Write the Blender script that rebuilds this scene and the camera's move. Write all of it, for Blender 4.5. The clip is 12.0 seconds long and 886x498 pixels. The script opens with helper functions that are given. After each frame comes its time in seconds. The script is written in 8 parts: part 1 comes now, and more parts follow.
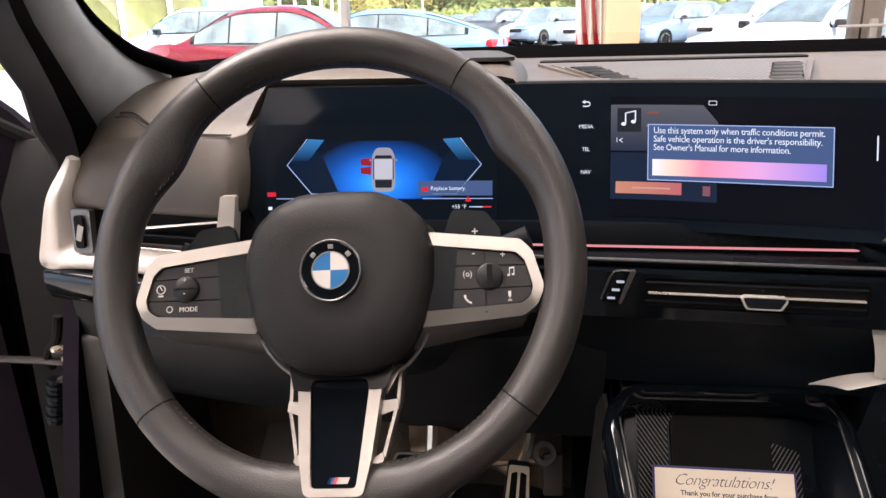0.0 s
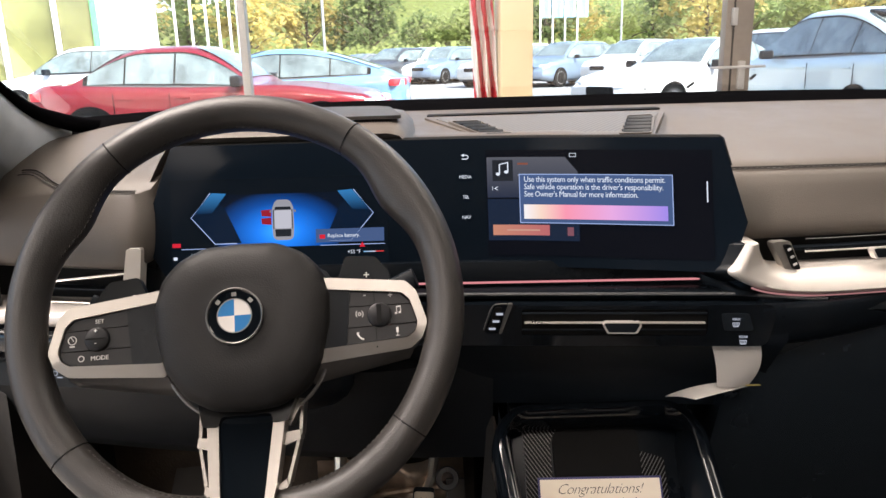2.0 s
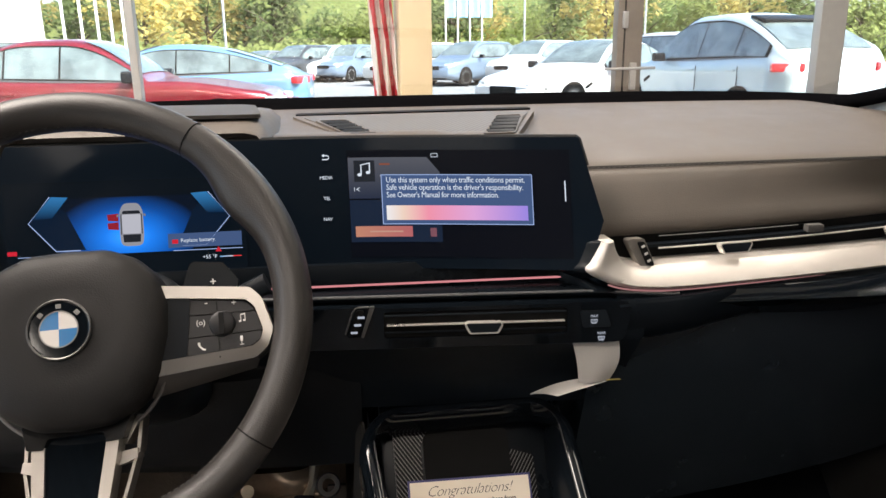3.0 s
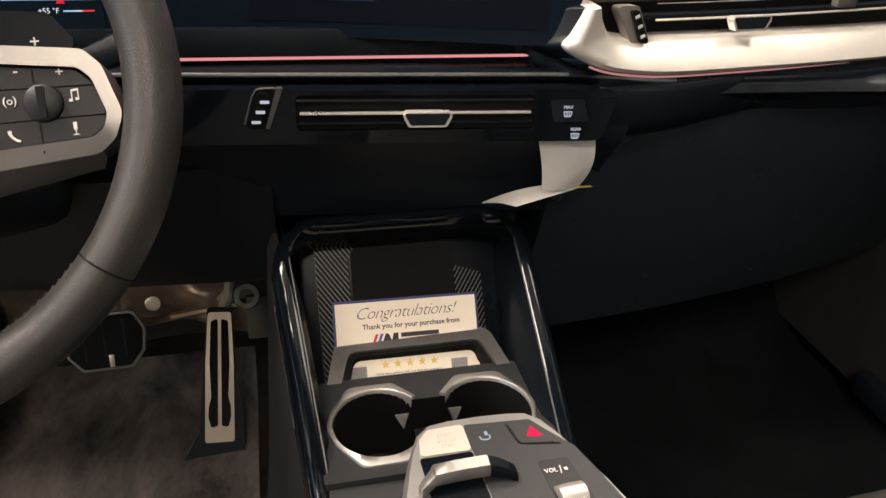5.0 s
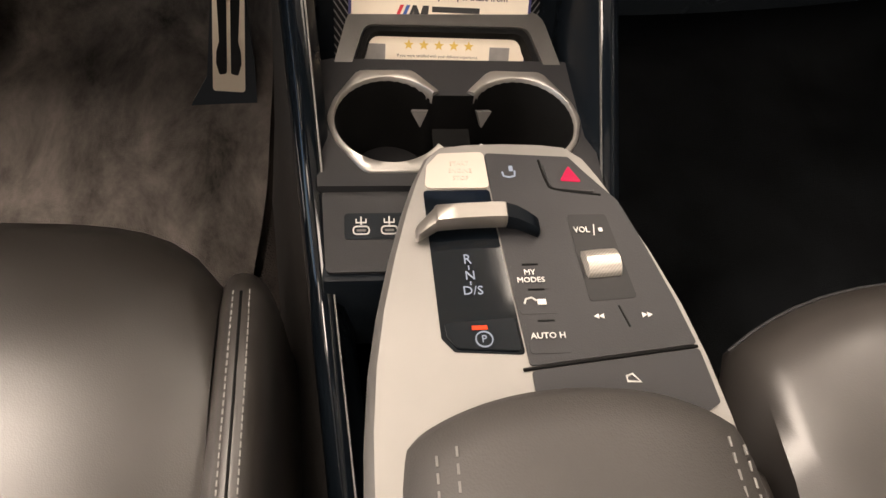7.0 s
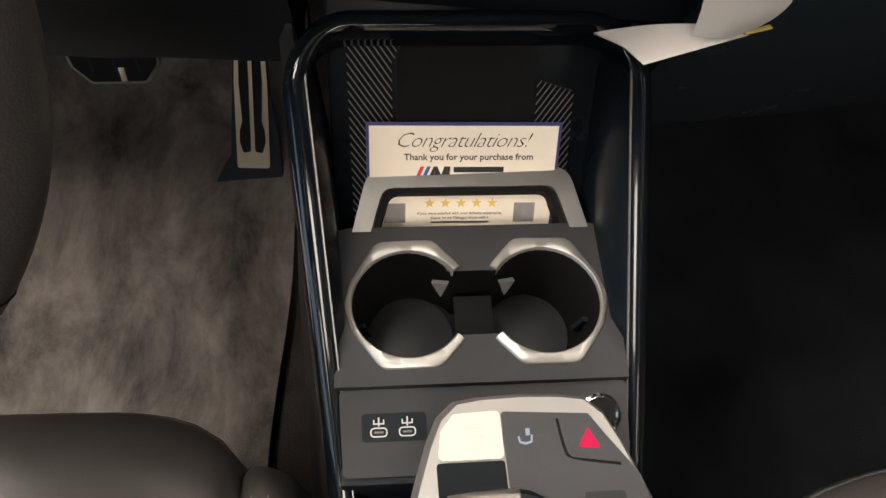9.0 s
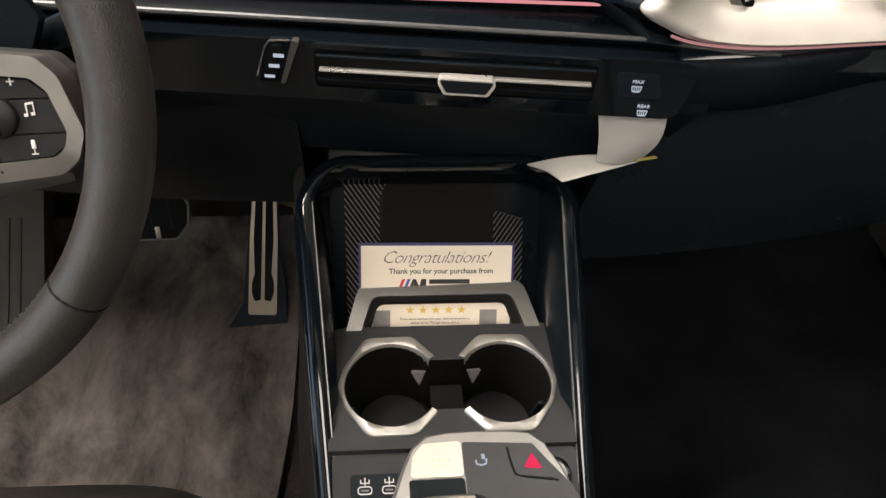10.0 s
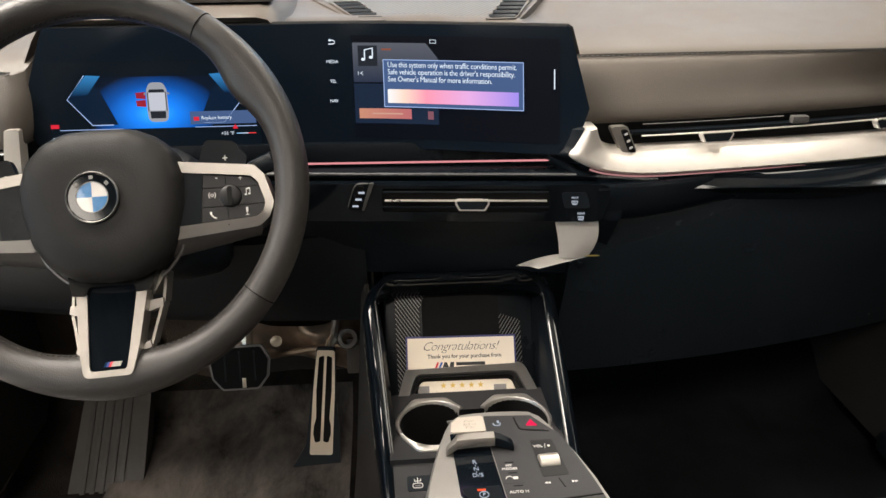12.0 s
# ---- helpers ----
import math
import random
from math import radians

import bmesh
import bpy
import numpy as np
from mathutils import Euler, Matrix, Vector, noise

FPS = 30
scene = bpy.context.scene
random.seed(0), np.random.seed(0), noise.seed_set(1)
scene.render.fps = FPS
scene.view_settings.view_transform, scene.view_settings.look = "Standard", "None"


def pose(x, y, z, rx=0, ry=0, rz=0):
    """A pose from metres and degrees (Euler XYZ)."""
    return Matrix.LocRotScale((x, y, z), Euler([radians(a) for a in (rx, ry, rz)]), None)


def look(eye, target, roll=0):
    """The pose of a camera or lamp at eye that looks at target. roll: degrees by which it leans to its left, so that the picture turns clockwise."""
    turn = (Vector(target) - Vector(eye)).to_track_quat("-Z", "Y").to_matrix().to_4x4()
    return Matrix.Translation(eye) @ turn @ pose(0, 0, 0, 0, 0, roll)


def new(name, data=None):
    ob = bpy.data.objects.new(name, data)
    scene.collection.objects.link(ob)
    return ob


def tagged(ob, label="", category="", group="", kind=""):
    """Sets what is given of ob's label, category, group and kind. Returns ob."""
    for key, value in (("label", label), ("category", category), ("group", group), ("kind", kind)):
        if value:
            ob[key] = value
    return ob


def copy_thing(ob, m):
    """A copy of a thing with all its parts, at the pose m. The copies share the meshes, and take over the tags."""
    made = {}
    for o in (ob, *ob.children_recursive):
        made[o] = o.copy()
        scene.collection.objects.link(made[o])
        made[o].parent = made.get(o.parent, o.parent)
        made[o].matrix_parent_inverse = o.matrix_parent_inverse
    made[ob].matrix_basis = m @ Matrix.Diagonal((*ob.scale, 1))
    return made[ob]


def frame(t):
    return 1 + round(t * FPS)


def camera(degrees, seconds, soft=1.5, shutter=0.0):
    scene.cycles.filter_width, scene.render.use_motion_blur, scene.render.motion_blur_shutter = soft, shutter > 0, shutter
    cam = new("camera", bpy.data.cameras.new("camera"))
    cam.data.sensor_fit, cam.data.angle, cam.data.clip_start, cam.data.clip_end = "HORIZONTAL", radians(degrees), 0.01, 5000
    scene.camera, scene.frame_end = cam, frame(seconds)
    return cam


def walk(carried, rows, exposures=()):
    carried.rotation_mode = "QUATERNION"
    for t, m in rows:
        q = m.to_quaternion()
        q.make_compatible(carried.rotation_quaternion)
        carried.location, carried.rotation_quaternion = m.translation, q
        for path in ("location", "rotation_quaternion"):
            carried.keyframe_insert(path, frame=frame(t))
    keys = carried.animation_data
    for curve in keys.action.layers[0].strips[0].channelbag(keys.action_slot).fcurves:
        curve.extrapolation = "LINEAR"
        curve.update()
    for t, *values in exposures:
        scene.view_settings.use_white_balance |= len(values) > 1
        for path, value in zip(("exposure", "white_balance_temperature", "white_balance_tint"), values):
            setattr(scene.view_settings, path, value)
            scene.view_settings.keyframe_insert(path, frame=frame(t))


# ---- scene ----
cam = camera(62.3, 12.0)
PATH = [
    (0, (-0.212, 0.066, 1.18), (-0.409, 1.965, 0.585), -1.5),
    (0.1, (-0.223, 0.021, 1.192), (-0.423, 1.925, 0.613), -1.6),
    (0.2, (-0.231, -0.008, 1.199), (-0.433, 1.899, 0.632), -1.7),
    (0.3, (-0.234, -0.019, 1.202), (-0.436, 1.890, 0.639), -1.8),
    (0.5, (-0.235, -0.024, 1.203), (-0.438, 1.885, 0.642), -1.8),
    (1, (-0.226, -0.018, 1.205), (-0.388, 1.9, 0.661), -1.9),
    (1.5, (-0.215, -0.014, 1.206), (-0.296, 1.914, 0.678), -1.8),
    (2, (-0.191, -0.002, 1.206), (-0.142, 1.932, 0.698), -1.5),
    (2.5, (-0.164, 0.002, 1.205), (0.007, 1.931, 0.703), -1.1),
    (3, (-0.139, 0.007, 1.205), (0.152, 1.917, 0.689), -0.7),
    (3.2, (-0.129, 0.007, 1.204), (0.201, 1.906, 0.667), -0.4),
    (4.8, (-0.118, 0.133, 1.146), (0.323, 1.836, 0.195), 2.6),
    (5, (-0.11, 0.16, 1.142), (0.308, 1.826, 0.118), 2.5),
    (5.5, (-0.109, 0.196, 1.122), (0.28, 1.738, -0.09), 3.9),
    (6, (-0.104, 0.213, 1.105), (0.254, 1.605, -0.286), 5.8),
    (6.5, (-0.086, 0.243, 1.088), (0.219, 1.469, -0.462), 7.7),
    (6.7, (-0.082, 0.251, 1.086), (0.203, 1.401, -0.525), 9.2),
    (8.3, (-0.058, 0.395, 1.149), (0.102, 1.087, -0.721), 11.7),
    (8.5, (-0.062, 0.417, 1.147), (0.106, 1.108, -0.722), 11.9),
    (9, (-0.059, 0.421, 1.164), (0.092, 1.309, -0.621), 7.2),
    (9.5, (-0.04, 0.361, 1.202), (0.12, 1.499, -0.435), 5.5),
    (10, (-0.051, 0.285, 1.221), (0.114, 1.63, -0.251), 4.1),
    (10.5, (-0.066, 0.202, 1.217), (0.088, 1.718, -0.078), 2.5),
    (11, (-0.079, 0.107, 1.22), (0.064, 1.747, 0.085), 1.2),
    (11.5, (-0.081, 0.015, 1.22), (0.054, 1.752, 0.238), 0.2),
    (12, (-0.085, -0.067, 1.24), (0.054, 1.737, 0.39), -0.4),
]
EXPOSURES = [(0.0, 2.3, 6000, 17), (1.2, 2.3, 6150, 15), (2.0, 2.15, 6000, 12), (2.6, 2.0, 6000, 9), (3.4, 2.0, 6000, 9), (5.0, 2.25, 6150, 9), (6.7, 2.2, 6500, 12), (8.3, 2.2, 6050, 9), (9.5, 2.25, 5900, 6), (12.0, 2.25, 5950, 6)]
walk(cam, [(t, look(eye, target, roll)) for t, eye, target, roll in PATH], EXPOSURES)

# ---- world and light ----
world = bpy.data.worlds.new("world")
scene.world = world
world.use_nodes = True
wn = world.node_tree.nodes
sky = wn.new("ShaderNodeTexSky")
sky.sky_type, sky.sun_disc, sky.sun_elevation, sky.sun_rotation = "NISHITA", False, radians(38), radians(150)
sky.dust_density = 2.5
world.node_tree.links.new(sky.outputs[0], wn["Background"].inputs[0])
wn["Background"].inputs[1].default_value = 0.15

sun_data = bpy.data.lights.new("sun", "SUN")
sun_data.energy, sun_data.angle, sun_data.color = 4.6, radians(18), (1.0, 0.94, 0.86)
sun = new("sun", sun_data)
sun.matrix_world = look((20, 6, 30), (0, 30, 0))


def unseen_ceiling_lamp(x, y, z, sx, sy, watts, color):
    data = bpy.data.lights.new("unseen_ceiling_lamp", "AREA")
    data.shape, data.size, data.size_y, data.energy, data.color = "RECTANGLE", sx, sy, watts, color
    ob = new("unseen_ceiling_lamp", data)
    ob.matrix_world = pose(x, y, z)
    return ob


WARM = (1.0, 0.83, 0.70)
# ceiling lamps out of view, added and powered to brighten the cabin
LAMPS = [(-2.8, 0.50, 1.6, 84), (-1.9, 1.55, 2.1, 47), (2.75, 0.95, 1.6, 7), (-2.9, -4.0, 1.5, 10), (-5.8, -1.0, 1.5, 14), (-5.8, 2.4, 1.5, 26), (-2.7, -6.8, 1.5, 10), (3.4, -4.6, 1.5, 10), (1.7, 3.6, 1.5, 22), (-0.5, -2.4, 1.5, 32)]
for lx, ly, size, watts in LAMPS:
    unseen_ceiling_lamp(lx, ly, 4.30, size, size, watts, WARM)


# ---- small tools ----
def hexa(r, g, b):
    return (r, g, b, 1.0)


def surface(name, color, rough=0.5, metal=0.0, grain=0.0, grain_size=0.001, mottle=0.0, mottle_size=0.05, coat=0.0, spec=0.5,
            rough_var=0.0, per_object=0.0, stretch=None):
    """A procedural surface: base colour with mottling at two scales, fine relief and uneven gloss."""
    m = bpy.data.materials.new(name)
    m.use_nodes = True
    nt = m.node_tree
    p = nt.nodes["Principled BSDF"]
    p.inputs["Base Color"].default_value = hexa(*color)
    p.inputs["Roughness"].default_value = rough
    p.inputs["Metallic"].default_value = metal
    p.inputs["Coat Weight"].default_value = coat
    p.inputs["Coat Roughness"].default_value = 0.03
    p.inputs["Specular IOR Level"].default_value = spec
    co = nt.nodes.new("ShaderNodeTexCoord")
    if mottle or rough_var:
        big = nt.nodes.new("ShaderNodeTexNoise")
        big.inputs["Scale"].default_value = 1 / mottle_size
        big.inputs["Detail"].default_value = 6
        big.inputs["Roughness"].default_value = 0.6
        if stretch:
            mp = nt.nodes.new("ShaderNodeMapping")
            mp.inputs["Scale"].default_value = stretch
            mp.inputs["Rotation"].default_value = (0, 0, 0.5)
            big.inputs["Distortion"].default_value = 0.35
            big.inputs["Detail"].default_value = 9
            big.inputs["Roughness"].default_value = 0.68
            nt.links.new(co.outputs["Object"], mp.inputs[0])
            nt.links.new(mp.outputs[0], big.inputs["Vector"])
        else:
            nt.links.new(co.outputs["Object"], big.inputs["Vector"])
    if mottle:
        ramp = nt.nodes.new("ShaderNodeMapRange")
        ramp.inputs["From Min"].default_value, ramp.inputs["From Max"].default_value = 0.3, 0.7
        ramp.inputs["To Min"].default_value, ramp.inputs["To Max"].default_value = 1 - mottle, 1 + mottle
        nt.links.new(big.outputs["Fac"], ramp.inputs["Value"])
        mul = nt.nodes.new("ShaderNodeMix")
        mul.data_type, mul.blend_type = "RGBA", "MULTIPLY"
        mul.inputs["Factor"].default_value = 1.0
        mul.inputs[6].default_value = hexa(*color)
        nt.links.new(ramp.outputs[0], mul.inputs[7])
        out = mul.outputs[2]
        if per_object:
            info = nt.nodes.new("ShaderNodeObjectInfo")
            r2 = nt.nodes.new("ShaderNodeMapRange")
            r2.inputs["To Min"].default_value, r2.inputs["To Max"].default_value = 1 - per_object, 1 + per_object
            nt.links.new(info.outputs["Random"], r2.inputs["Value"])
            m2 = nt.nodes.new("ShaderNodeMix")
            m2.data_type, m2.blend_type = "RGBA", "MULTIPLY"
            m2.inputs["Factor"].default_value = 1.0
            nt.links.new(out, m2.inputs[6])
            nt.links.new(r2.outputs[0], m2.inputs[7])
            out = m2.outputs[2]
        nt.links.new(out, p.inputs["Base Color"])
    if rough_var:
        rr = nt.nodes.new("ShaderNodeMapRange")
        rr.inputs["From Min"].default_value, rr.inputs["From Max"].default_value = 0.3, 0.7
        rr.inputs["To Min"].default_value, rr.inputs["To Max"].default_value = max(0.02, rough - rough_var), rough + rough_var
        nt.links.new(big.outputs["Fac"], rr.inputs["Value"])
        nt.links.new(rr.outputs[0], p.inputs["Roughness"])
    if grain:
        fine = nt.nodes.new("ShaderNodeTexVoronoi")
        fine.inputs["Scale"].default_value = 1 / grain_size
        nt.links.new(co.outputs["Object"], fine.inputs["Vector"])
        b = nt.nodes.new("ShaderNodeBump")
        b.inputs["Strength"].default_value = grain
        b.inputs["Distance"].default_value = grain_size * 0.4
        nt.links.new(fine.outputs["Distance"], b.inputs["Height"])
        nt.links.new(b.outputs[0], p.inputs["Normal"])
    return m


def glow(name, color, strength, gloss=0.25, gain=0.21):
    """A lit display element or lamp."""
    m = bpy.data.materials.new(name)
    m.use_nodes = True
    p = m.node_tree.nodes["Principled BSDF"]
    p.inputs["Base Color"].default_value = hexa(0.002, 0.002, 0.002)
    p.inputs["Roughness"].default_value = gloss
    p.inputs["Emission Color"].default_value = hexa(*color)
    p.inputs["Emission Strength"].default_value = strength * gain
    p.inputs["Specular IOR Level"].default_value = 0.05
    return m


def glow_ramp(name, stops, strength, axis=0):
    """A lit display bar whose colour runs along its own length."""
    m = glow(name, (1, 1, 1), strength)
    nt = m.node_tree
    co = nt.nodes.new("ShaderNodeTexCoord")
    sep = nt.nodes.new("ShaderNodeSeparateXYZ")
    ramp = nt.nodes.new("ShaderNodeValToRGB")
    while len(ramp.color_ramp.elements) < len(stops):
        ramp.color_ramp.elements.new(0.5)
    for e, (pos, col) in zip(ramp.color_ramp.elements, stops):
        e.position, e.color = pos, hexa(*col)
    nt.links.new(co.outputs["Generated"], sep.inputs[0])
    nt.links.new(sep.outputs[axis], ramp.inputs[0])
    nt.links.new(ramp.outputs[0], nt.nodes["Principled BSDF"].inputs["Emission Color"])
    return m


def clear_glass(name, tint=(1, 1, 1), gloss=0.6):
    m = bpy.data.materials.new(name)
    m.use_nodes = True
    nt = m.node_tree
    nt.nodes.remove(nt.nodes["Principled BSDF"])
    tr, gl, mix, fr, sc = (nt.nodes.new("ShaderNode" + k) for k in ("BsdfTransparent", "BsdfGlossy", "MixShader", "Fresnel", "Math"))
    tr.inputs[0].default_value = hexa(*tint)
    gl.inputs["Roughness"].default_value = 0.02
    sc.operation = "MULTIPLY"
    sc.inputs[1].default_value = gloss
    nt.links.new(fr.outputs[0], sc.inputs[0])
    nt.links.new(sc.outputs[0], mix.inputs[0])
    nt.links.new(tr.outputs[0], mix.inputs[1])
    nt.links.new(gl.outputs[0], mix.inputs[2])
    nt.links.new(mix.outputs[0], nt.nodes["Material Output"].inputs[0])
    return m


def striped(name, a, b, pitch, angle, duty=0.5, rough=0.4, metal=0.0, spec=0.5):
    """Fine slanting lines of two colours, such as a knitted or printed trim film."""
    m = bpy.data.materials.new(name)
    m.use_nodes = True
    nt = m.node_tree
    p = nt.nodes["Principled BSDF"]
    p.inputs["Roughness"].default_value, p.inputs["Metallic"].default_value = rough, metal
    p.inputs["Specular IOR Level"].default_value = spec
    co = nt.nodes.new("ShaderNodeTexCoord")
    mp = nt.nodes.new("ShaderNodeMapping")
    mp.inputs["Rotation"].default_value = angle
    sep, mu, fr, gt = nt.nodes.new("ShaderNodeSeparateXYZ"), nt.nodes.new("ShaderNodeMath"), nt.nodes.new("ShaderNodeMath"), nt.nodes.new("ShaderNodeMath")
    mu.operation, fr.operation, gt.operation = "MULTIPLY", "FRACT", "LESS_THAN"
    mu.inputs[1].default_value, gt.inputs[1].default_value = 1 / pitch, duty
    mix = nt.nodes.new("ShaderNodeMix")
    mix.data_type = "RGBA"
    mix.inputs[6].default_value, mix.inputs[7].default_value = hexa(*a), hexa(*b)
    nt.links.new(co.outputs["Object"], mp.inputs[0])
    nt.links.new(mp.outputs[0], sep.inputs[0])
    nt.links.new(sep.outputs[0], mu.inputs[0])
    nt.links.new(mu.outputs[0], fr.inputs[0])
    nt.links.new(fr.outputs[0], gt.inputs[0])
    nt.links.new(gt.outputs[0], mix.inputs[0])
    nt.links.new(mix.outputs[2], p.inputs["Base Color"])
    bp = nt.nodes.new("ShaderNodeBump")
    bp.inputs["Strength"].default_value, bp.inputs["Distance"].default_value = 0.3, pitch * 0.3
    nt.links.new(gt.outputs[0], bp.inputs["Height"])
    nt.links.new(bp.outputs[0], p.inputs["Normal"])
    return m


# ---- materials ----
M_WHEEL = surface("wheel_leather", (0.0212, 0.0192, 0.0174), 0.43, spec=0.55, grain=0.25, grain_size=0.0012, mottle=0.12, mottle_size=0.03, rough_var=0.05)
M_HUB = surface("airbag_cover", (0.0110, 0.0106, 0.0102), 0.52, spec=0.22, grain=0.2, grain_size=0.0012, mottle=0.12, mottle_size=0.03, rough_var=0.05)
M_DASH = surface("dash_leatherette", (0.071, 0.0598, 0.0488), 0.52, grain=0.25, grain_size=0.0012, mottle=0.08, mottle_size=0.06, rough_var=0.05)
M_PILLAR = surface("pillar_fabric", (0.40, 0.43, 0.45), 0.9, grain=0.3, grain_size=0.0012, mottle=0.08, mottle_size=0.04)
M_PIANO = surface("piano_black", (0.0030, 0.0044, 0.0062), 0.07, spec=0.42, rough_var=0.03, mottle_size=0.08)
M_GLOVE = surface("glove_box_gloss", (0.0135, 0.0178, 0.0225), 0.24, spec=0.5, rough_var=0.05, mottle_size=0.1)
M_BLACK = surface("black_plastic", (0.0066, 0.0092, 0.0125), 0.45, spec=0.16, grain=0.25, grain_size=0.001, mottle=0.15, mottle_size=0.04)
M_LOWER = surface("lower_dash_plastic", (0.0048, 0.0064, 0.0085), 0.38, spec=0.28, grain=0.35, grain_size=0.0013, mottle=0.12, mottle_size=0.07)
M_GREY = surface("console_soft_grey", (0.020, 0.020, 0.0215), 0.5, spec=0.35, grain=0.15, grain_size=0.0008, mottle=0.06, mottle_size=0.03)
M_BUTTON = surface("button_plastic", (0.010, 0.010, 0.0105), 0.42, spec=0.25, mottle=0.08, mottle_size=0.02)
M_SILVER = surface("satin_silver", (0.34, 0.318, 0.290), 0.36, metal=0.85, mottle=0.04, mottle_size=0.02, rough_var=0.05)
M_TRIM = surface("bright_satin_trim", (0.64, 0.60, 0.55), 0.42, metal=0.5, mottle=0.03, mottle_size=0.03, rough_var=0.05)
M_FOOT = surface("foot_rest_plastic", (0.032, 0.029, 0.026), 0.6, grain=0.3, grain_size=0.0013, mottle=0.15, mottle_size=0.05)
M_DKSILVER = surface("dark_satin_metal", (0.17, 0.165, 0.16), 0.4, metal=0.9, mottle=0.06, mottle_size=0.02)
M_CHROME = surface("chrome", (0.8, 0.8, 0.8), 0.1, metal=1.0, rough_var=0.04)
M_GLASS_BLACK = surface("display_glass", (0.0044, 0.0076, 0.0125), 0.10, spec=0.05, rough_var=0.02, mottle_size=0.2)
M_SEAT = surface("seat_leather", (0.032, 0.0285, 0.0258), 0.38, spec=1.0, grain=0.10, grain_size=0.0010, mottle=0.10, mottle_size=0.06, rough_var=0.04)
M_STITCH = surface("grey_thread", (0.17, 0.165, 0.155), 0.8)
M_DSTITCH = surface("dark_thread", (0.03, 0.027, 0.025), 0.8)
M_CARPET = surface("carpet", (0.0185, 0.016, 0.0145), 0.97, spec=0.05, grain=0.9, grain_size=0.0022, mottle=0.45, mottle_size=0.06)
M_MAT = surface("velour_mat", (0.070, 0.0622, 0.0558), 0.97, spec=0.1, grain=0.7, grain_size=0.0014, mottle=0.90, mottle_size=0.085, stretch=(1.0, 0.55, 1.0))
M_DECK = surface("deck_satin_silver", (0.26, 0.250, 0.236), 0.5, metal=0.8, mottle=0.04, mottle_size=0.03, rough_var=0.04)
M_HOOP = surface("hoop_metal", (0.36, 0.35, 0.33), 0.28, metal=0.85, mottle=0.05, mottle_size=0.02)
M_FLAP = surface("cup_flap_grey", (0.13, 0.125, 0.12), 0.45, metal=0.3, mottle=0.05)
# velour again, its colour darkened to stand in for passenger footwell shade
M_SHADEDMAT = surface("shaded_velour_mat", (0.0056, 0.0064, 0.0072), 0.97, spec=0.05, grain=0.7, grain_size=0.0014, mottle=0.4, mottle_size=0.08)
M_INLAY = surface("inlay_black", (0.0040, 0.0056, 0.0076), 0.3, spec=0.10, rough_var=0.05)
M_BRIGHT = surface("bright_chrome_edge", (0.86, 0.82, 0.77), 0.30, metal=0.75, rough_var=0.05)
M_RUBBER = surface("rubber", (0.004, 0.004, 0.004), 0.7, spec=0.12, grain=0.2, grain_size=0.001, mottle=0.15)
M_STEEL = surface("pedal_steel", (0.64, 0.565, 0.455), 0.32, metal=0.85, mottle=0.02, mottle_size=0.05)
M_PAPER = surface("white_paper", (0.43, 0.41, 0.38), 0.8, mottle=0.03, mottle_size=0.03)
M_CARD = surface("cream_card", (0.76, 0.68, 0.555), 0.6, mottle=0.02, mottle_size=0.03)
M_NAVY = surface("navy_print", (0.035, 0.035, 0.13), 0.6)
M_INK = surface("black_ink", (0.015, 0.015, 0.015), 0.6)
M_INKRED = surface("red_ink", (0.55, 0.03, 0.04), 0.6)
M_INKBLUE = surface("blue_ink", (0.04, 0.10, 0.35), 0.6)
M_GOLD = surface("gold_ink", (0.62, 0.42, 0.08), 0.5)
M_LEGEND = glow("white_legend", (0.9, 0.92, 1.0), 0.55)
M_LEGEND_DIM = surface("printed_legend", (0.55, 0.54, 0.52), 0.5)
M_BADGEBLUE = surface("badge_blue", (0.02, 0.13, 0.32), 0.2, coat=0.5)
M_BADGEWHITE = surface("badge_white", (0.52, 0.50, 0.47), 0.25, coat=0.5)
M_TRAYLINE = [striped("slanted_line_film", (0.003, 0.003, 0.0035), (0.13, 0.127, 0.128), 0.0034, (0, radians(a), 0), 0.26, 0.28, 0.2, 0.10) for a in (40, -40)]
M_KNURL = striped("knurled_silver", (0.70, 0.66, 0.60), (0.55, 0.52, 0.47), 0.0012, (0, 0, radians(45)), 0.5, 0.35, 0.8)
M_GRILLE = striped("speaker_mesh", (0.055, 0.055, 0.055), (0.10, 0.10, 0.098), 0.006, (0, 0, radians(35)), 0.5, 0.6)
M_FRIT = surface("windscreen_band", (0.003, 0.003, 0.0035), 0.95, spec=0.0)
M_KICK = surface("kick_panel_plastic", (0.034, 0.033, 0.032), 0.55, spec=0.3, grain=0.2, grain_size=0.0013, mottle=0.12)
M_KNEE = surface("knee_panel_plastic", (0.0066, 0.0080, 0.0098), 0.5, spec=0.3, grain=0.3, grain_size=0.0013, mottle=0.12, mottle_size=0.07)
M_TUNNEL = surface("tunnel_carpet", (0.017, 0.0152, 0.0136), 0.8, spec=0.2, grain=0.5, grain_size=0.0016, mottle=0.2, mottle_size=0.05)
M_DOORTRIM = surface("door_trim", (0.0065, 0.0045, 0.0075), 0.5, spec=0.06, grain=0.2, grain_size=0.0012, mottle=0.2)
M_PAINT_OWN = surface("aubergine_paint", (0.0065, 0.0035, 0.0070), 0.25, metal=0.2, coat=0.12, spec=0.25, rough_var=0.04)
M_HEADLINER = surface("headliner", (0.035, 0.035, 0.036), 0.95, grain=0.3, grain_size=0.002, mottle=0.05)


# ---- mesh tools ----
WORLD_OF, WARP = {}, {}


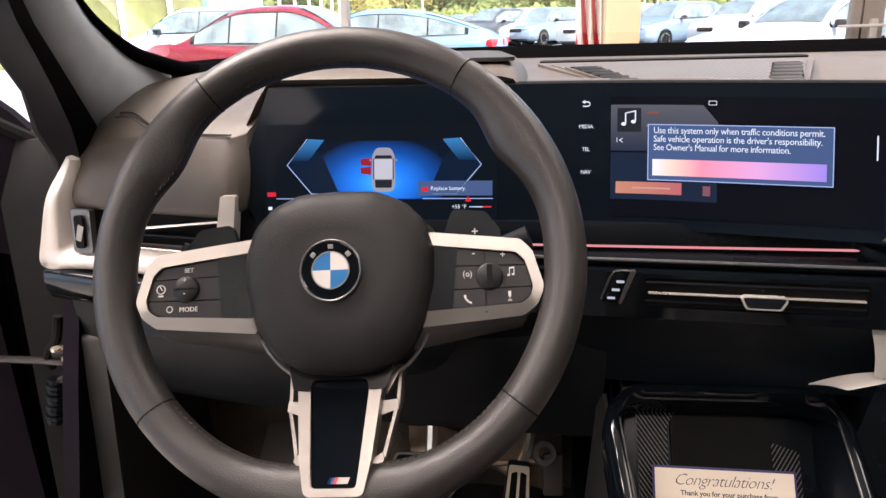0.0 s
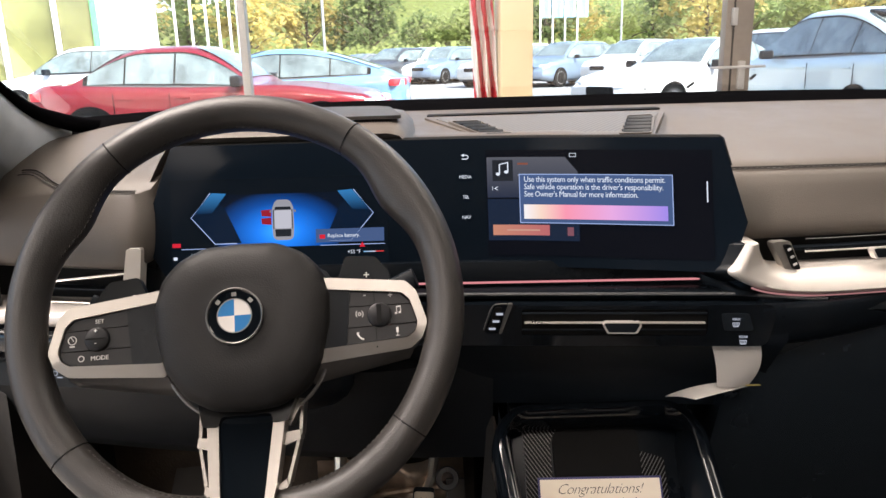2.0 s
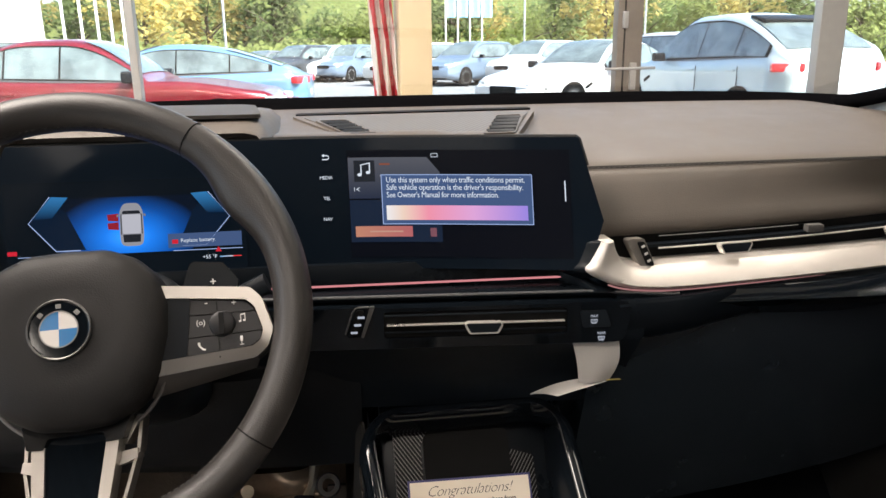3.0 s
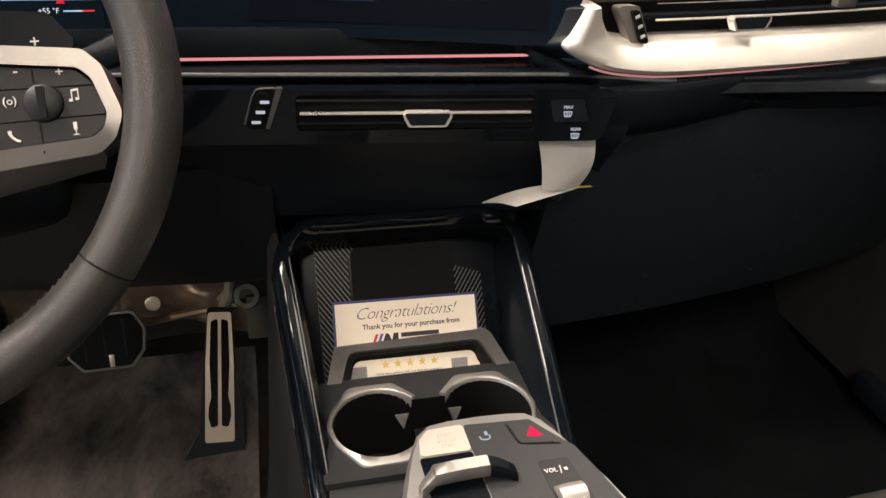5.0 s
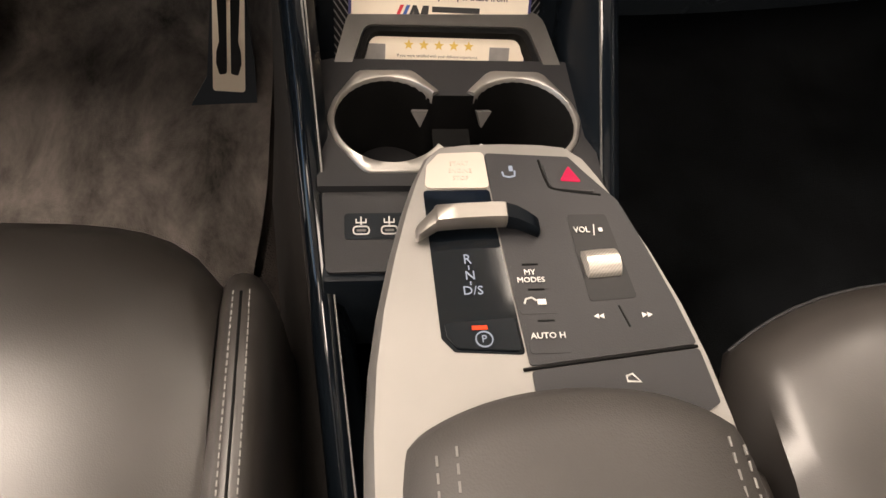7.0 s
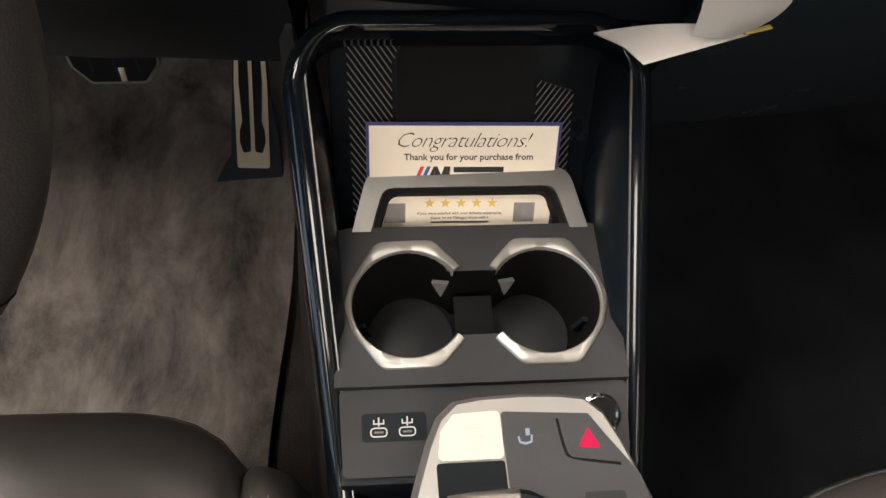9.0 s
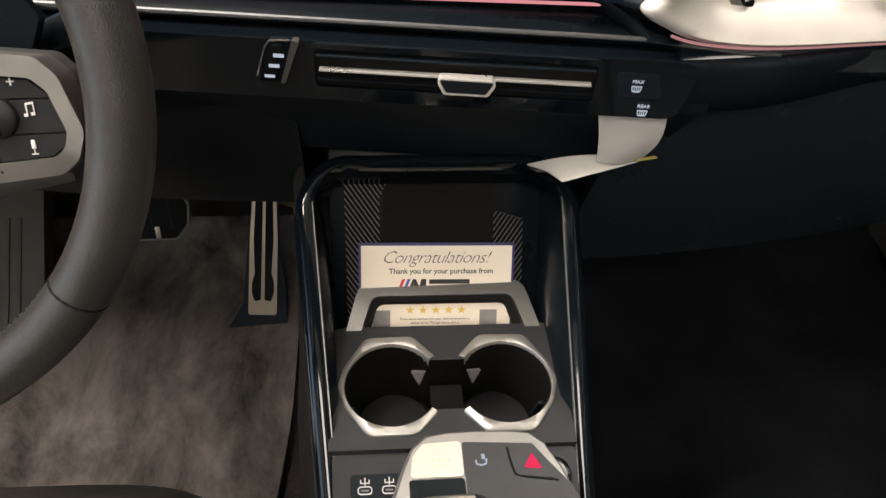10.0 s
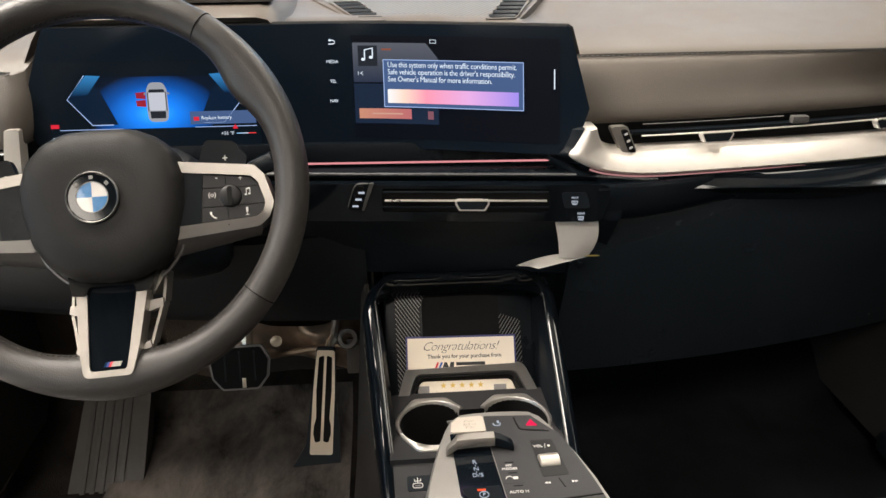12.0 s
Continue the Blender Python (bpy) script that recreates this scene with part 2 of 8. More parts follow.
def thing(name, m, label, category, group="", kind=""):
    ob = new(name)
    ob.empty_display_size = 0.05
    ob.matrix_world = m
    WORLD_OF[ob.name] = m.copy()
    return tagged(ob, label, category, group, kind)


def link_mesh(name, bm, material, smooth=35):
    bmesh.ops.remove_doubles(bm, verts=bm.verts, dist=1e-6)
    bmesh.ops.recalc_face_normals(bm, faces=bm.faces)
    me = bpy.data.meshes.new(name)
    bm.to_mesh(me)
    bm.free()
    if smooth:
        me.shade_smooth()
        me.set_sharp_from_angle(angle=radians(smooth))
    for mt in material if isinstance(material, (list, tuple)) else [material]:
        me.materials.append(mt)
    return me


def part(name, bm, material, parent, label="", local=False, smooth=35):
    """One mesh object under a thing or a part. The mesh is given in world space, or in the thing's own space."""
    m = WORLD_OF[parent.name]
    if WARP.get(parent.name):
        for v in bm.verts:
            v.co = WARP[parent.name](v.co)
    if not local:
        bm.transform(m.inverted())
    ob = new(name, link_mesh(name, bm, material, smooth))
    ob.parent = parent
    WORLD_OF[ob.name] = m
    if parent.name in WARP:
        WARP[ob.name] = WARP[parent.name]
    return tagged(ob, label) if label else ob


def solo(name, bm, material, label, category, kind="", group="", smooth=35, base=None):
    """A thing that is one mesh, with its origin at its base."""
    if base is None:
        zs = [v.co for v in bm.verts]
        base = Vector((sum(c.x for c in zs) / len(zs), sum(c.y for c in zs) / len(zs), min(c.z for c in zs)))
    bm.transform(Matrix.Translation(-Vector(base)))
    ob = new(name, link_mesh(name, bm, material, smooth))
    ob.location = base
    WORLD_OF[ob.name] = Matrix.Translation(base)
    return tagged(ob, label, category, group, kind)


def soften(bm, width, segs=2, angle=30):
    edges = [e for e in bm.edges if len(e.link_faces) == 2 and e.calc_face_angle(0) > radians(angle)]
    if edges and width > 0:
        bmesh.ops.bevel(bm, geom=edges, offset=width, segments=segs, affect="EDGES", profile=0.6, clamp_overlap=True)
    return bm


def box(size, m=Matrix(), bevel=0.0, segs=2, bm=None):
    b = bmesh.new()
    bmesh.ops.create_cube(b, size=1, matrix=Matrix.Diagonal((*size, 1)))
    soften(b, bevel, segs)
    b.transform(m)
    return merge(bm, b)


def merge(bm, b):
    if bm is None:
        return b
    me = bpy.data.meshes.new("scratch")
    b.to_mesh(me)
    b.free()
    bm.from_mesh(me)
    bpy.data.meshes.remove(me)
    return bm


def at(x, y, z):
    return Matrix.Translation((x, y, z))


def fillet(pts, r, n=4):
    """The outline with its corners rounded; r is one radius or one a corner."""
    out = []
    k = len(pts)
    for i, p in enumerate(pts):
        ri = r[i] if isinstance(r, (list, tuple)) else r
        a, b, c = Vector(pts[i - 1]), Vector(p), Vector(pts[(i + 1) % k])
        d1, d2 = (a - b), (c - b)
        l1, l2 = d1.length, d2.length
        if ri <= 0 or l1 < 1e-9 or l2 < 1e-9:
            out.append(tuple(b))
            continue
        d1, d2 = d1 / l1, d2 / l2
        half = max(0.05, math.acos(max(-1, min(1, d1 @ d2))) / 2)
        cut = min(ri / math.tan(half), 0.49 * min(l1, l2))
        p1, p2 = b + d1 * cut, b + d2 * cut
        for j in range(n + 1):
            t = j / n
            out.append(tuple((1 - t) ** 2 * p1 + 2 * t * (1 - t) * b + t * t * p2))
    return out


def rrect(w, h, r, n=4):
    return fillet([(-w / 2, -h / 2), (w / 2, -h / 2), (w / 2, h / 2), (-w / 2, h / 2)], r, n)


def prism(pts, z0, z1, m=Matrix(), bevel=0.0, segs=2, hole=None, bm=None):
    """The outline, in x and y, raised from z0 to z1, with a hole of as many corners or none."""
    b = bmesh.new()
    if hole is None:
        lo = [b.verts.new((x, y, z0)) for x, y in pts]
        hi = [b.verts.new((x, y, z1)) for x, y in pts]
        b.faces.new(lo[::-1])
        b.faces.new(hi)
        for i in range(len(pts)):
            j = (i + 1) % len(pts)
            b.faces.new((lo[i], lo[j], hi[j], hi[i]))
    else:
        rings = [[b.verts.new((x, y, z)) for x, y in ring] for ring, z in ((pts, z0), (pts, z1), (hole, z1), (hole, z0))]
        for q in range(4):
            r0, r1 = rings[q], rings[(q + 1) % 4]
            for i in range(len(pts)):
                j = (i + 1) % len(pts)
                b.faces.new((r0[i], r0[j], r1[j], r1[i]))
    if bevel:
        edges = [e for e in b.edges if len(e.link_faces) == 2 and e.calc_face_angle(0) > radians(50)]
        bmesh.ops.bevel(b, geom=edges, offset=bevel, segments=segs, affect="EDGES", profile=0.6, clamp_overlap=True)
    b.transform(m)
    return merge(bm, b)


def loft(rings, closed=True, caps=True, bm=None):
    """A skin over rings of equally many points."""
    b = bmesh.new()
    vs = [[b.verts.new(p) for p in ring] for ring in rings]
    n = len(rings[0])
    for r0, r1 in zip(vs, vs[1:]):
        for i in range(n if closed else n - 1):
            j = (i + 1) % n
            b.faces.new((r0[i], r0[j], r1[j], r1[i]))
    if caps and closed:
        b.faces.new(vs[0][::-1])
        b.faces.new(vs[-1])
    return merge(bm, b)


def tube(pts, r, n=10, ring=False, bm=None, flat=1.0, up=(0, 0, 1)):
    """A round or flattened bar along points; r is one radius or one a point."""
    pts = [Vector(p) for p in pts]
    k = len(pts)
    rings = []
    for i, p in enumerate(pts):
        a, c = (pts[i - 1], pts[(i + 1) % k]) if ring else (pts[max(i - 1, 0)], pts[min(i + 1, k - 1)])
        d = (c - a).normalized()
        s = d.cross(Vector(up))
        s = s.normalized() if s.length > 1e-4 else Vector((1, 0, 0))
        u = s.cross(d).normalized()
        ri = r[i] if isinstance(r, (list, tuple)) else r
        rings.append([p + ri * (math.cos(q) * s + flat * math.sin(q) * u) for q in (2 * math.pi * j / n for j in range(n))])
    if ring:
        rings.append(rings[0])
    return loft(rings, caps=not ring, bm=bm)


def lathe(profile, n=24, m=Matrix(), bm=None):
    """A turned body about z from points of radius and height."""
    rings = [[(r * math.cos(2 * math.pi * j / n), r * math.sin(2 * math.pi * j / n), z) for j in range(n)] for r, z in profile]
    hollow = profile[0][0] > 1e-6 and profile[-1][0] > 1e-6
    b = loft(rings + rings[:1] if hollow else rings, caps=not hollow)
    b.transform(m)
    return merge(bm, b)


def spline(pts, n=6):
    """A smooth curve through points."""
    pts = [Vector(p) for p in pts]
    out = []
    for i in range(len(pts) - 1):
        p0, p1, p2, p3 = pts[max(i - 1, 0)], pts[i], pts[i + 1], pts[min(i + 2, len(pts) - 1)]
        for j in range(n):
            t = j / n
            out.append(0.5 * (2 * p1 + (p2 - p0) * t + (2 * p0 - 5 * p1 + 4 * p2 - p3) * t * t + (3 * p1 - p0 - 3 * p2 + p3) * t ** 3))
    return out + [pts[-1]]


def lettering(text, size, m, bm=None, thick=0.0003, align="CENTER", slant=0.0, spacing=1.0, offset=0.0):
    """Raised writing in the built-in font, on the xy plane of m."""
    cu = bpy.data.curves.new("writing", "FONT")
    cu.body, cu.size, cu.align_x, cu.align_y, cu.extrude, cu.shear, cu.space_character, cu.offset = text, size, align, "CENTER", thick, slant, spacing, offset
    cu.resolution_u = 2
    ob = new("writing", cu)
    me = bpy.data.meshes.new_from_object(ob.evaluated_get(bpy.context.evaluated_depsgraph_get()))
    b = bmesh.new()
    b.from_mesh(me)
    bpy.data.objects.remove(ob)
    bpy.data.curves.remove(cu)
    bpy.data.meshes.remove(me)
    b.transform(m)
    return merge(bm, b)


def frame_of(origin, ex, ey):
    """A frame with x along ex, y near ey and z out of the two."""
    x = Vector(ex).normalized()
    z = x.cross(Vector(ey)).normalized()
    y = z.cross(x)
    return Matrix(((x.x, y.x, z.x, origin[0]), (x.y, y.y, z.y, origin[1]), (x.z, y.z, z.z, origin[2]), (0, 0, 0, 1)))


def lerp(a, b, t):
    return a + (b - a) * t


def smooth(a, b, x):
    t = max(0.0, min(1.0, (x - a) / (b - a)))
    return t * t * (3 - 2 * t)


# ---- dashboard: one thing, its large parts ----
def face_y(x):
    """Where the dash face stands, across the car: it curves away towards the doors."""
    return 0.705 + 0.10 * (abs(x) / 0.72) ** 2.2


dash = thing("dashboard", at(0, 0.95, 0.60), "dark grey leatherette car dashboard with silver trim and black gloss", "dashboard")


def pad_section(x):
    """The upper pad at x, from the bottom of its face over the crease to the windscreen."""
    side = smooth(0.080, 0.120, x) if x > 0 else smooth(-0.470, -0.492, x)
    f = lerp(0.835, face_y(x) + (0.03 if x > 0 else 0.008), side)
    crease_y, crease_z = lerp(0.84, 0.80 if x > 0 else f + 0.036, side), lerp(1.110, 1.082 if x > 0 else 1.078, side)
    end = smooth(0.60, 0.74, abs(x))
    crease_z -= 0.02 * end
    if x < 0:
        crease_z -= 0.016 * smooth(-0.672, -0.702, x)
    rear = 1.15 - 0.12 * end
    low = lerp(1.05, 1.009 if x > 0 else 0.993, side)
    pts = [(f + lerp(0.10, 0.035, side), low - 0.004), (f + 0.004, low), (f - 0.002, low + 0.012), (f + (0.012 if x > 0 else 0.003), lerp(low, crease_z, 0.45)),
           (lerp(f, crease_y, 0.62), lerp(low, crease_z, 0.84)), (crease_y - 0.006, crease_z - (0.004 if x > 0 else 0.005)), (crease_y + (0.012 if x > 0 else 0.020), crease_z + (0.004 if x > 0 else 0.007)),
           (lerp(crease_y, rear, 0.25), lerp(crease_z, 1.128, 0.32) + 0.003 * side), (lerp(crease_y, rear, 0.6), lerp(crease_z, 1.128, 0.70) + 0.003 * side),
           (rear, 1.126 - 0.03 * end), (rear + 0.05, 1.10 - 0.03 * end)]
    return [Vector((x, y, z)) for y, z in pts]


xs = [-0.702 + 1.447 * i / 74 for i in range(75)]
part("upper_pad", loft([spline(pad_section(x), 3) for x in xs], closed=False), M_DASH, dash, "soft stitched leatherette pad", smooth=60)
def seam_at(x, k):
    """A place on the pad's crease; on the driver side the seam climbs over the top towards the pillar."""
    line = spline(pad_section(x), 3)
    i = 15 - k + (5.2 * smooth(-0.560, -0.668, x) if x < 0 else 0.0)
    a = int(i)
    return line[a].lerp(line[a + 1], i - a) + Vector((0, -0.0008, 0.0014))


for x0, x1 in ((0.125, 0.70), (-0.668, -0.50)):
    for k in (0.0, 0.75):
        part("crease_seam" if k == 0 else "stitch_line", tube([seam_at(lerp(x0, x1, i / 47), k) for i in range(48)], 0.0009 if k == 0 else 0.0006, 5), M_DSTITCH, dash)
    bm = None
    n = 90 if x0 > 0 else 40
    for i in range(n):
        bm = box((0.0030, 0.0007, 0.0007), at(*seam_at(lerp(x0 + 0.005, x1 - 0.005, i / (n - 1)), 0.4)), bm=bm)
    part("stitches", bm, M_DSTITCH, dash, smooth=0)

# centre top: a speaker mesh between two slot vents, and the defroster slot behind it
top_f = frame_of((0, 0.85, 1.1108), (1, 0, 0), (0, 1, 0.08))
part("speaker_bed", prism(fillet([(-0.112, -0.006), (0.078, -0.006), (0.150, 0.178), (-0.188, 0.172)], 0.006), -0.02, 0.0012, top_f, 0.0008), M_DASH, dash, "soft grey surround of the speaker")
part("speaker_mesh", prism(fillet([(-0.104, -0.004), (0.070, -0.004), (0.136, 0.160), (-0.172, 0.154)], 0.004), 0.0, 0.0022, top_f, 0.0006), M_GRILLE, dash, "fine grey speaker mesh")
part("defroster_slot", prism(fillet([(-0.184, 0.180), (0.150, 0.192), (0.146, 0.206), (-0.180, 0.194)], 0.005), -0.01, 0.0016, top_f, 0.0006), M_RUBBER, dash, "long black defroster slot")
for quad in ([(-0.113, 0.000), (-0.079, 0.000), (-0.117, 0.121), (-0.157, 0.119)], [(0.0375, -0.002), (0.0767, -0.002), (0.1217, 0.130), (0.0827, 0.127)]):
    outline = fillet(quad, 0.005)
    mx_, my_ = sum(p[0] for p in quad) / 4, sum(p[1] for p in quad) / 4
    inner = [(lerp(mx_, x, 0.86), lerp(my_, y, 0.93)) for x, y in outline]
    vent = part("top_vent", prism(outline, -0.010, 0.0042, top_f, 0.0012, hole=inner), M_DASH, dash, "slanted slot vent with black blades")
    part("vent_well", prism(inner, -0.006, 0.0026, top_f), M_RUBBER, vent)
    for k in range(5):
        v = 0.10 + 0.18 * k
        xa, xb = lerp(quad[0][0], quad[3][0], v), lerp(quad[1][0], quad[2][0], v)
        part("blade", box((0.84 * (xb - xa), 0.0075, 0.0014), top_f @ at((xa + xb) / 2, lerp(quad[0][1], quad[3][1], v), 0.0042) @ pose(0, 0, 0, 18), 0.0006), M_BLACK, vent)

# the hood over the instruments
rings = []
for i in range(29):
    x = lerp(-0.515, -0.165, i / 28)
    e = min(smooth(-0.515, -0.455, x), 1 - smooth(-0.222, -0.165, x))
    top = lerp(1.078, 1.140, e)
    rings.append([Vector((x, y, z)) for y, z in ((0.812, lerp(1.050, 1.1225, e)), (0.806, lerp(1.055, 1.1265, e)), (0.812, lerp(1.060, 1.1305, e)), (0.86, lerp(1.070, 1.137, e)),
                                                 (0.95, top), (1.04, lerp(1.085, 1.137, e)), (1.10, lerp(1.08, 1.118, e)), (1.10, 1.06), (0.86, 1.05), (0.815, lerp(1.045, 1.118, e)))])
part("instrument_hood", loft(rings), M_DASH, dash, "leatherette hood over the instruments", smooth=50)
lid = fillet([(-0.135, -0.108), (0.158, -0.108), (0.138, 0.050), (0.120, 0.075), (-0.12, 0.085)], [0.02, 0.012, 0.03, 0.03, 0.02])
part("projector_well", prism(lid, 0, 0.004, frame_of((-0.37, 0.955, 1.1385), (1, 0, 0), (0, 1, 0.0)), 0.0015), surface("dark_leatherette", (0.040, 0.036, 0.032), 0.6, spec=0.3, grain=0.2, grain_size=0.0012, mottle=0.1), dash, "dark head-up display lid")

# ---- driver and centre displays: one bent glass ----
def glass_y(x, z):
    t = (x + 0.108) / 0.03
    return 0.786 - 0.25 * 0.03 * math.log1p(math.exp(min(t, 30))) - (0 if t < 30 else 0.25 * 0.03 * (t - 30)) + (z - 1.05) * 0.26


def glass_top(x):
    return min(1.1185, 1.022 + (x + 0.4975) * 2.76, 1.034 + (0.140 - x) * 3.9)


def glass_low(x):
    return max(0.9835, 1.022 - (x + 0.4975) * 1.6, 1.034 - (0.140 - x) * 2.9)


disp = thing("curved_display", at(-0.18, 0.78, 0.98), "wide black glass curved display with driver and centre screens lit", "car display")
cols = sorted(set([round(-0.4975 + 0.6375 * i / 90, 5) for i in range(91)] + [-0.4625, -0.4735, 0.118, 0.1226]))
rings = []
for x in cols:
    hi, lo = glass_top(x) + 1e-4, glass_low(x) - 1e-4
    front = [Vector((x, glass_y(x, lerp(lo, hi, k / 6)), lerp(lo, hi, k / 6))) for k in range(7)]
    back = [p + Vector((0, 0.014, 0)) for p in front[::-1]]
    rings.append(front + back)
part("glass", loft(rings), M_GLASS_BLACK, disp, "glossy black glass", smooth=25)
part("housing", tube([(x, glass_y(x, glass_top(x)) + 0.009, glass_top(x) - 0.0012) for x in cols if -0.49 < x < 0.132], 0.0085, 8, flat=0.4), M_RUBBER, disp, "black display housing edge")


def on_glass(bm, lift=0.0008):
    """Bend flat work drawn in x and z on to the glass, cut fine enough to follow the bend."""
    for _ in range(5):
        long = [e for e in bm.edges if abs(e.verts[0].co.x - e.verts[1].co.x) > 0.012]
        if not long:
            break
        bmesh.ops.triangulate(bm, faces=[f for f in bm.faces if len(f.verts) > 4])
        long = [e for e in bm.edges if abs(e.verts[0].co.x - e.verts[1].co.x) > 0.012]
        bmesh.ops.subdivide_edges(bm, edges=long, cuts=1)
        bmesh.ops.triangulate(bm, faces=[f for f in bm.faces if len(f.verts) > 4])
    for v in bm.verts:
        d = v.co.y
        v.co.y = glass_y(v.co.x, v.co.z) - lift + d
    return bm


def sheet(x0, x1, z0, z1, nx=8, nz=4, skew=0.0):
    b = bmesh.new()
    g = [[b.verts.new((lerp(x0, x1, i / nx) + skew * (j / nz - 0.5), 0, lerp(z0, z1, j / nz))) for i in range(nx + 1)] for j in range(nz + 1)]
    for j in range(nz):
        for i in range(nx):
            b.faces.new((g[j][i], g[j][i + 1], g[j + 1][i + 1], g[j + 1][i]))
    return b


def flat_poly(pts):
    b = bmesh.new()
    b.faces.new([b.verts.new((x, 0, z)) for x, z in pts])
    return b


def frame_line(x0, x1, z0, z1, w):
    b = sheet(x0, x1, z0, z0 + w, 10, 1)
    for a in ((x0, x1, z1 - w, z1), (x0, x0 + w, z0, z1), (x1 - w, x1, z0, z1)):
        b = merge(b, sheet(*a, 10 if a[1] - a[0] > 0.02 else 1, 1))
    return b


def glass_text(text, size, x, z, align="LEFT", slant=0.0, spacing=1.0):
    return lettering(text, size, Matrix(((1, 0, 0, x), (0, 0, -1, 0), (0, 1, 0, z), (0, 0, 0, 1))), thick=0.0, align=align, slant=slant, spacing=spacing)


G_WIDGET = glow_ramp("screen_widget", [(0.0, (0.035, 0.045, 0.080)), (1.0, (0.15, 0.15, 0.17))], 0.75, 2)
G_WIDGET2 = glow("screen_widget_low", (0.016, 0.028, 0.058), 0.75)
G_TILE = glow("screen_tile", (0.025, 0.028, 0.035), 0.8)
G_DIALOG = glow("screen_dialog", (0.075, 0.12, 0.25), 0.95)
G_LINE = glow("screen_line", (0.50, 0.62, 0.95), 0.9)
G_WHITE = glow("screen_white", (0.92, 0.95, 1.0), 1.0)
G_DIM = glow("screen_dim_text", (0.32, 0.30, 0.30), 0.8)
G_BAR = glow_ramp("screen_bar", [(0.0, (1.0, 0.93, 0.88)), (0.12, (1.0, 0.72, 0.55)), (0.3, (1.0, 0.33, 0.42)), (0.62, (0.85, 0.42, 0.72)), (1.0, (0.38, 0.27, 0.78))], 1.05)
G_ORANGE = glow_ramp("screen_orange", [(0.0, (0.85, 0.36, 0.22)), (1.0, (0.72, 0.20, 0.20))], 0.75)
G_RED = glow("screen_red", (0.75, 0.02, 0.04), 1.0)

# a soft blue field: bright towards its middle
M_FIELD = glow("instrument_field", (0.02, 0.2, 0.8), 1.5)
nt = M_FIELD.node_tree
co, mp, gr, rp = (nt.nodes.new("ShaderNode" + k) for k in ("TexCoord", "Mapping", "TexGradient", "ValToRGB"))
gr.gradient_type = "SPHERICAL"
mp.inputs["Scale"].default_value = (1.75, 0.0, 1.15)
mp.inputs["Location"].default_value = (-0.875, 0.0, -0.33)
rp.color_ramp.elements[0].position, rp.color_ramp.elements[0].color = 0.10, hexa(0.002, 0.005, 0.012)
rp.color_ramp.elements[1].position, rp.color_ramp.elements[1].color = 1.0, hexa(0.05, 0.34, 1.0)
e = rp.color_ramp.elements.new(0.72)
e.color = hexa(0.018, 0.17, 0.66)
e = rp.color_ramp.elements.new(0.38)
e.color = hexa(0.006, 0.055, 0.24)
nt.links.new(co.outputs["Generated"], mp.inputs[0])
nt.links.new(mp.outputs[0], gr.inputs[0])
nt.links.new(gr.outputs[0], rp.inputs[0])
nt.links.new(rp.outputs[0], nt.nodes["Principled BSDF"].inputs["Emission Color"])

# centre screen
centre = part("centre_screen", on_glass(sheet(-0.122, 0.108, 0.995, 1.106, 24, 6), 0.0004), glow("screen_base", (0.002, 0.003, 0.0065), 1.0), disp, "lit centre touchscreen")
part("music_panel", on_glass(flat_poly([(-0.121, 1.056), (-0.025, 1.056), (-0.025, 1.083), (-0.038, 1.0985), (-0.121, 1.0985)]), 0.0008), G_WIDGET, centre)
part("lower_panel", on_glass(sheet(-0.121, -0.025, 1.011, 1.0545), 0.0008), G_WIDGET2, centre)
part("cover_tile", on_glass(sheet(-0.115, -0.093, 1.0735, 1.0955), 0.0012), G_TILE, centre)
note = flat_poly([(-0.1080, 1.0815), (-0.1068, 1.0815), (-0.1068, 1.0905), (-0.0990, 1.0922), (-0.0990, 1.0838), (-0.0978, 1.0838), (-0.0978, 1.0935), (-0.1080, 1.0912)])
note = merge(note, flat_poly([(-0.1072 + 0.0023 * math.cos(a * 0.628) - 0.002, 1.0808 + 0.0017 * math.sin(a * 0.628)) for a in range(10)]))
note = merge(note, flat_poly([(-0.0982 + 0.0023 * math.cos(a * 0.628) - 0.002, 1.0830 + 0.0017 * math.sin(a * 0.628)) for a in range(10)]))
part("note_symbol", on_glass(note, 0.0016), G_WHITE, centre)
part("title_bar", on_glass(sheet(-0.088, -0.077, 1.0905, 1.0925), 0.0012), glow("screen_rust", (0.45, 0.14, 0.08), 0.6), centre)
part("listening_bar", on_glass(sheet(-0.088, -0.047, 1.0785, 1.0805), 0.0012), G_DIM, centre)
skip = flat_poly([(-0.1155, 1.0635), (-0.1150, 1.0635), (-0.1150, 1.0680), (-0.1155, 1.0680)])
skip = merge(skip, flat_poly([(-0.1135, 1.0657), (-0.1098, 1.0635), (-0.1098, 1.0642), (-0.1120, 1.0657), (-0.1098, 1.0673), (-0.1098, 1.0680)]))
part("skip_symbol", on_glass(skip, 0.0012), G_WHITE, centre)
part("battery_symbol", on_glass(frame_line(-0.0335, -0.0265, 1.0985, 1.1025, 0.0005), 0.0012), G_WHITE, centre)
part("call_bar", on_glass(sheet(-0.116, -0.056, 1.0165, 1.0275), 0.0012), G_ORANGE, centre)
part("call_text_bar", on_glass(sheet(-0.101, -0.066, 1.0212, 1.0228), 0.0015), glow("screen_call_text", (0.95, 0.5, 0.36), 0.7), centre)
part("call_tile", on_glass(sheet(-0.0375, -0.0310, 1.0165, 1.0255), 0.0012), glow("screen_rose", (0.35, 0.13, 0.16), 0.7), centre)
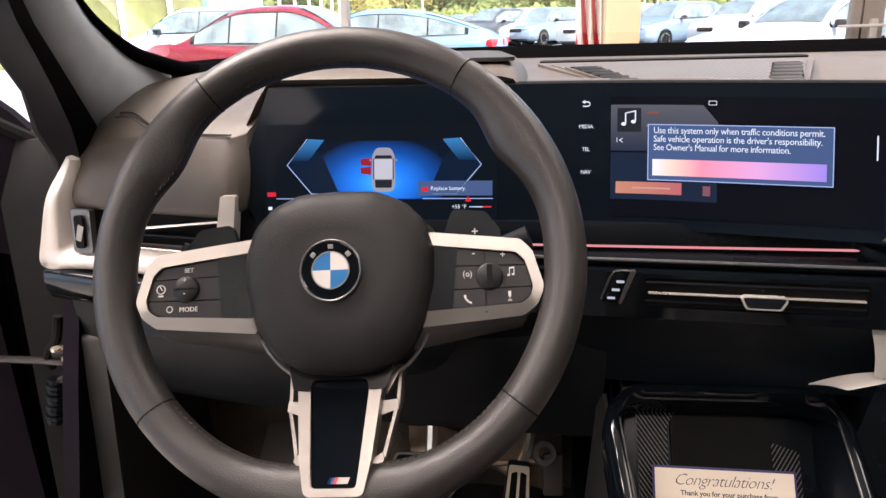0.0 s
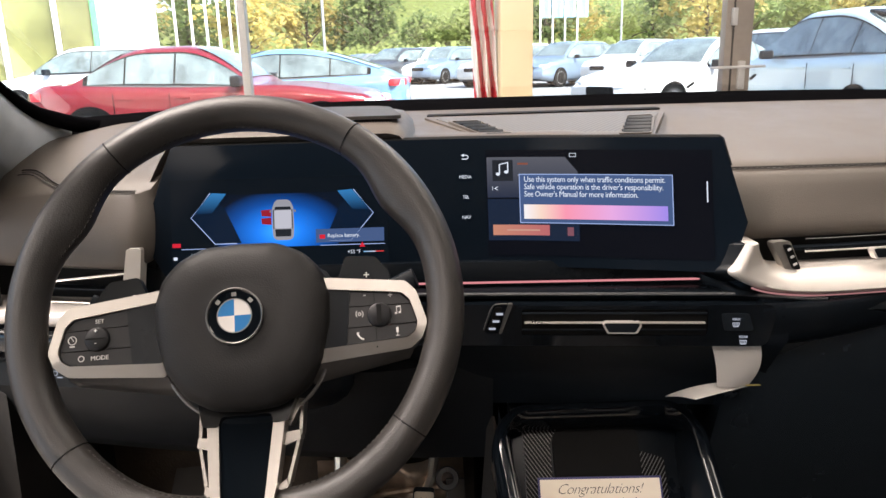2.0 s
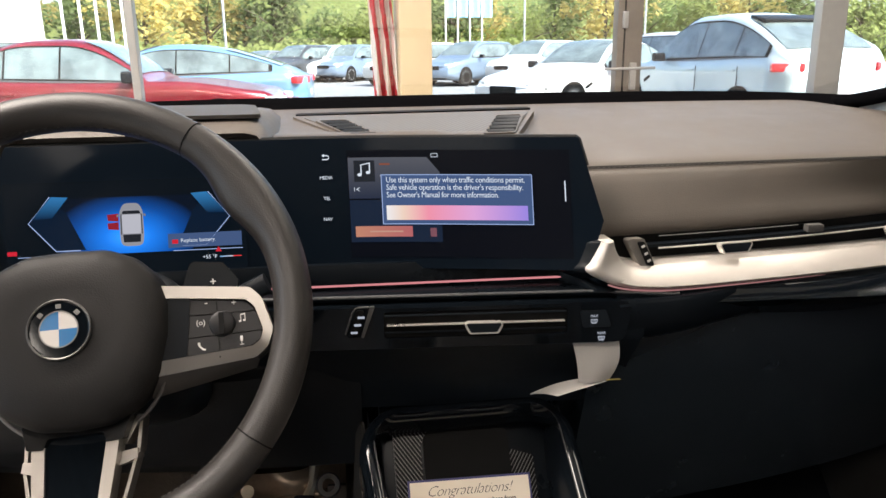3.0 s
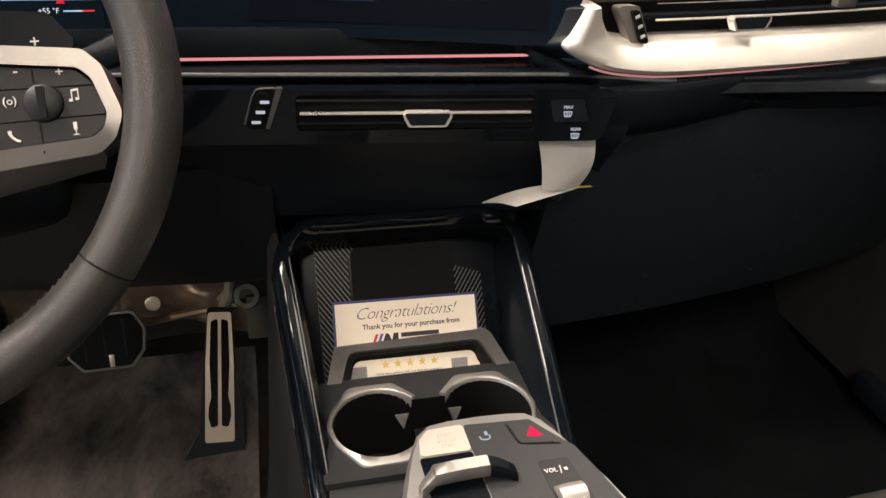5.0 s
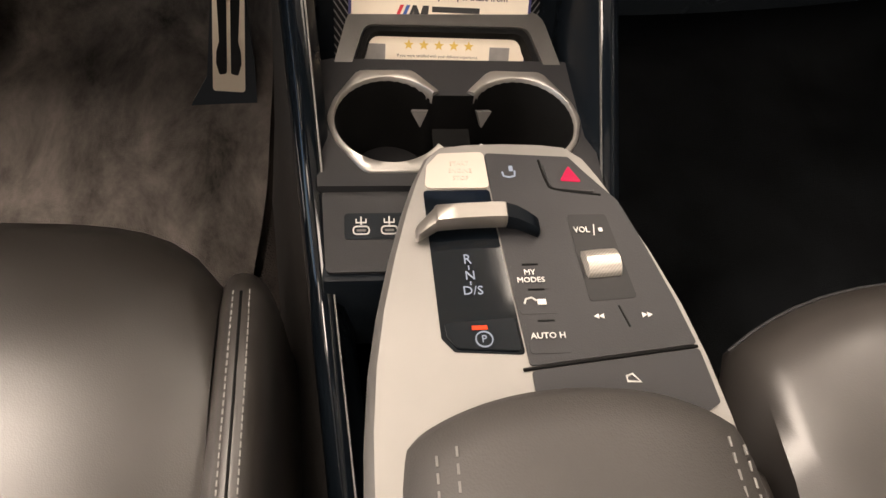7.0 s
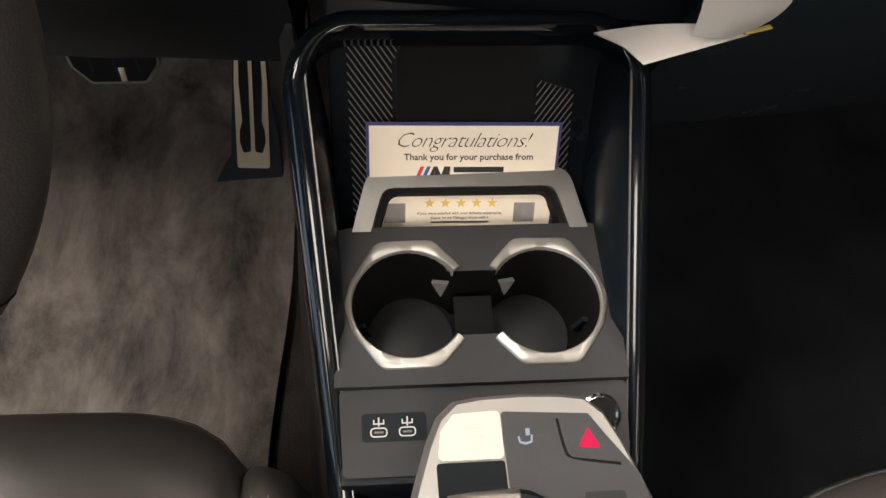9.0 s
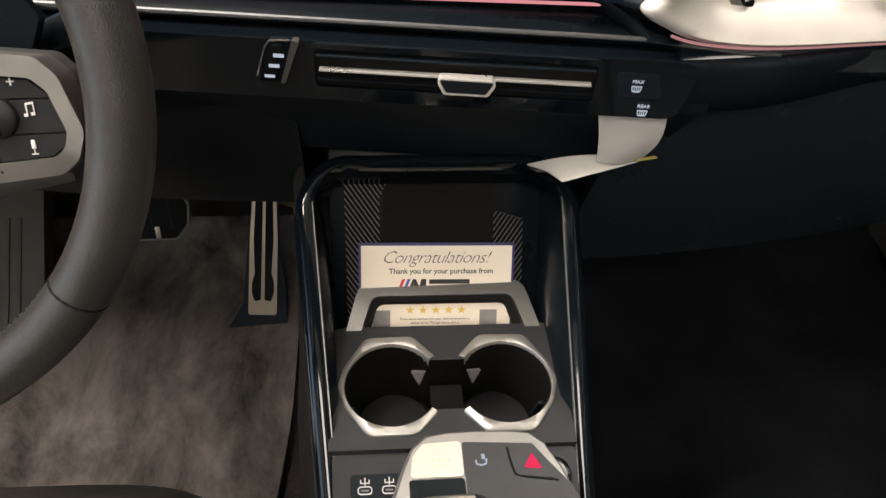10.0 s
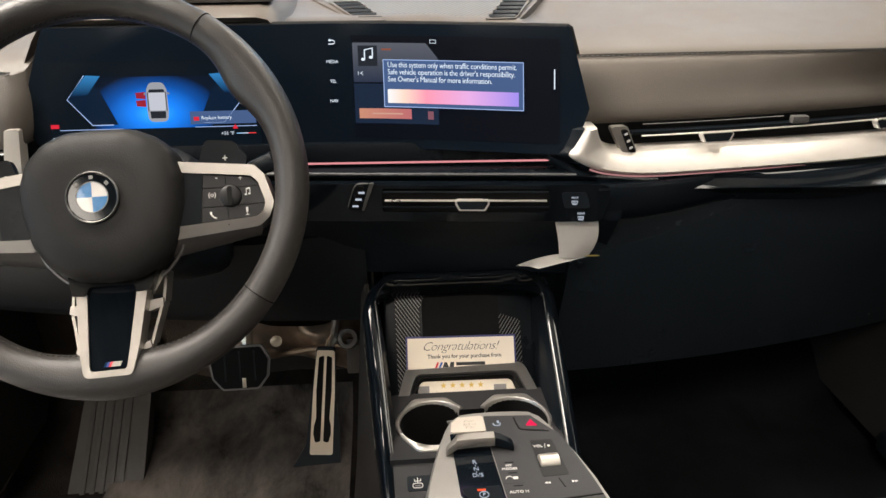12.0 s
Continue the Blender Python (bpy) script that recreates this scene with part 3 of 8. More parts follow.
dialog = part("notice", on_glass(sheet(-0.0865, 0.0685, 1.0300, 1.0805, 16, 4), 0.0020), G_DIALOG, disp, "blue notice box on the screen")
part("notice_frame", on_glass(frame_line(-0.0870, 0.0690, 1.0295, 1.0810, 0.0008), 0.0024), G_LINE, dialog)
part("notice_bar", on_glass(sheet(-0.0825, 0.0635, 1.0340, 1.0490, 16, 2), 0.0024), G_BAR, dialog)
for k, words in enumerate(("Use this system only when traffic conditions permit.", "Safe vehicle operation is the driver's responsibility.", "See Owner's Manual for more information.")):
    bm = glass_text(words, 0.0083, -0.0820, 1.0752 - 0.0077 * k, spacing=0.93)
    wide = max(v.co.x for v in bm.verts) + 0.0820
    goal = (0.1435, 0.1415, 0.1165)[k]
    for v in bm.verts:
        v.co.x = -0.0820 + (v.co.x + 0.0820) * goal / wide
    part("notice_line", on_glass(bm, 0.0026), G_WHITE, dialog)
part("edge_mark", on_glass(sheet(0.1017, 0.1029, 1.0535, 1.0745, 1, 3), 0.0012), G_WHITE, disp)
for k, words in enumerate(("MEDIA", "TEL", "NAV")):
    part("menu_word", on_glass(glass_text(words, 0.0050, -0.1445, 1.0782 - 0.0213 * k, "CENTER", spacing=0.9), 0.0012), G_WHITE, disp)
back = tube([(-0.1478, 0, 1.0972), (-0.1425, 0, 1.0972), (-0.1408, 0, 1.0985), (-0.1408, 0, 1.0999), (-0.1425, 0, 1.1012), (-0.1460, 0, 1.1012)], 0.0005, 4)
back = merge(back, flat_poly([(-0.1455, 1.1030), (-0.1485, 1.1012), (-0.1455, 1.0994)]))
part("back_symbol", on_glass(back, 0.0012), G_WHITE, disp)

# driver screen
cluster = part("driver_screen", on_glass(sheet(-0.4655, -0.2300, 0.9890, 1.0830, 20, 6), 0.0004), glow("screen_base_driver", (0.0030, 0.0062, 0.0100), 1.0), disp, "lit driver instrument screen")
part("blue_field", on_glass(flat_poly([(-0.4215, 1.0665), (-0.2745, 1.0665), (-0.2900, 1.0500), (-0.2850, 1.0105), (-0.4150, 1.0105), (-0.4130, 1.0400)]), 0.0008), M_FIELD, cluster)
for sgn in (1, -1):
    mid = -0.3445
    def mir(pts):
        return [(mid + sgn * x, z) for x, z in pts]
    part("shade_panel", on_glass(flat_poly(mir([(0.062, 1.0520), (0.0770, 1.0665), (0.1000, 1.0440), (0.0740, 1.0155), (0.0450, 1.0155)])), 0.0012), glow("screen_shade", (0.0035, 0.012, 0.03), 1.0), cluster)
    part("chevron", on_glass(flat_poly(mir([(0.0600, 1.0680), (0.0760, 1.0690), (0.0960, 1.0470), (0.0760, 1.0480)])), 0.0016), glow_ramp("screen_chevron", [(0.0, (0.004, 0.02, 0.06)), (1.0, (0.05, 0.25, 0.55))], 0.9, 2), cluster)
    part("chevron_edge", on_glass(tube([Vector((x, 0, z)) for x, z in mir([(0.0775, 1.0690), (0.0985, 1.0435), (0.0735, 1.0155), (0.0500, 1.0155)])], 0.0005, 4), 0.0018), G_LINE, cluster)
    part("scale_line", on_glass(sheet(mid + sgn * 0.040, mid + sgn * 0.110, 1.0105, 1.0112, 6, 1), 0.0018), G_LINE, cluster)
part("car_symbol", on_glass(flat_poly(fillet([(-0.3548, 1.0176), (-0.3332, 1.0176), (-0.3322, 1.0300), (-0.3326, 1.0520), (-0.3362, 1.0602), (-0.3518, 1.0602), (-0.3554, 1.0520), (-0.3558, 1.0300)], 0.008)), 0.0020), glow("screen_car_body", (0.42, 0.40, 0.42), 0.85), cluster, "small grey car symbol with a red open door")
part("car_symbol_roof", on_glass(flat_poly(fillet([(-0.3528, 1.0300), (-0.3352, 1.0300), (-0.3347, 1.0490), (-0.3533, 1.0490)], 0.002)), 0.0023), glow("screen_car_roof", (0.66, 0.63, 0.66), 0.9), cluster)
for sg in (-1, 1):
    part("car_symbol_side", on_glass(flat_poly([(-0.344 + sg * 0.0098, 1.0290), (-0.344 + sg * 0.0106, 1.0300), (-0.344 + sg * 0.0104, 1.0490), (-0.344 + sg * 0.0094, 1.0500)]), 0.0024), G_TILE, cluster)
    part("car_symbol_mirror", on_glass(flat_poly(fillet([(-0.344 + sg * 0.0118, 1.0475), (-0.344 + sg * 0.0142, 1.0465), (-0.344 + sg * 0.0142, 1.0490), (-0.344 + sg * 0.0118, 1.0500)][::sg], 0.0008)), 0.0024), G_DIM, cluster)
part("car_symbol_screen", on_glass(flat_poly(fillet([(-0.3535, 1.0496), (-0.3345, 1.0496), (-0.3362, 1.0528), (-0.3518, 1.0528)], 0.001)), 0.0023), G_TILE, cluster)
part("car_symbol_hatch", on_glass(flat_poly(fillet([(-0.3522, 1.0215), (-0.3358, 1.0215), (-0.3352, 1.0292), (-0.3528, 1.0292)], 0.001)), 0.0023), G_TILE, cluster)
for dz in (0.0, 0.0085):
    part("car_symbol_door", on_glass(flat_poly([(-0.3565, 1.0340 + dz), (-0.3668, 1.0350 + dz), (-0.3675, 1.0410 + dz), (-0.3565, 1.0418 + dz)]), 0.0023), glow("screen_door_red", (0.42, 0.02, 0.04), 0.8), cluster)
part("battery_notice", on_glass(sheet(-0.3090, -0.2350, 1.0138, 1.0280, 8, 2), 0.0022), G_DIALOG, cluster)
part("battery_text", on_glass(glass_text("Replace battery.", 0.0054, -0.2965, 1.0208), 0.0028), G_WHITE, cluster)
part("battery_sign", on_glass(sheet(-0.3050, -0.2990, 1.0180, 1.0222, 2, 1), 0.0028), G_RED, cluster)
part("warning_sign", on_glass(flat_poly([(-0.2622, 1.0082), (-0.2558, 1.0082), (-0.2590, 1.0136)]), 0.0026), G_RED, cluster)
part("red_tag", on_glass(sheet(-0.4640, -0.4550, 1.0130, 1.0172, 2, 1), 0.0020), G_RED, cluster)
part("temperature_text", on_glass(glass_text("+55 °F", 0.0054, -0.2755, 1.0030), 0.0020), G_WHITE, cluster)
part("counter_text", on_glass(glass_text("124", 0.0058, -0.4450, 1.0040), 0.0020), G_WHITE, cluster)
part("range_bar", on_glass(sheet(-0.2580, -0.2360, 1.0024, 1.0034, 4, 1), 0.0020), glow_ramp("screen_range", [(0.0, (0.3, 0.6, 0.9)), (0.55, (0.8, 0.8, 0.9)), (0.65, (0.9, 0.05, 0.05)), (1.0, (0.9, 0.05, 0.05))], 1.0), cluster)
part("gear_bar", on_glass(sheet(-0.4630, -0.4590, 0.9998, 1.0030, 1, 1), 0.0020), G_WHITE, cluster)

# ---- centre stack: light strip, ledge and the slim vent ----
def strip_y(x):
    """The light strip runs nearly straight across, set back below the glass."""
    return 0.738 + 0.05 * (0.104 - x)


def foot_fade(x):
    return smooth(0.098, 0.135, x)


def foot_front(x):
    return lerp(0.7240 - 0.10 * (x - 0.008), face_y(x) - 0.009, smooth(0.12, 0.24, x))


def foot_lift(x):
    return 0.006 * (1 - smooth(0.12, 0.24, x))


part("display_foot", loft([[Vector((x, y, z)) for y, z in ((lerp(strip_y(x) + 0.010, face_y(x) + 0.002, foot_fade(x)), lerp(0.990, 0.964, foot_fade(x))), (lerp(strip_y(x) + 0.0035, face_y(x) - 0.003, foot_fade(x)), lerp(0.976, 0.963, foot_fade(x))),
                                                               (lerp(strip_y(x) + 0.0035, face_y(x) - 0.005, foot_fade(x)), lerp(0.964, 0.961, foot_fade(x))), (foot_front(x), 0.9565 + foot_lift(x)), (foot_front(x) - 0.004, 0.9545 + foot_lift(x)), (foot_front(x) - 0.002, 0.950 + foot_lift(x)), (0.80, 0.947), (0.80, lerp(0.990, 0.962, foot_fade(x))))]
                           for x in (-0.50 + 0.74 * i / 60 for i in range(61))]), M_INLAY, dash, "black satin ledge below the displays", smooth=40)
# grey tube added as the highlight that runs along the black ledge's edge
part("ledge_edge", tube([(x, foot_front(x) - 0.0032, 0.9553 + foot_lift(x)) for x in (-0.30 + 0.52 * i / 40 for i in range(41))], 0.0019, 8), surface("ledge_highlight_grey", (0.11, 0.112, 0.115), 0.35, metal=0.6, mottle=0.1, mottle_size=0.05), dash, "thin grey line standing for the highlight on the ledge edge")
part("light_strip", tube([(x, strip_y(x) + 0.0022, 0.969) for x in (-0.34 + 0.445 * i / 30 for i in range(31))], 0.0012, 8), glow("ambient_pink", (1.0, 0.36, 0.36), 0.8), dash, "pink ambient light strip")


def stack(x, z, d=0.0):
    """A place on the centre vent panel: across, up and out towards the seats."""
    return Vector((0.008 + x * 0.995 - d * 0.10, 0.7035 - x * 0.10 - d * 0.995, z))


def stack_frame(x, z, d=0.0):
    return frame_of(stack(x, z, d), (0.995, -0.10, 0), (0, 0.06, 1))


part("stack_panel", prism(fillet([(-0.300, -0.025), (0.148, -0.025), (0.158, 0.019), (-0.300, 0.019)], 0.012), -0.05, 0.0, stack_frame(0, 0.936), 0.004), M_PIANO, dash, "black gloss centre vent panel")
cv = part("centre_vent", prism(fillet([(-0.106, -0.017), (0.091, -0.017), (0.091, 0.019), (-0.106, 0.019)], 0.006), -0.002, 0.003, stack_frame(0, 0.936), 0.001,
                               hole=fillet([(-0.102, -0.013), (0.087, -0.013), (0.087, 0.015), (-0.102, 0.015)], 0.004)), M_PIANO, dash, "slim centre air vent")
part("vent_well", prism(rrect(0.189, 0.027, 0.004), 0.0003, 0.0008, stack_frame(-0.0075, 0.937)), M_RUBBER, cv)
for dz in (-0.008, 0.010):
    part("blade", box((0.187, 0.0016, 0.004), stack_frame(-0.0075, 0.937 + dz, 0.002), 0.0005), M_BLACK, cv)
part("chrome_bar", box((0.183, 0.0016, 0.0050), stack_frame(-0.0075, 0.9375, 0.0036), 0.0005), M_BRIGHT, cv, "thin chrome bar")
part("tab", prism(fillet([(-0.021, 0.006), (-0.015, -0.005), (0.015, -0.005), (0.021, 0.006)], 0.003), 0.0, 0.008, stack_frame(0.0, 0.9330, 0.004), 0.001,
                  hole=fillet([(-0.0190, 0.0070), (-0.0136, -0.0037), (0.0136, -0.0037), (0.0190, 0.0070)], 0.002)), M_BRIGHT, cv, "chrome vent tab")
part("tab_grip", prism(fillet([(-0.0185, 0.0058), (-0.0132, -0.0035), (0.0132, -0.0035), (0.0185, 0.0058)], 0.002), 0.001, 0.0078, stack_frame(0.0, 0.9330, 0.004), 0.001), M_BLACK, cv)
sl = part("vent_slider", prism(fillet([(-0.014, -0.016), (0.002, -0.016), (0.014, 0.016), (-0.002, 0.016)], 0.004), 0, 0.004, stack_frame(-0.1275, 0.9415), 0.001), M_INLAY, dash, "ribbed vent slider in a black slanted frame")
part("slider_edge", prism(fillet([(0.0020, -0.016), (0.0050, -0.016), (0.0170, 0.016), (0.0120, 0.016)], 0.0012), 0.0, 0.0055, stack_frame(-0.1275, 0.9415), 0.0008), M_DKSILVER, sl, "satin slider edge")
part("slider_edge", tube([stack(-0.1275 + dx, 0.9415 + dz, 0.0045) for dx, dz in ((-0.0135, -0.012), (-0.0100, -0.001), (-0.0060, 0.0105), (-0.0025, 0.0155), (0.0040, 0.0165), (0.0110, 0.0165))], 0.0008, 6), M_DKSILVER, sl)
part("slider_wheel", prism(fillet([(-0.0075, -0.013), (0.0005, -0.013), (0.0085, 0.013), (0.0005, 0.013)], 0.003), 0.003, 0.007, stack_frame(-0.1295, 0.9415), 0.001), M_RUBBER, sl)
for k in range(3):
    part("slider_mark", box((0.007, 0.0024, 0.001), stack_frame(-0.1320 + 0.0038 * k, 0.9320 + 0.008 * k, 0.0072), 0.0003), M_LEGEND, sl)
bp = part("demist_buttons", prism(fillet([(-0.016, 0.005), (0.012, 0.005), (0.018, -0.0135), (-0.012, -0.0135)], 0.003), 0.0, 0.0006, stack_frame(0.1165, 0.9410), 0.0002), M_BLACK, dash, "two black demist buttons")
for k, (word, dx, dz) in enumerate((("MAX", -0.0005, 0.0), ("REAR", 0.0075, -0.0185))):
    part("button_word", lettering(word, 0.0037, stack_frame(0.1162 + dx, 0.9400 + dz, 0.0012 + 0.0014 * k)), M_LEGEND, bp)
    sf_ = stack_frame(0.1162 + dx, 0.9350 + dz, 0.0014 * k)
    sym = prism(fillet([(-0.0038, 0.0015), (-0.0028, -0.0030), (0.0028, -0.0030), (0.0038, 0.0015)], 0.0006), 0.0008, 0.0014, sf_, hole=fillet([(-0.0031, 0.0009), (-0.0023, -0.0024), (0.0023, -0.0024), (0.0031, 0.0009)], 0.0004))
    for bx in (-0.0014, 0.0, 0.0014):
        sym = merge(sym, box((0.0005, 0.0042, 0.0005), sf_ @ at(bx, -0.0013, 0.0011)))
    part("button_symbol", sym, M_LEGEND, bp)

rings = []
for i in range(21):
    x = lerp(0.150, 0.340, i / 20)
    k = smooth(0.150, 0.335, x)
    y = lerp(0.7040 - (x - 0.008) * 0.10, face_y(x) - 0.010, k)
    z0, z1 = lerp(0.906, 0.918, k), lerp(0.9545, 0.957, k)
    rings.append([Vector((x, y + 0.05, z1)), Vector((x, y + 0.003, z1)), Vector((x, y, z1 - 0.004)), Vector((x, y + 0.001, lerp(z0, z1, 0.4))), Vector((x, y + 0.006, z0 + 0.006)), Vector((x, y + 0.014, z0)), Vector((x, y + 0.05, z0))])
part("panel_cheek", loft(rings), M_INLAY, dash, "black cheek beside the vent panel", smooth=50)

# lower stack: falls back to the charging tray
rings = []
for i in range(13):
    x = lerp(-0.290, 0.178, i / 12)
    s = stack(x, 0)
    rings.append([Vector((x, s.y + d, z)) for d, z in ((0.004, 0.915), (0.012, 0.905), (0.040, 0.868), (0.056, 0.842), (0.066, 0.812), (0.12, 0.800), (0.12, 0.93), (0.004, 0.93))])
part("stack_underside", loft(rings), M_BLACK, dash, "black plastic below the vent panel", smooth=40)

# ---- passenger side trim and vents ----
def band(x0, x1, profile, n=40):
    """A strip along the dash face; the profile gives depth from the face and height, as a closed ring."""
    return loft([[Vector((x, face_y(x) + d, z)) for d, z in profile] for x in (lerp(x0, x1, i / n) for i in range(n + 1))])


def tapered_band(x0, x1, profile_at, n=44):
    return loft([[Vector((x, face_y(x) + d, z)) for d, z in profile_at(x)] for x in (lerp(x0, x1, i / n) for i in range(n + 1))])


part("vent_recess", band(0.150, 0.735, [(0.03, 0.975), (0.03, 1.022), (0.055, 1.022), (0.055, 0.975)]), M_RUBBER, dash, "deep black vent recess")
part("vent_recess", band(-0.715, -0.485, [(0.03, 0.945), (0.03, 1.022), (0.055, 1.022), (0.055, 0.945)]), M_RUBBER, dash, "deep black vent recess")


def swoosh(pts, n):
    """The trim's course: for each station its lower and its upper edge."""
    flat = [Vector((a, b, 0)) for a, b, c, d in pts], [Vector((c, d, 0)) for a, b, c, d in pts]
    return list(zip(spline(flat[0], n), spline(flat[1], n)))


course = swoosh([(0.1330, 1.0155, 0.1470, 1.0150), (0.1285, 1.0060, 0.1495, 1.0070), (0.1220, 0.9945, 0.1530, 1.0000), (0.1165, 0.9855, 0.1580, 0.9935), (0.1330, 0.9745, 0.1665, 0.9888), (0.1560, 0.9660, 0.1790, 0.9862), (0.1900, 0.9610, 0.1960, 0.9855),
                 (0.225, 0.9590, 0.225, 0.9856), (0.30, 0.9590, 0.30, 0.9850), (0.45, 0.9582, 0.45, 0.9825), (0.60, 0.9575, 0.60, 0.9795), (0.735, 0.9560, 0.735, 0.977)], 6)
rings = []
for i, (lo, up) in enumerate(course):
    c = 1 - smooth(0, 40, i)
    ring = []
    for k, d in ((0.0, 0.03), (0.0, lerp(-0.006, -0.001, c)), (0.06, lerp(-0.0115, -0.0045, c)), (0.22, lerp(-0.0155, -0.0080, c)), (0.40, lerp(-0.0125, -0.0095, c)), (0.90, lerp(0.003, -0.004, c)), (1.0, 0.007 - 0.006 * c), (1.0, 0.03)):
        p = lo.lerp(up, k)
        ring.append(Vector((p.x, face_y(p.x) + d, p.y)))
    rings.append(ring)
part("passenger_trim", loft(rings), M_TRIM, dash, "satin silver trim that curls up at its end", smooth=65)
cheek = [[Vector((lo.x + 0.0012, face_y(lo.x) - 0.0022, lo.y)), Vector((lo.x - 0.0010, face_y(lo.x) - 0.0005, lo.y - 0.0008)), Vector((lo.x - 0.012, face_y(lo.x) + 0.012, lo.y - 0.004)), Vector((lo.x - 0.022, face_y(lo.x) + 0.036, lo.y - 0.006)), Vector((lo.x + 0.004, face_y(lo.x) + 0.036, lo.y))] for lo, up in course[:24]]
part("trim_cheek", loft(cheek), M_INLAY, dash, "black filler between display and trim", smooth=60)
part("trim_light", tube([Vector((lo.x - 0.0004, face_y(lo.x) - 0.0095, lo.y - 0.0008)) for lo, up in course[26:]], 0.0010, 6), glow("ambient_pink_soft", (1.0, 0.45, 0.42), 0.45), dash, "thin pink light line")
rv = part("passenger_vent", band(0.195, 0.735, [(0.020, 0.999), (0.020, 1.0025), (0.040, 1.0025), (0.040, 0.999)]), M_BLACK, dash, "long slim passenger vent")
part("chrome_bar", band(0.203, 0.735, [(0.008, 1.0004), (0.0077, 1.0011), (0.008, 1.0018), (0.0102, 1.0018), (0.0102, 1.0004)]), M_BRIGHT, rv, "thin chrome bar")
# short metal strip put in as the bright highlight line below the pad
part("upper_lip", band(0.205, 0.380, [(0.014, 1.0127), (0.0137, 1.0131), (0.014, 1.0134), (0.0150, 1.0134), (0.0150, 1.0127)]), M_DKSILVER, rv)
for x in (0.290, 0.520):
    f = frame_of((x, face_y(x) + 0.006, 0.9965), (1, 0.08, 0), (0, 0.1, 1))
    part("tab", prism(fillet([(-0.021, 0.0055), (-0.015, -0.0055), (0.015, -0.0055), (0.021, 0.0055)], 0.003), 0, 0.009, f, 0.001,
                            hole=fillet([(-0.0195, 0.0065), (-0.0138, -0.0042), (0.0138, -0.0042), (0.0195, 0.0065)], 0.002)), M_BRIGHT, rv, "chrome vent tab")
    part("tab_grip", prism(fillet([(-0.0190, 0.0055), (-0.0135, -0.0040), (0.0135, -0.0040), (0.0190, 0.0055)], 0.002), 0.001, 0.0088, f, 0.001), M_BLACK, rv)
part("vent_divider", box((0.020, 0.010, 0.009), at(0.400, face_y(0.400) + 0.012, 1.0085), 0.002), surface("divider_grey", (0.06, 0.058, 0.055), 0.5), rv)
tw_f = frame_of((0.181, face_y(0.18) + 0.008, 0.9975), (1, 0.05, 0), (0, 0.1, 1))
rw = part("vent_thumbwheel", prism(fillet([(-0.001, -0.014), (0.017, -0.016), (0.003, 0.016), (-0.017, 0.016)], 0.004), -0.01, 0.003, tw_f, 0.0012), M_SILVER, dash, "silver vent thumbwheel holder")
part("thumbwheel", prism(fillet([(0.006, -0.013), (0.0135, -0.0135), (0.0015, 0.013), (-0.0055, 0.013)], 0.003), 0.002, 0.007, tw_f, 0.0015), M_RUBBER, rw)
for k in range(3):
    part("thumb_mark", box((0.0042, 0.0026, 0.0008), tw_f @ at(0.0002 + 0.0034 * k, 0.0080 - 0.0078 * k, 0.0072) @ pose(0, 0, 0, 0, 0, 25), 0.0003), M_LEGEND_DIM, rw)

# black gloss band and glove box face below the trim
part("gloss_band", tapered_band(0.150, 0.74, lambda x: [(-0.010, 0.9585), (-0.014 - 0.012 * smooth(0.22, 0.6, x), 0.9535 - 0.004 * smooth(0.22, 0.6, x)), (-0.018 - 0.026 * smooth(0.22, 0.6, x), 0.944 - 0.012 * smooth(0.22, 0.6, x)), (-0.012 - 0.026 * smooth(0.22, 0.6, x), 0.937 - 0.014 * smooth(0.22, 0.6, x)), (0.004, 0.925 - 0.02 * smooth(0.2, 0.5, x)), (0.05, 0.915 - 0.02 * smooth(0.2, 0.5, x)), (0.05, 0.9585)]), M_PIANO, dash, "black gloss band", smooth=40)
part("glove_box_face", tapered_band(0.135, 0.745, lambda x: [(0.004, 0.925), (0.004, 0.915), (0.030, 0.83), (0.075, 0.70), (0.105, 0.62), (0.20, 0.60), (0.20, 0.92)]), M_GLOVE, dash, "dark gloss glove box lid", smooth=40)
def knee_in(x):
    return 0.034 * smooth(-0.26, -0.118, x)


part("driver_knee_panel", tapered_band(-0.735, -0.118, lambda x: [(0.035 + knee_in(x), 0.881), (0.022 + knee_in(x), 0.876), (0.030 + knee_in(x), 0.82), (0.060 + 0.6 * knee_in(x), 0.76), (0.085, 0.735), (0.22, 0.72), (0.22, 0.95), (0.06, 0.95)]), M_KNEE, dash, "dark knee panel under the wheel", smooth=40)

# ---- driver side trim, vent and switches ----
course = swoosh([(-0.695, 1.050, -0.685, 1.046), (-0.707, 1.032, -0.688, 1.030), (-0.718, 1.012, -0.691, 1.013), (-0.7285, 0.987, -0.6935, 0.988), (-0.738, 0.961, -0.6945, 0.970), (-0.7475, 0.931, -0.6935, 0.9575), (-0.733, 0.9235, -0.687, 0.9520),
                 (-0.705, 0.9275, -0.673, 0.9515), (-0.665, 0.9305, -0.650, 0.9525), (-0.60, 0.9315, -0.60, 0.9535), (-0.53, 0.9320, -0.53, 0.9545), (-0.470, 0.9325, -0.470, 0.9550)], 6)
rings = []
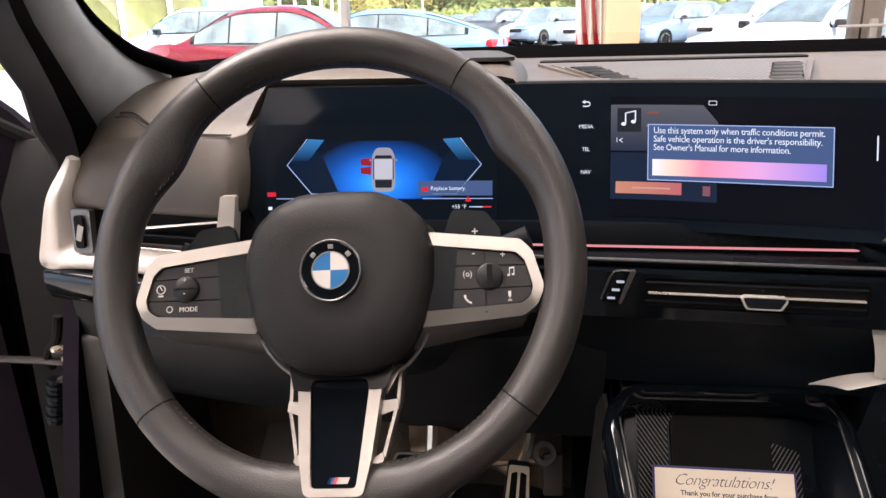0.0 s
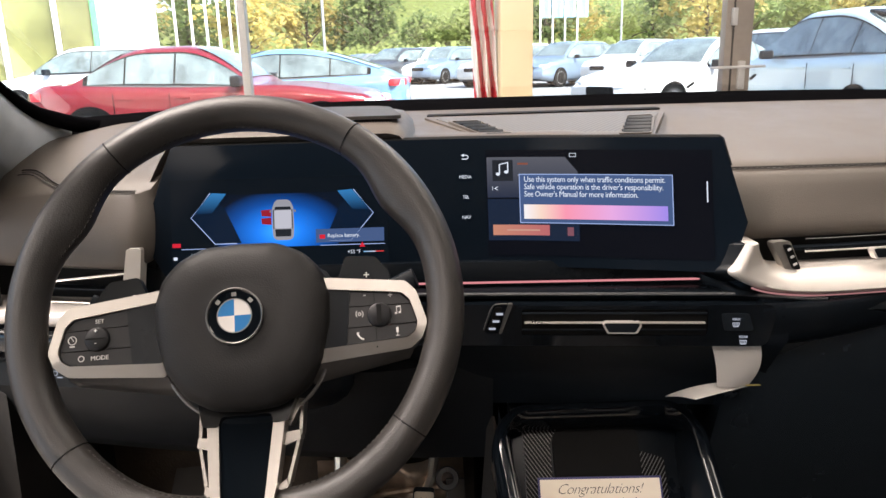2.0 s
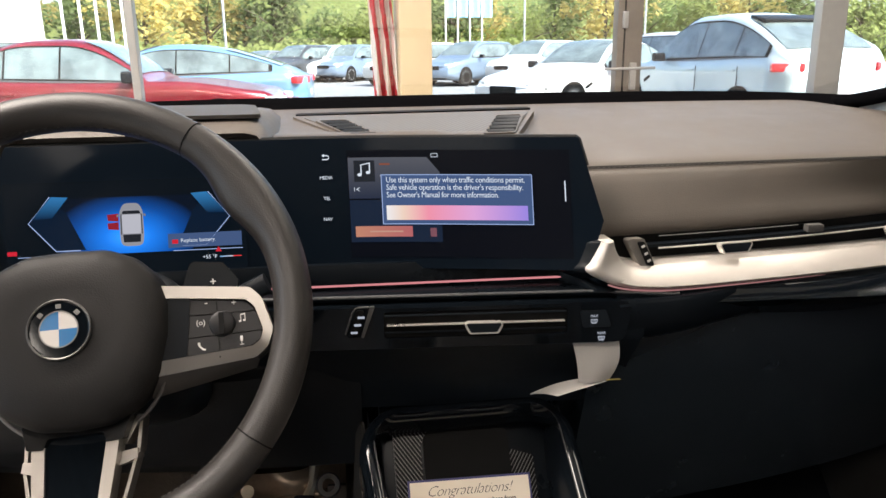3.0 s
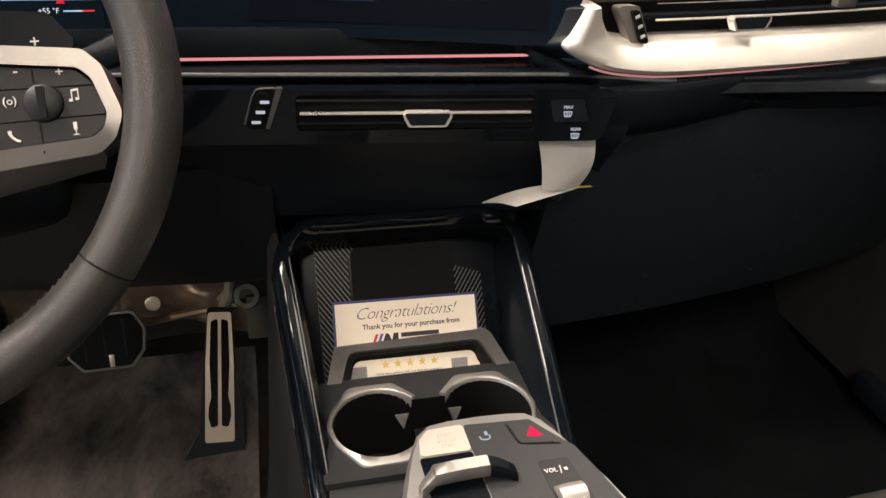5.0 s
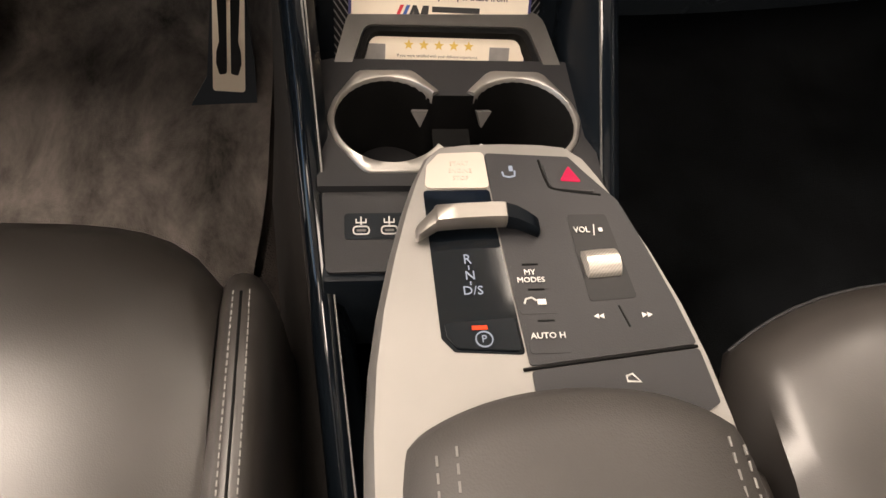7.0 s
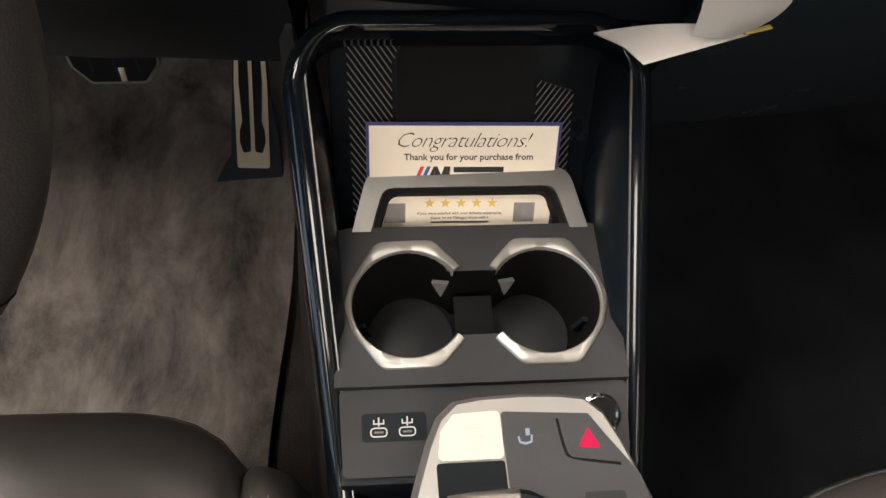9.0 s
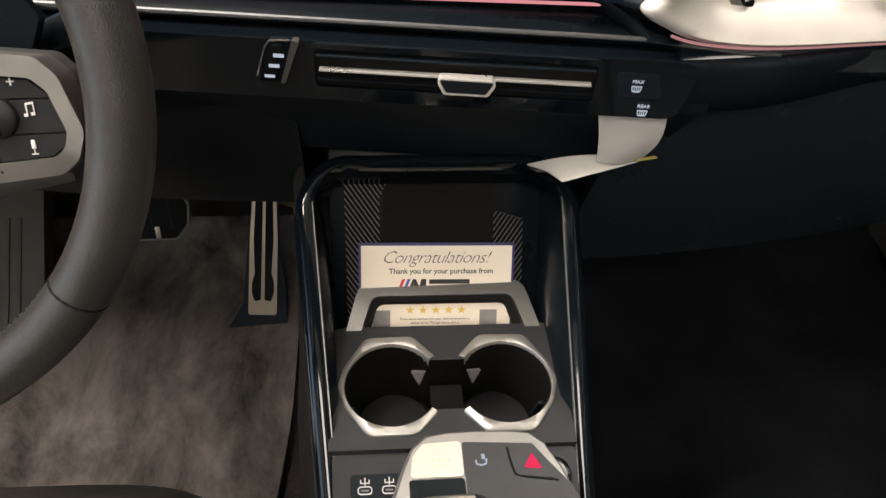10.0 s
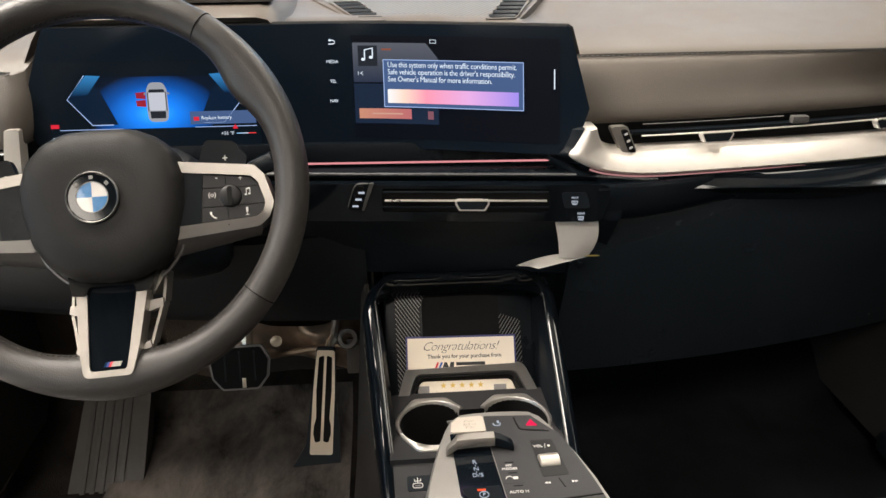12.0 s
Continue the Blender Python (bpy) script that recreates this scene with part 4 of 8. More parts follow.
for i, (lo, up) in enumerate(course):
    ring = []
    c = smooth(0, 16, i)
    for k, d in ((0.0, 0.03), (0.0, -0.005), (0.04, -0.010), (0.30, -0.0135), (0.58, -0.012), (0.68, -0.009), (0.95, 0.004), (1.0, 0.010), (1.0, 0.035)):
        p = lo.lerp(up, k)
        ring.append(Vector((p.x, face_y(p.x) + lerp(0.012 + 0.3 * d, d, c), p.y)))
    rings.append(ring[::-1])
part("driver_trim", loft(rings), M_TRIM, dash, "satin silver trim round the driver vent", smooth=50)
part("cluster_trim", prism(fillet([(-0.016, -0.042), (0.004, -0.042), (0.013, 0.034), (-0.002, 0.034)], 0.003), -0.02, 0.004, frame_of((-0.5015, 0.750, 0.985), (1, 0.1, 0), (0, 0.12, 1)), 0.002), M_TRIM, dash, "slanting silver trim beside the instruments")
lv = part("driver_vent", band(-0.655, -0.50, [(0.018, 0.966), (0.018, 0.9680), (0.04, 0.9680), (0.04, 0.966)], 16), M_BLACK, dash, "slim driver air vent")
part("chrome_bar", loft([[Vector((x, face_y(x) + d, 0.9725 + 0.13 * (x + 0.65) + z)) for d, z in ((0.006, -0.0012), (0.005, 0), (0.006, 0.0012), (0.016, 0.0012), (0.016, -0.0012))] for x in (lerp(-0.650, -0.505, i / 12) for i in range(13))]), M_CHROME, lv, "thin chrome bar")
part("lower_blade", band(-0.652, -0.50, [(0.010, 0.9530), (0.009, 0.954), (0.010, 0.9550), (0.02, 0.9550), (0.02, 0.9530)], 16), M_SILVER, lv)
lw = part("vent_thumbwheel", prism(fillet([(-0.0125, -0.024), (0.0125, -0.024), (0.0125, 0.024), (-0.0125, 0.024)], 0.004), 0, 0.008, frame_of((-0.678, face_y(-0.674) + 0.004, 0.971), (1, -0.2, 0), (0, 0.1, 1)), 0.001), M_DKSILVER, dash, "ribbed vent thumbwheel")
part("thumbwheel", prism(rrect(0.011, 0.036, 0.004), 0.006, 0.012, frame_of((-0.678, face_y(-0.674) + 0.004, 0.971), (1, -0.2, 0), (0, 0.1, 1)), 0.0015), M_RUBBER, lw)
part("thumb_mark", box((0.007, 0.001, 0.018), frame_of((-0.679, face_y(-0.674) - 0.0085, 0.971), (1, -0.2, 0), (0, 1, 0)) @ pose(0, 0, 0, 0, 20, 0)), M_SILVER, lw)
part("gloss_band", tapered_band(-0.740, -0.30, lambda x: [(-0.006, 0.9275), (-0.012, 0.923), (-0.015, 0.914), (-0.014, 0.902), (-0.006, 0.889), (0.008, 0.882), (0.06, 0.880), (0.06, 0.9275)]), M_PIANO, dash, "black gloss band", smooth=40)
sw = part("light_switch_panel", prism(fillet([(-0.040, -0.014), (0.085, -0.014), (0.085, 0.014), (-0.046, 0.014)], 0.005), -0.02, 0.003, frame_of((-0.655, face_y(-0.655) + 0.022, 0.858), (1, -0.15, 0), (0, 0.25, 1)), 0.0015), M_BUTTON, dash, "black light switch panel")
sf = frame_of((-0.655, face_y(-0.655) + 0.022, 0.858), (1, -0.15, 0), (0, 0.25, 1))
part("switch_divider", box((0.0012, 0.026, 0.0008), sf @ at(0.010, 0, 0.0032)), M_RUBBER, sw)
for dx in (-0.014, 0.030):
    f = sf @ at(dx, 0.002, 0.0031)
    part("lamp_symbol", merge(lathe([(0.0030, 0.0), (0.0030, 0.0006), (0.0022, 0.0006), (0.0022, 0)], 12, f), box((0.0065, 0.0014, 0.0006), f @ at(0.0055, -0.0048, 0.0004))), M_LEGEND, sw)


# ---- steering wheel ----
TILT_W, ROLL_W = radians(28.0), radians(3.0)
wu = Vector((math.cos(ROLL_W), math.sin(ROLL_W) * math.sin(TILT_W), math.sin(ROLL_W) * math.cos(TILT_W)))
wv = Vector((-math.sin(ROLL_W), math.cos(ROLL_W) * math.sin(TILT_W), math.cos(ROLL_W) * math.cos(TILT_W)))
wheel = thing("steering_wheel", frame_of((-0.3495, 0.588, 1.0064), wu, wv), "thick black leather sport steering wheel with silver spokes, turned slightly", "steering wheel")


def bump(a, mid, width):
    d = (a - mid + math.pi) % (2 * math.pi) - math.pi
    return math.exp(-(d / width) ** 2)


def rim_inner(a):
    """How far the rim reaches inwards: fuller at the thumb grips and over the lower spoke."""
    return 0.0158 + 0.0112 * (bump(a, radians(32), 0.20) + bump(a, radians(148), 0.20)) + 0.0095 * bump(a, radians(-90), 0.34)


rings = []
NW = 144
for i in range(NW):
    a = 2 * math.pi * i / NW
    inner = rim_inner(a)
    outside = 0.0158 + 0.0028 * bump(a, radians(-90), 0.34)
    rad = 0.1745
    ring = []
    for j in range(18):
        q = 2 * math.pi * j / 18
        c, s = math.cos(q), math.sin(q)
        r = rad + (outside * c if c > 0 else inner * c)
        ring.append(Vector((r * math.cos(a), r * math.sin(a), 0.0178 * s + 0.0015)))
    rings.append(ring)
part("rim", loft(rings + [rings[0]], caps=False), M_WHEEL, wheel, "black leather rim", local=True, smooth=80)
for deg in (54, 126, 219, -39):
    a = radians(deg)
    mid = Vector((0.1745 * math.cos(a), 0.1745 * math.sin(a), 0.0015))
    out = Vector((math.cos(a), math.sin(a), 0))
    part("rim_seam", tube([mid + 0.0157 * math.cos(q) * out + Vector((0, 0, 0.0178 * math.sin(q))) for q in (2 * math.pi * k / 20 for k in range(20))], 0.0007, 5, ring=True, up=(0.3, 0.2, 0.9)), M_RUBBER, wheel, local=True)
for a0, a1 in ((60, 120), (221, 262), (-80, -41), (128, 160)):
    bm = None
    n = int(abs(a1 - a0) * 0.55)
    for k in range(n):
        a = radians(lerp(a0, a1, (k + 0.5) / n))
        rs = 0.1745 - 0.955 * rim_inner(a)
        m = at(rs * math.cos(a), rs * math.sin(a), 0.0068) @ pose(0, 0, 0, 0, 0, math.degrees(a) + 20)
        bm = box((0.0010, 0.0026, 0.0010), m, bm=bm)
    part("rim_stitches", bm, M_DSTITCH, wheel, local=True, smooth=0)

hub_out = [(0.0, 0.0525), (0.030, 0.0512), (0.051, 0.0420), (0.066, 0.0260), (0.0725, 0.004), (0.0715, -0.020), (0.0640, -0.050), (0.049, -0.0725), (0.026, -0.0850), (0.0, -0.0870)]
hub_out = hub_out + [(-x, y) for x, y in hub_out[-2:0:-1]]
hub_pts = fillet(hub_out, 0.03, 4)
bm = loft([[Vector((0.0055 + x * k, -0.012 + (y + 0.012) * k, z)) for x, y in hub_pts] for k, z in ((0.90, -0.035), (1.0, -0.012), (1.0, 0.004), (0.985, 0.011), (0.95, 0.0165), (0.89, 0.0205), (0.78, 0.0238), (0.62, 0.0260), (0.50, 0.0266), (0.42, 0.0262), (0.36, 0.0268), (0.1, 0.027))])
part("hub_cover", bm, M_HUB, wheel, "soft black airbag cover", local=True, smooth=80)
bf = at(0.004, -0.0120, 0.0262) @ Matrix.Diagonal((0.94, 0.94, 1, 1))
badge = part("badge", lathe([(0.0225, 0), (0.0238, 0.001), (0.0238, 0.003), (0.0225, 0.0042), (0.0218, 0.0036), (0.0, 0.0036)], 40, bf), M_PIANO, wheel, "round black badge with blue and white quarters", local=True)
part("badge_ring", lathe([(0.0232, 0.0028), (0.0243, 0.0028), (0.0243, 0.0044), (0.0236, 0.0050), (0.0228, 0.0044)], 40, bf), M_DKSILVER, badge, local=True)
part("badge_inner_ring", lathe([(0.0140, 0.0036), (0.0149, 0.0036), (0.0149, 0.0044), (0.0140, 0.0044)], 40, bf), M_DKSILVER, badge, local=True)
for k in range(4):
    pts = [(0, 0)] + [(0.0141 * math.cos(radians(90 * k + 9 * j)), 0.0141 * math.sin(radians(90 * k + 9 * j))) for j in range(11)]
    part("badge_quarter", prism(pts, 0.0035, 0.0041, bf), M_BADGEWHITE if k % 2 == 0 else M_BADGEBLUE, badge, local=True)
for a in (138, 90, 42):
    part("badge_mark", box((0.0040, 0.0036, 0.0006), bf @ pose(0.0185 * math.cos(radians(a)), 0.0185 * math.sin(radians(a)), 0.0040, 0, 0, a - 90)), M_DKSILVER, badge, local=True)

for sgn in (-1, 1):
    side = "left" if sgn < 0 else "right"

    def mx(pts):
        p = [(sgn * x + 0.002, y) for x, y in pts]
        return p if sgn > 0 else p[::-1]

    outer = fillet(mx([(0.060, 0.0185), (0.1395, 0.0090), (0.1480, 0.0000), (0.1555, -0.0270), (0.1500, -0.0400), (0.1400, -0.0475), (0.060, -0.0540)]), [0.004, 0.008, 0.012, 0.012, 0.010, 0.012, 0.004])
    inner = fillet(mx([(0.062, 0.0085), (0.1355, -0.0005), (0.1420, -0.0070), (0.1475, -0.0265), (0.1445, -0.0345), (0.1385, -0.0385), (0.062, -0.0425)]), [0.003, 0.006, 0.009, 0.009, 0.008, 0.008, 0.003])
    frame_bm = prism(outer, -0.010, 0.0085, bevel=0.0022, hole=inner)
    for v in frame_bm.verts:
        k = (abs(v.co.x - 0.002) - 0.060) / 0.079
        v.co.z -= 0.004 * smooth(0.003, -0.010, v.co.y - lerp(-0.0425, -0.0385, k))
    spoke = part("spoke", frame_bm, M_SILVER, wheel, "silver-framed spoke with black buttons", local=True)
    part("spoke_back", prism([(x, y) for x, y in outer], -0.022, -0.006, bevel=0.004), M_DKSILVER, spoke, local=True)
    skirt = [[Vector((sgn * lerp(a[0], b_[0], i / 8) + 0.002, lerp(a[1], b_[1], i / 8), z)) for i in range(9)]
             for a, b_, z in (((0.060, -0.0535), (0.1410, -0.0465), 0.0030), ((0.060, -0.0570), (0.1420, -0.0490), -0.002), ((0.056, -0.0690), (0.1380, -0.0545), -0.012), ((0.056, -0.0680), (0.1360, -0.0520), -0.022))]
    part("spoke_skirt", loft(skirt, closed=False), M_DKSILVER, spoke, local=True, smooth=60)
    part("button_bed", prism(inner, -0.006, 0.0045, bevel=0.001), M_RUBBER, spoke, local=True)
    rows = [((0.080, 0.0050), (0.1340, -0.0018), (0.1400, -0.0075), (0.1420, -0.0100), (0.080, -0.0085)),
            ((0.080, -0.0093), (0.1423, -0.0108), (0.1465, -0.0262), (0.080, -0.0265)),
            ((0.080, -0.0273), (0.1465, -0.0270), (0.1440, -0.0335), (0.1375, -0.0378), (0.080, -0.0412))]
    for pts in rows:
        part("button", prism(fillet(mx(list(pts)), 0.0015), 0.002, 0.0062, bevel=0.0006), M_BUTTON, spoke, local=True)
    part("button_bridge", prism(fillet(mx([(0.056, 0.0105), (0.0930, 0.0100), (0.0875, -0.0425), (0.056, -0.0435)]), 0.003), 0.0, 0.0069, bevel=0.001), M_INLAY, spoke, "black button bridge", local=True)
    tw = part("thumb_roller", lathe([(0.0100, 0.002), (0.0103, 0.006), (0.0097, 0.0088), (0.0080, 0.0100), (0.0, 0.0102)], 28, at(sgn * 0.116 + 0.002, -0.0180, 0.0)), M_BUTTON, spoke, "round black roller", local=True)
    part("roller_line", box((0.017, 0.0012, 0.0006) if sgn < 0 else (0.0040, 0.017, 0.0012), at(sgn * 0.116 + 0.002, -0.0180, 0.0103)), M_RUBBER, tw, local=True)

    def word(text, size, x, y):
        part("button_legend", lettering(text, size, at(x, y, 0.0066)), M_LEGEND_DIM, spoke, local=True)

    def ringmark(x, y, r):
        part("button_legend", lathe([(r, 0.0063), (r, 0.0068), (r - 0.0006, 0.0068), (r - 0.0006, 0.0063)], 16, at(x, y, 0)), M_LEGEND_DIM, spoke, local=True)

    if sgn < 0:
        word("SET", 0.0048, -0.1125, -0.0035)
        word("MODE", 0.0052, -0.112, -0.0335)
        for dy, sign in ((0.0048, "+"), (-0.0048, "-")):
            part("roller_legend", lettering(sign, 0.006, at(-0.114, -0.0165 + dy, 0.0106)), M_LEGEND_DIM, tw, local=True)
        ringmark(-0.1345, -0.0175, 0.0036)
        ringmark(-0.1270, -0.0330, 0.0026)
        part("button_legend", box((0.0005, 0.004, 0.0005), at(-0.1345, -0.0165, 0.0066) @ pose(0, 0, 0, 0, 0, 35)), M_LEGEND_DIM, spoke, local=True)
        part("button_legend", box((0.004, 0.0012, 0.0005), at(-0.1345, -0.0225, 0.0066)), M_LEGEND_DIM, spoke, local=True)
    else:
        word("-", 0.008, 0.1065, 0.0002)
        word("+", 0.0075, 0.1280, -0.0022)
        word("(o)", 0.0062, 0.1015, -0.0155)
        part("button_legend", merge(tube([(0.0990, -0.0325, 0.0066), (0.1000, -0.0345, 0.0066), (0.1020, -0.0365, 0.0066), (0.1040, -0.0372, 0.0066)], 0.0008, 5), box((0.0018, 0.0022, 0.0006), at(0.0992, -0.0322, 0.0066))), M_LEGEND_DIM, spoke, local=True)
        nb = merge(box((0.0005, 0.0052, 0.0005), at(0.1325, -0.0150, 0.0066)), box((0.0005, 0.0052, 0.0005), at(0.1358, -0.0145, 0.0066)))
        nb = merge(nb, box((0.0038, 0.0010, 0.0005), at(0.1342, -0.0122, 0.0066) @ pose(0, 0, 0, 0, 0, 8)))
        nb = merge(nb, merge(box((0.0018, 0.0014, 0.0005), at(0.1318, -0.0176, 0.0066)), box((0.0018, 0.0014, 0.0005), at(0.1351, -0.0171, 0.0066))))
        part("button_legend", nb, M_LEGEND_DIM, spoke, local=True)
        mc = merge(box((0.0020, 0.0042, 0.0006), at(0.1320, -0.0315, 0.0066), 0.0004), box((0.0004, 0.0030, 0.0005), at(0.1320, -0.0345, 0.0066)))
        mc = merge(mc, box((0.0030, 0.0005, 0.0005), at(0.1320, -0.0362, 0.0066)))
        part("button_legend", mc, M_LEGEND_DIM, spoke, local=True)
        part("button_divider", box((0.0008, 0.0205, 0.0006), at(0.1145, -0.0345, 0.0063)), M_RUBBER, spoke, local=True)
        part("button_divider", box((0.0008, 0.0140, 0.0006), at(0.1145, 0.0005, 0.0063)), M_RUBBER, spoke, local=True)

def spoke_rise(p):
    """The lower spoke comes forward on to the rim towards its foot."""
    t = max(0.0, min(1.0, (-p.y - 0.080) / 0.085))
    return Vector((p.x, p.y, p.z - 0.013 + 0.027 * t))


M_COLLAR = surface("dark_collar", (0.014, 0.014, 0.014), 0.24, metal=0.6, mottle=0.05)

# lower spoke: two pierced silver legs with a black gloss inlay
SPX = 0.0034
low_bm = prism(fillet([(-0.0325, -0.088), (-0.0262, -0.1450), (-0.0208, -0.1700), (0.0208, -0.1700), (0.0262, -0.1450), (0.0325, -0.088), (0.0228, -0.088), (0.0180, -0.1450), (0.0160, -0.1645), (-0.0160, -0.1645), (-0.0180, -0.1450), (-0.0228, -0.088)],
                      [0, 0.01, 0.006, 0.006, 0.01, 0, 0, 0.01, 0.004, 0.004, 0.01, 0]), -0.012, 0.0075, at(SPX, 0, 0), 0.0016)
for v in low_bm.verts:
    v.co = spoke_rise(v.co)
for sgn in (-1, 1):
    pts = [(0.006 + sgn * x, y, z) for x, y, z in ((0.0655, -0.0530, -0.004), (0.0600, -0.0650, -0.006), (0.0500, -0.0775, -0.008), (0.0405, -0.0850, -0.009))]
    part("hub_edge", tube(spline([Vector(p) for p in pts], 4), 0.0016, 8), M_DKSILVER, wheel, "thin silver edge under the airbag cover", local=True)
low = part("lower_spoke", low_bm, M_SILVER, wheel, "pierced silver lower spoke", local=True)
WARP[low.name] = spoke_rise
part("inlay", prism(fillet([(-0.0165, -0.1650), (0.0165, -0.1650), (0.0250, -0.078), (-0.0250, -0.078)], 0.003), -0.010, 0.0050, at(SPX, 0, 0), 0.0008), M_PIANO, low, "black gloss inlay", local=True)
part("collar", prism(fillet([(-0.0345, -0.0965), (-0.0225, -0.0975), (-0.0205, -0.0895), (0.0205, -0.0895), (0.0225, -0.0975), (0.0345, -0.0965), (0.0400, -0.0780), (-0.0400, -0.0780)], [0.002, 0.002, 0.004, 0.004, 0.002, 0.002, 0.002, 0.002]), -0.012, 0.0088, at(SPX, 0, 0), 0.002), M_COLLAR, low, "dark gloss collar at the top of the spoke", local=True)
for sgn in (-1, 1):
    def leg(pts, z0, z1, bv=0.0006):
        p = [(SPX + sgn * x, y) for x, y in pts]
        return prism(p if sgn < 0 else p[::-1], z0, z1, bevel=bv)
    lb = leg([(0.0415, -0.0800), (0.0442, -0.0800), (0.0425, -0.1080), (0.0400, -0.1080)], -0.030, -0.0110)
    lb = merge(lb, leg([(0.0300, -0.0990), (0.0410, -0.0785), (0.0444, -0.0795), (0.0335, -0.1010)], -0.028, -0.0060))
    lb = merge(lb, leg([(0.0290, -0.1060), (0.0417, -0.1045), (0.0423, -0.1120), (0.0285, -0.1165)], -0.026, -0.0060))
    lb = merge(lb, leg([(0.0399, -0.1085), (0.0425, -0.1080), (0.0335, -0.1460), (0.0310, -0.1450)], -0.026, -0.0080))
    lb = merge(lb, leg([(0.0210, -0.1490), (0.0318, -0.1420), (0.0334, -0.1475), (0.0225, -0.1580)], -0.020, -0.0040))
    part("spoke_leg", lb, M_SILVER, low, "thin pierced silver leg", local=True)
# the blue stripe is given a faint glow, though it is only print
for k, mt in enumerate((glow("stripe_blue_glow", (0.05, 0.25, 0.6), 0.15), surface("stripe_navy", (0.03, 0.05, 0.2), 0.3), surface("stripe_red", (0.5, 0.03, 0.04), 0.3), M_SILVER)):
    part("stripe_mark", prism([(-0.006 + 0.0022 * k, -0.0021), (-0.004 + 0.0022 * k + (0.006 if k == 3 else 0), -0.0021), (-0.0024 + 0.0022 * k + (0.006 if k == 3 else 0), 0.0021), (-0.0044 + 0.0022 * k, 0.0021)], 0.0040, 0.0045, at(0.0045, -0.1595, 0.0012)), mt, low, local=True)

for sgn in (-1, 1):
    pd = fillet([(sgn * 0.075, 0.020), (sgn * 0.118, 0.012), (sgn * 0.126, 0.030), (sgn * 0.113, 0.047), (sgn * 0.086, 0.050)][::sgn], 0.006)
    paddle = part("paddle", prism(pd, -0.048, -0.040, at(0.002 if sgn > 0 else -0.012, -0.008 + (0.004 if sgn > 0 else 0.0), 0), 0.002), M_INLAY, wheel, "black gloss shift paddle", local=True)
    part("paddle_mark", lettering("+" if sgn > 0 else "-", 0.010, at(sgn * 0.104 + 0.002, 0.026, -0.0396)), M_LEGEND_DIM, paddle, local=True)
shroud = [[Vector((0.004 + x * k, -0.02 + y * k, z)) for x, y in rrect(0.15, 0.13, 0.04)] for k, z in ((0.8, -0.03), (1.0, -0.05), (1.0, -0.14), (0.9, -0.24))]
part("column_shroud", loft(shroud), M_BLACK, wheel, "black steering column shroud", local=True, smooth=60)
for sgn in (-1, 1):
    part("stalk", tube([(sgn * 0.06, 0.0, -0.075), (sgn * 0.11, 0.012, -0.070), (sgn * 0.150, 0.024, -0.060)], [0.009, 0.008, 0.010], 10, flat=0.6), M_BLACK, wheel, "black column stalk", local=True)

# ---- centre tunnel, tray, rails and cup holders ----
tunnel = thing("centre_console", at(0, 0.55, 0.40), "black centre console with phone tray, cup holders and floating armrest deck", "centre console")


def rail_z(y):
    """The height of the side rails, which fall towards the seats."""
    return 0.672 + (y - 0.526) * 0.632 if y > 0.50 else 0.6556 + (y - 0.50) * 0.30


def rail_x(y):
    return 0.102 + 0.05 * (y - 0.57)


def rail_mid(y):
    return 0.006 - 0.045 * (y - 0.52)


ys = [0.20 + 0.535 * i / 46 for i in range(47)]
ys_side = ys + [0.750, 0.765]
for sgn in (-1, 1):
    # metal tube added as the highlight line on the gloss black rail
    part("rail_edge", tube([(sgn * (rail_x(y) - 0.0052) + rail_mid(y), y, rail_z(y) - 0.0015) for y in ys], 0.0009, 6), M_DKSILVER, tunnel, "thin bright line standing for the highlight on the rail")
    side = []
    for y in ys_side:
        x = sgn * rail_x(y) + rail_mid(y)
        side.append([Vector((x + sgn * dx, y, z)) for dx, z in ((0.004, rail_z(y) - 0.02), (0.010, rail_z(y) - 0.035), (0.030, 0.52), (0.040, 0.43), (0.045, 0.385), (0.0, 0.385), (0.0, rail_z(y) - 0.02))])
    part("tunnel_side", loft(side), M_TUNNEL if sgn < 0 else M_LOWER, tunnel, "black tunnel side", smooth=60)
    inn = []
    for y in ys_side:
        x = sgn * rail_x(y) + rail_mid(y)
        inn.append([Vector((x - sgn * dx, y, z)) for dx, z in ((0.004, rail_z(y) - 0.008), (0.012, min(rail_z(y) - 0.02, 0.76)), (0.018, 0.60), (0.0, 0.60))])
    part("tray_wall", loft(inn), M_INLAY, tunnel, smooth=60)
U_R, U_Y = 0.034, 0.722
path = []
for sgn in (-1, 1):
    run = [(Vector((sgn * rail_x(y) + rail_mid(y), y, rail_z(y) - 0.004)), Vector((sgn, 0, 0))) for y in ys if y < U_Y]
    cx_ = sgn * (rail_x(U_Y) - U_R) + rail_mid(U_Y)
    for i in range(13):
        a = math.pi / 2 * i / 12
        y = U_Y + (U_R + 0.001) * math.sin(a)
        run.append((Vector((cx_ + sgn * U_R * math.cos(a), y, rail_z(y) - 0.004)), Vector((sgn * math.cos(a), math.sin(a), 0))))
    path += run if sgn < 0 else [(path[-1][0].lerp(run[-1][0], i / 8), Vector((0, 1, 0))) for i in range(1, 8)] + run[::-1]
part("tray_rail", loft([[p + n * d + Vector((0, 0, dz)) for d, dz in ((-0.0045, -0.006), (-0.0055, 0.002), (-0.002, 0.005), (0.004, 0.0045), (0.0095, -0.001), (0.0120, -0.012), (0.0125, -0.032), (0.0060, -0.030))] for p, n in path]), M_PIANO, tunnel, "black gloss moulding round the tray", smooth=50)

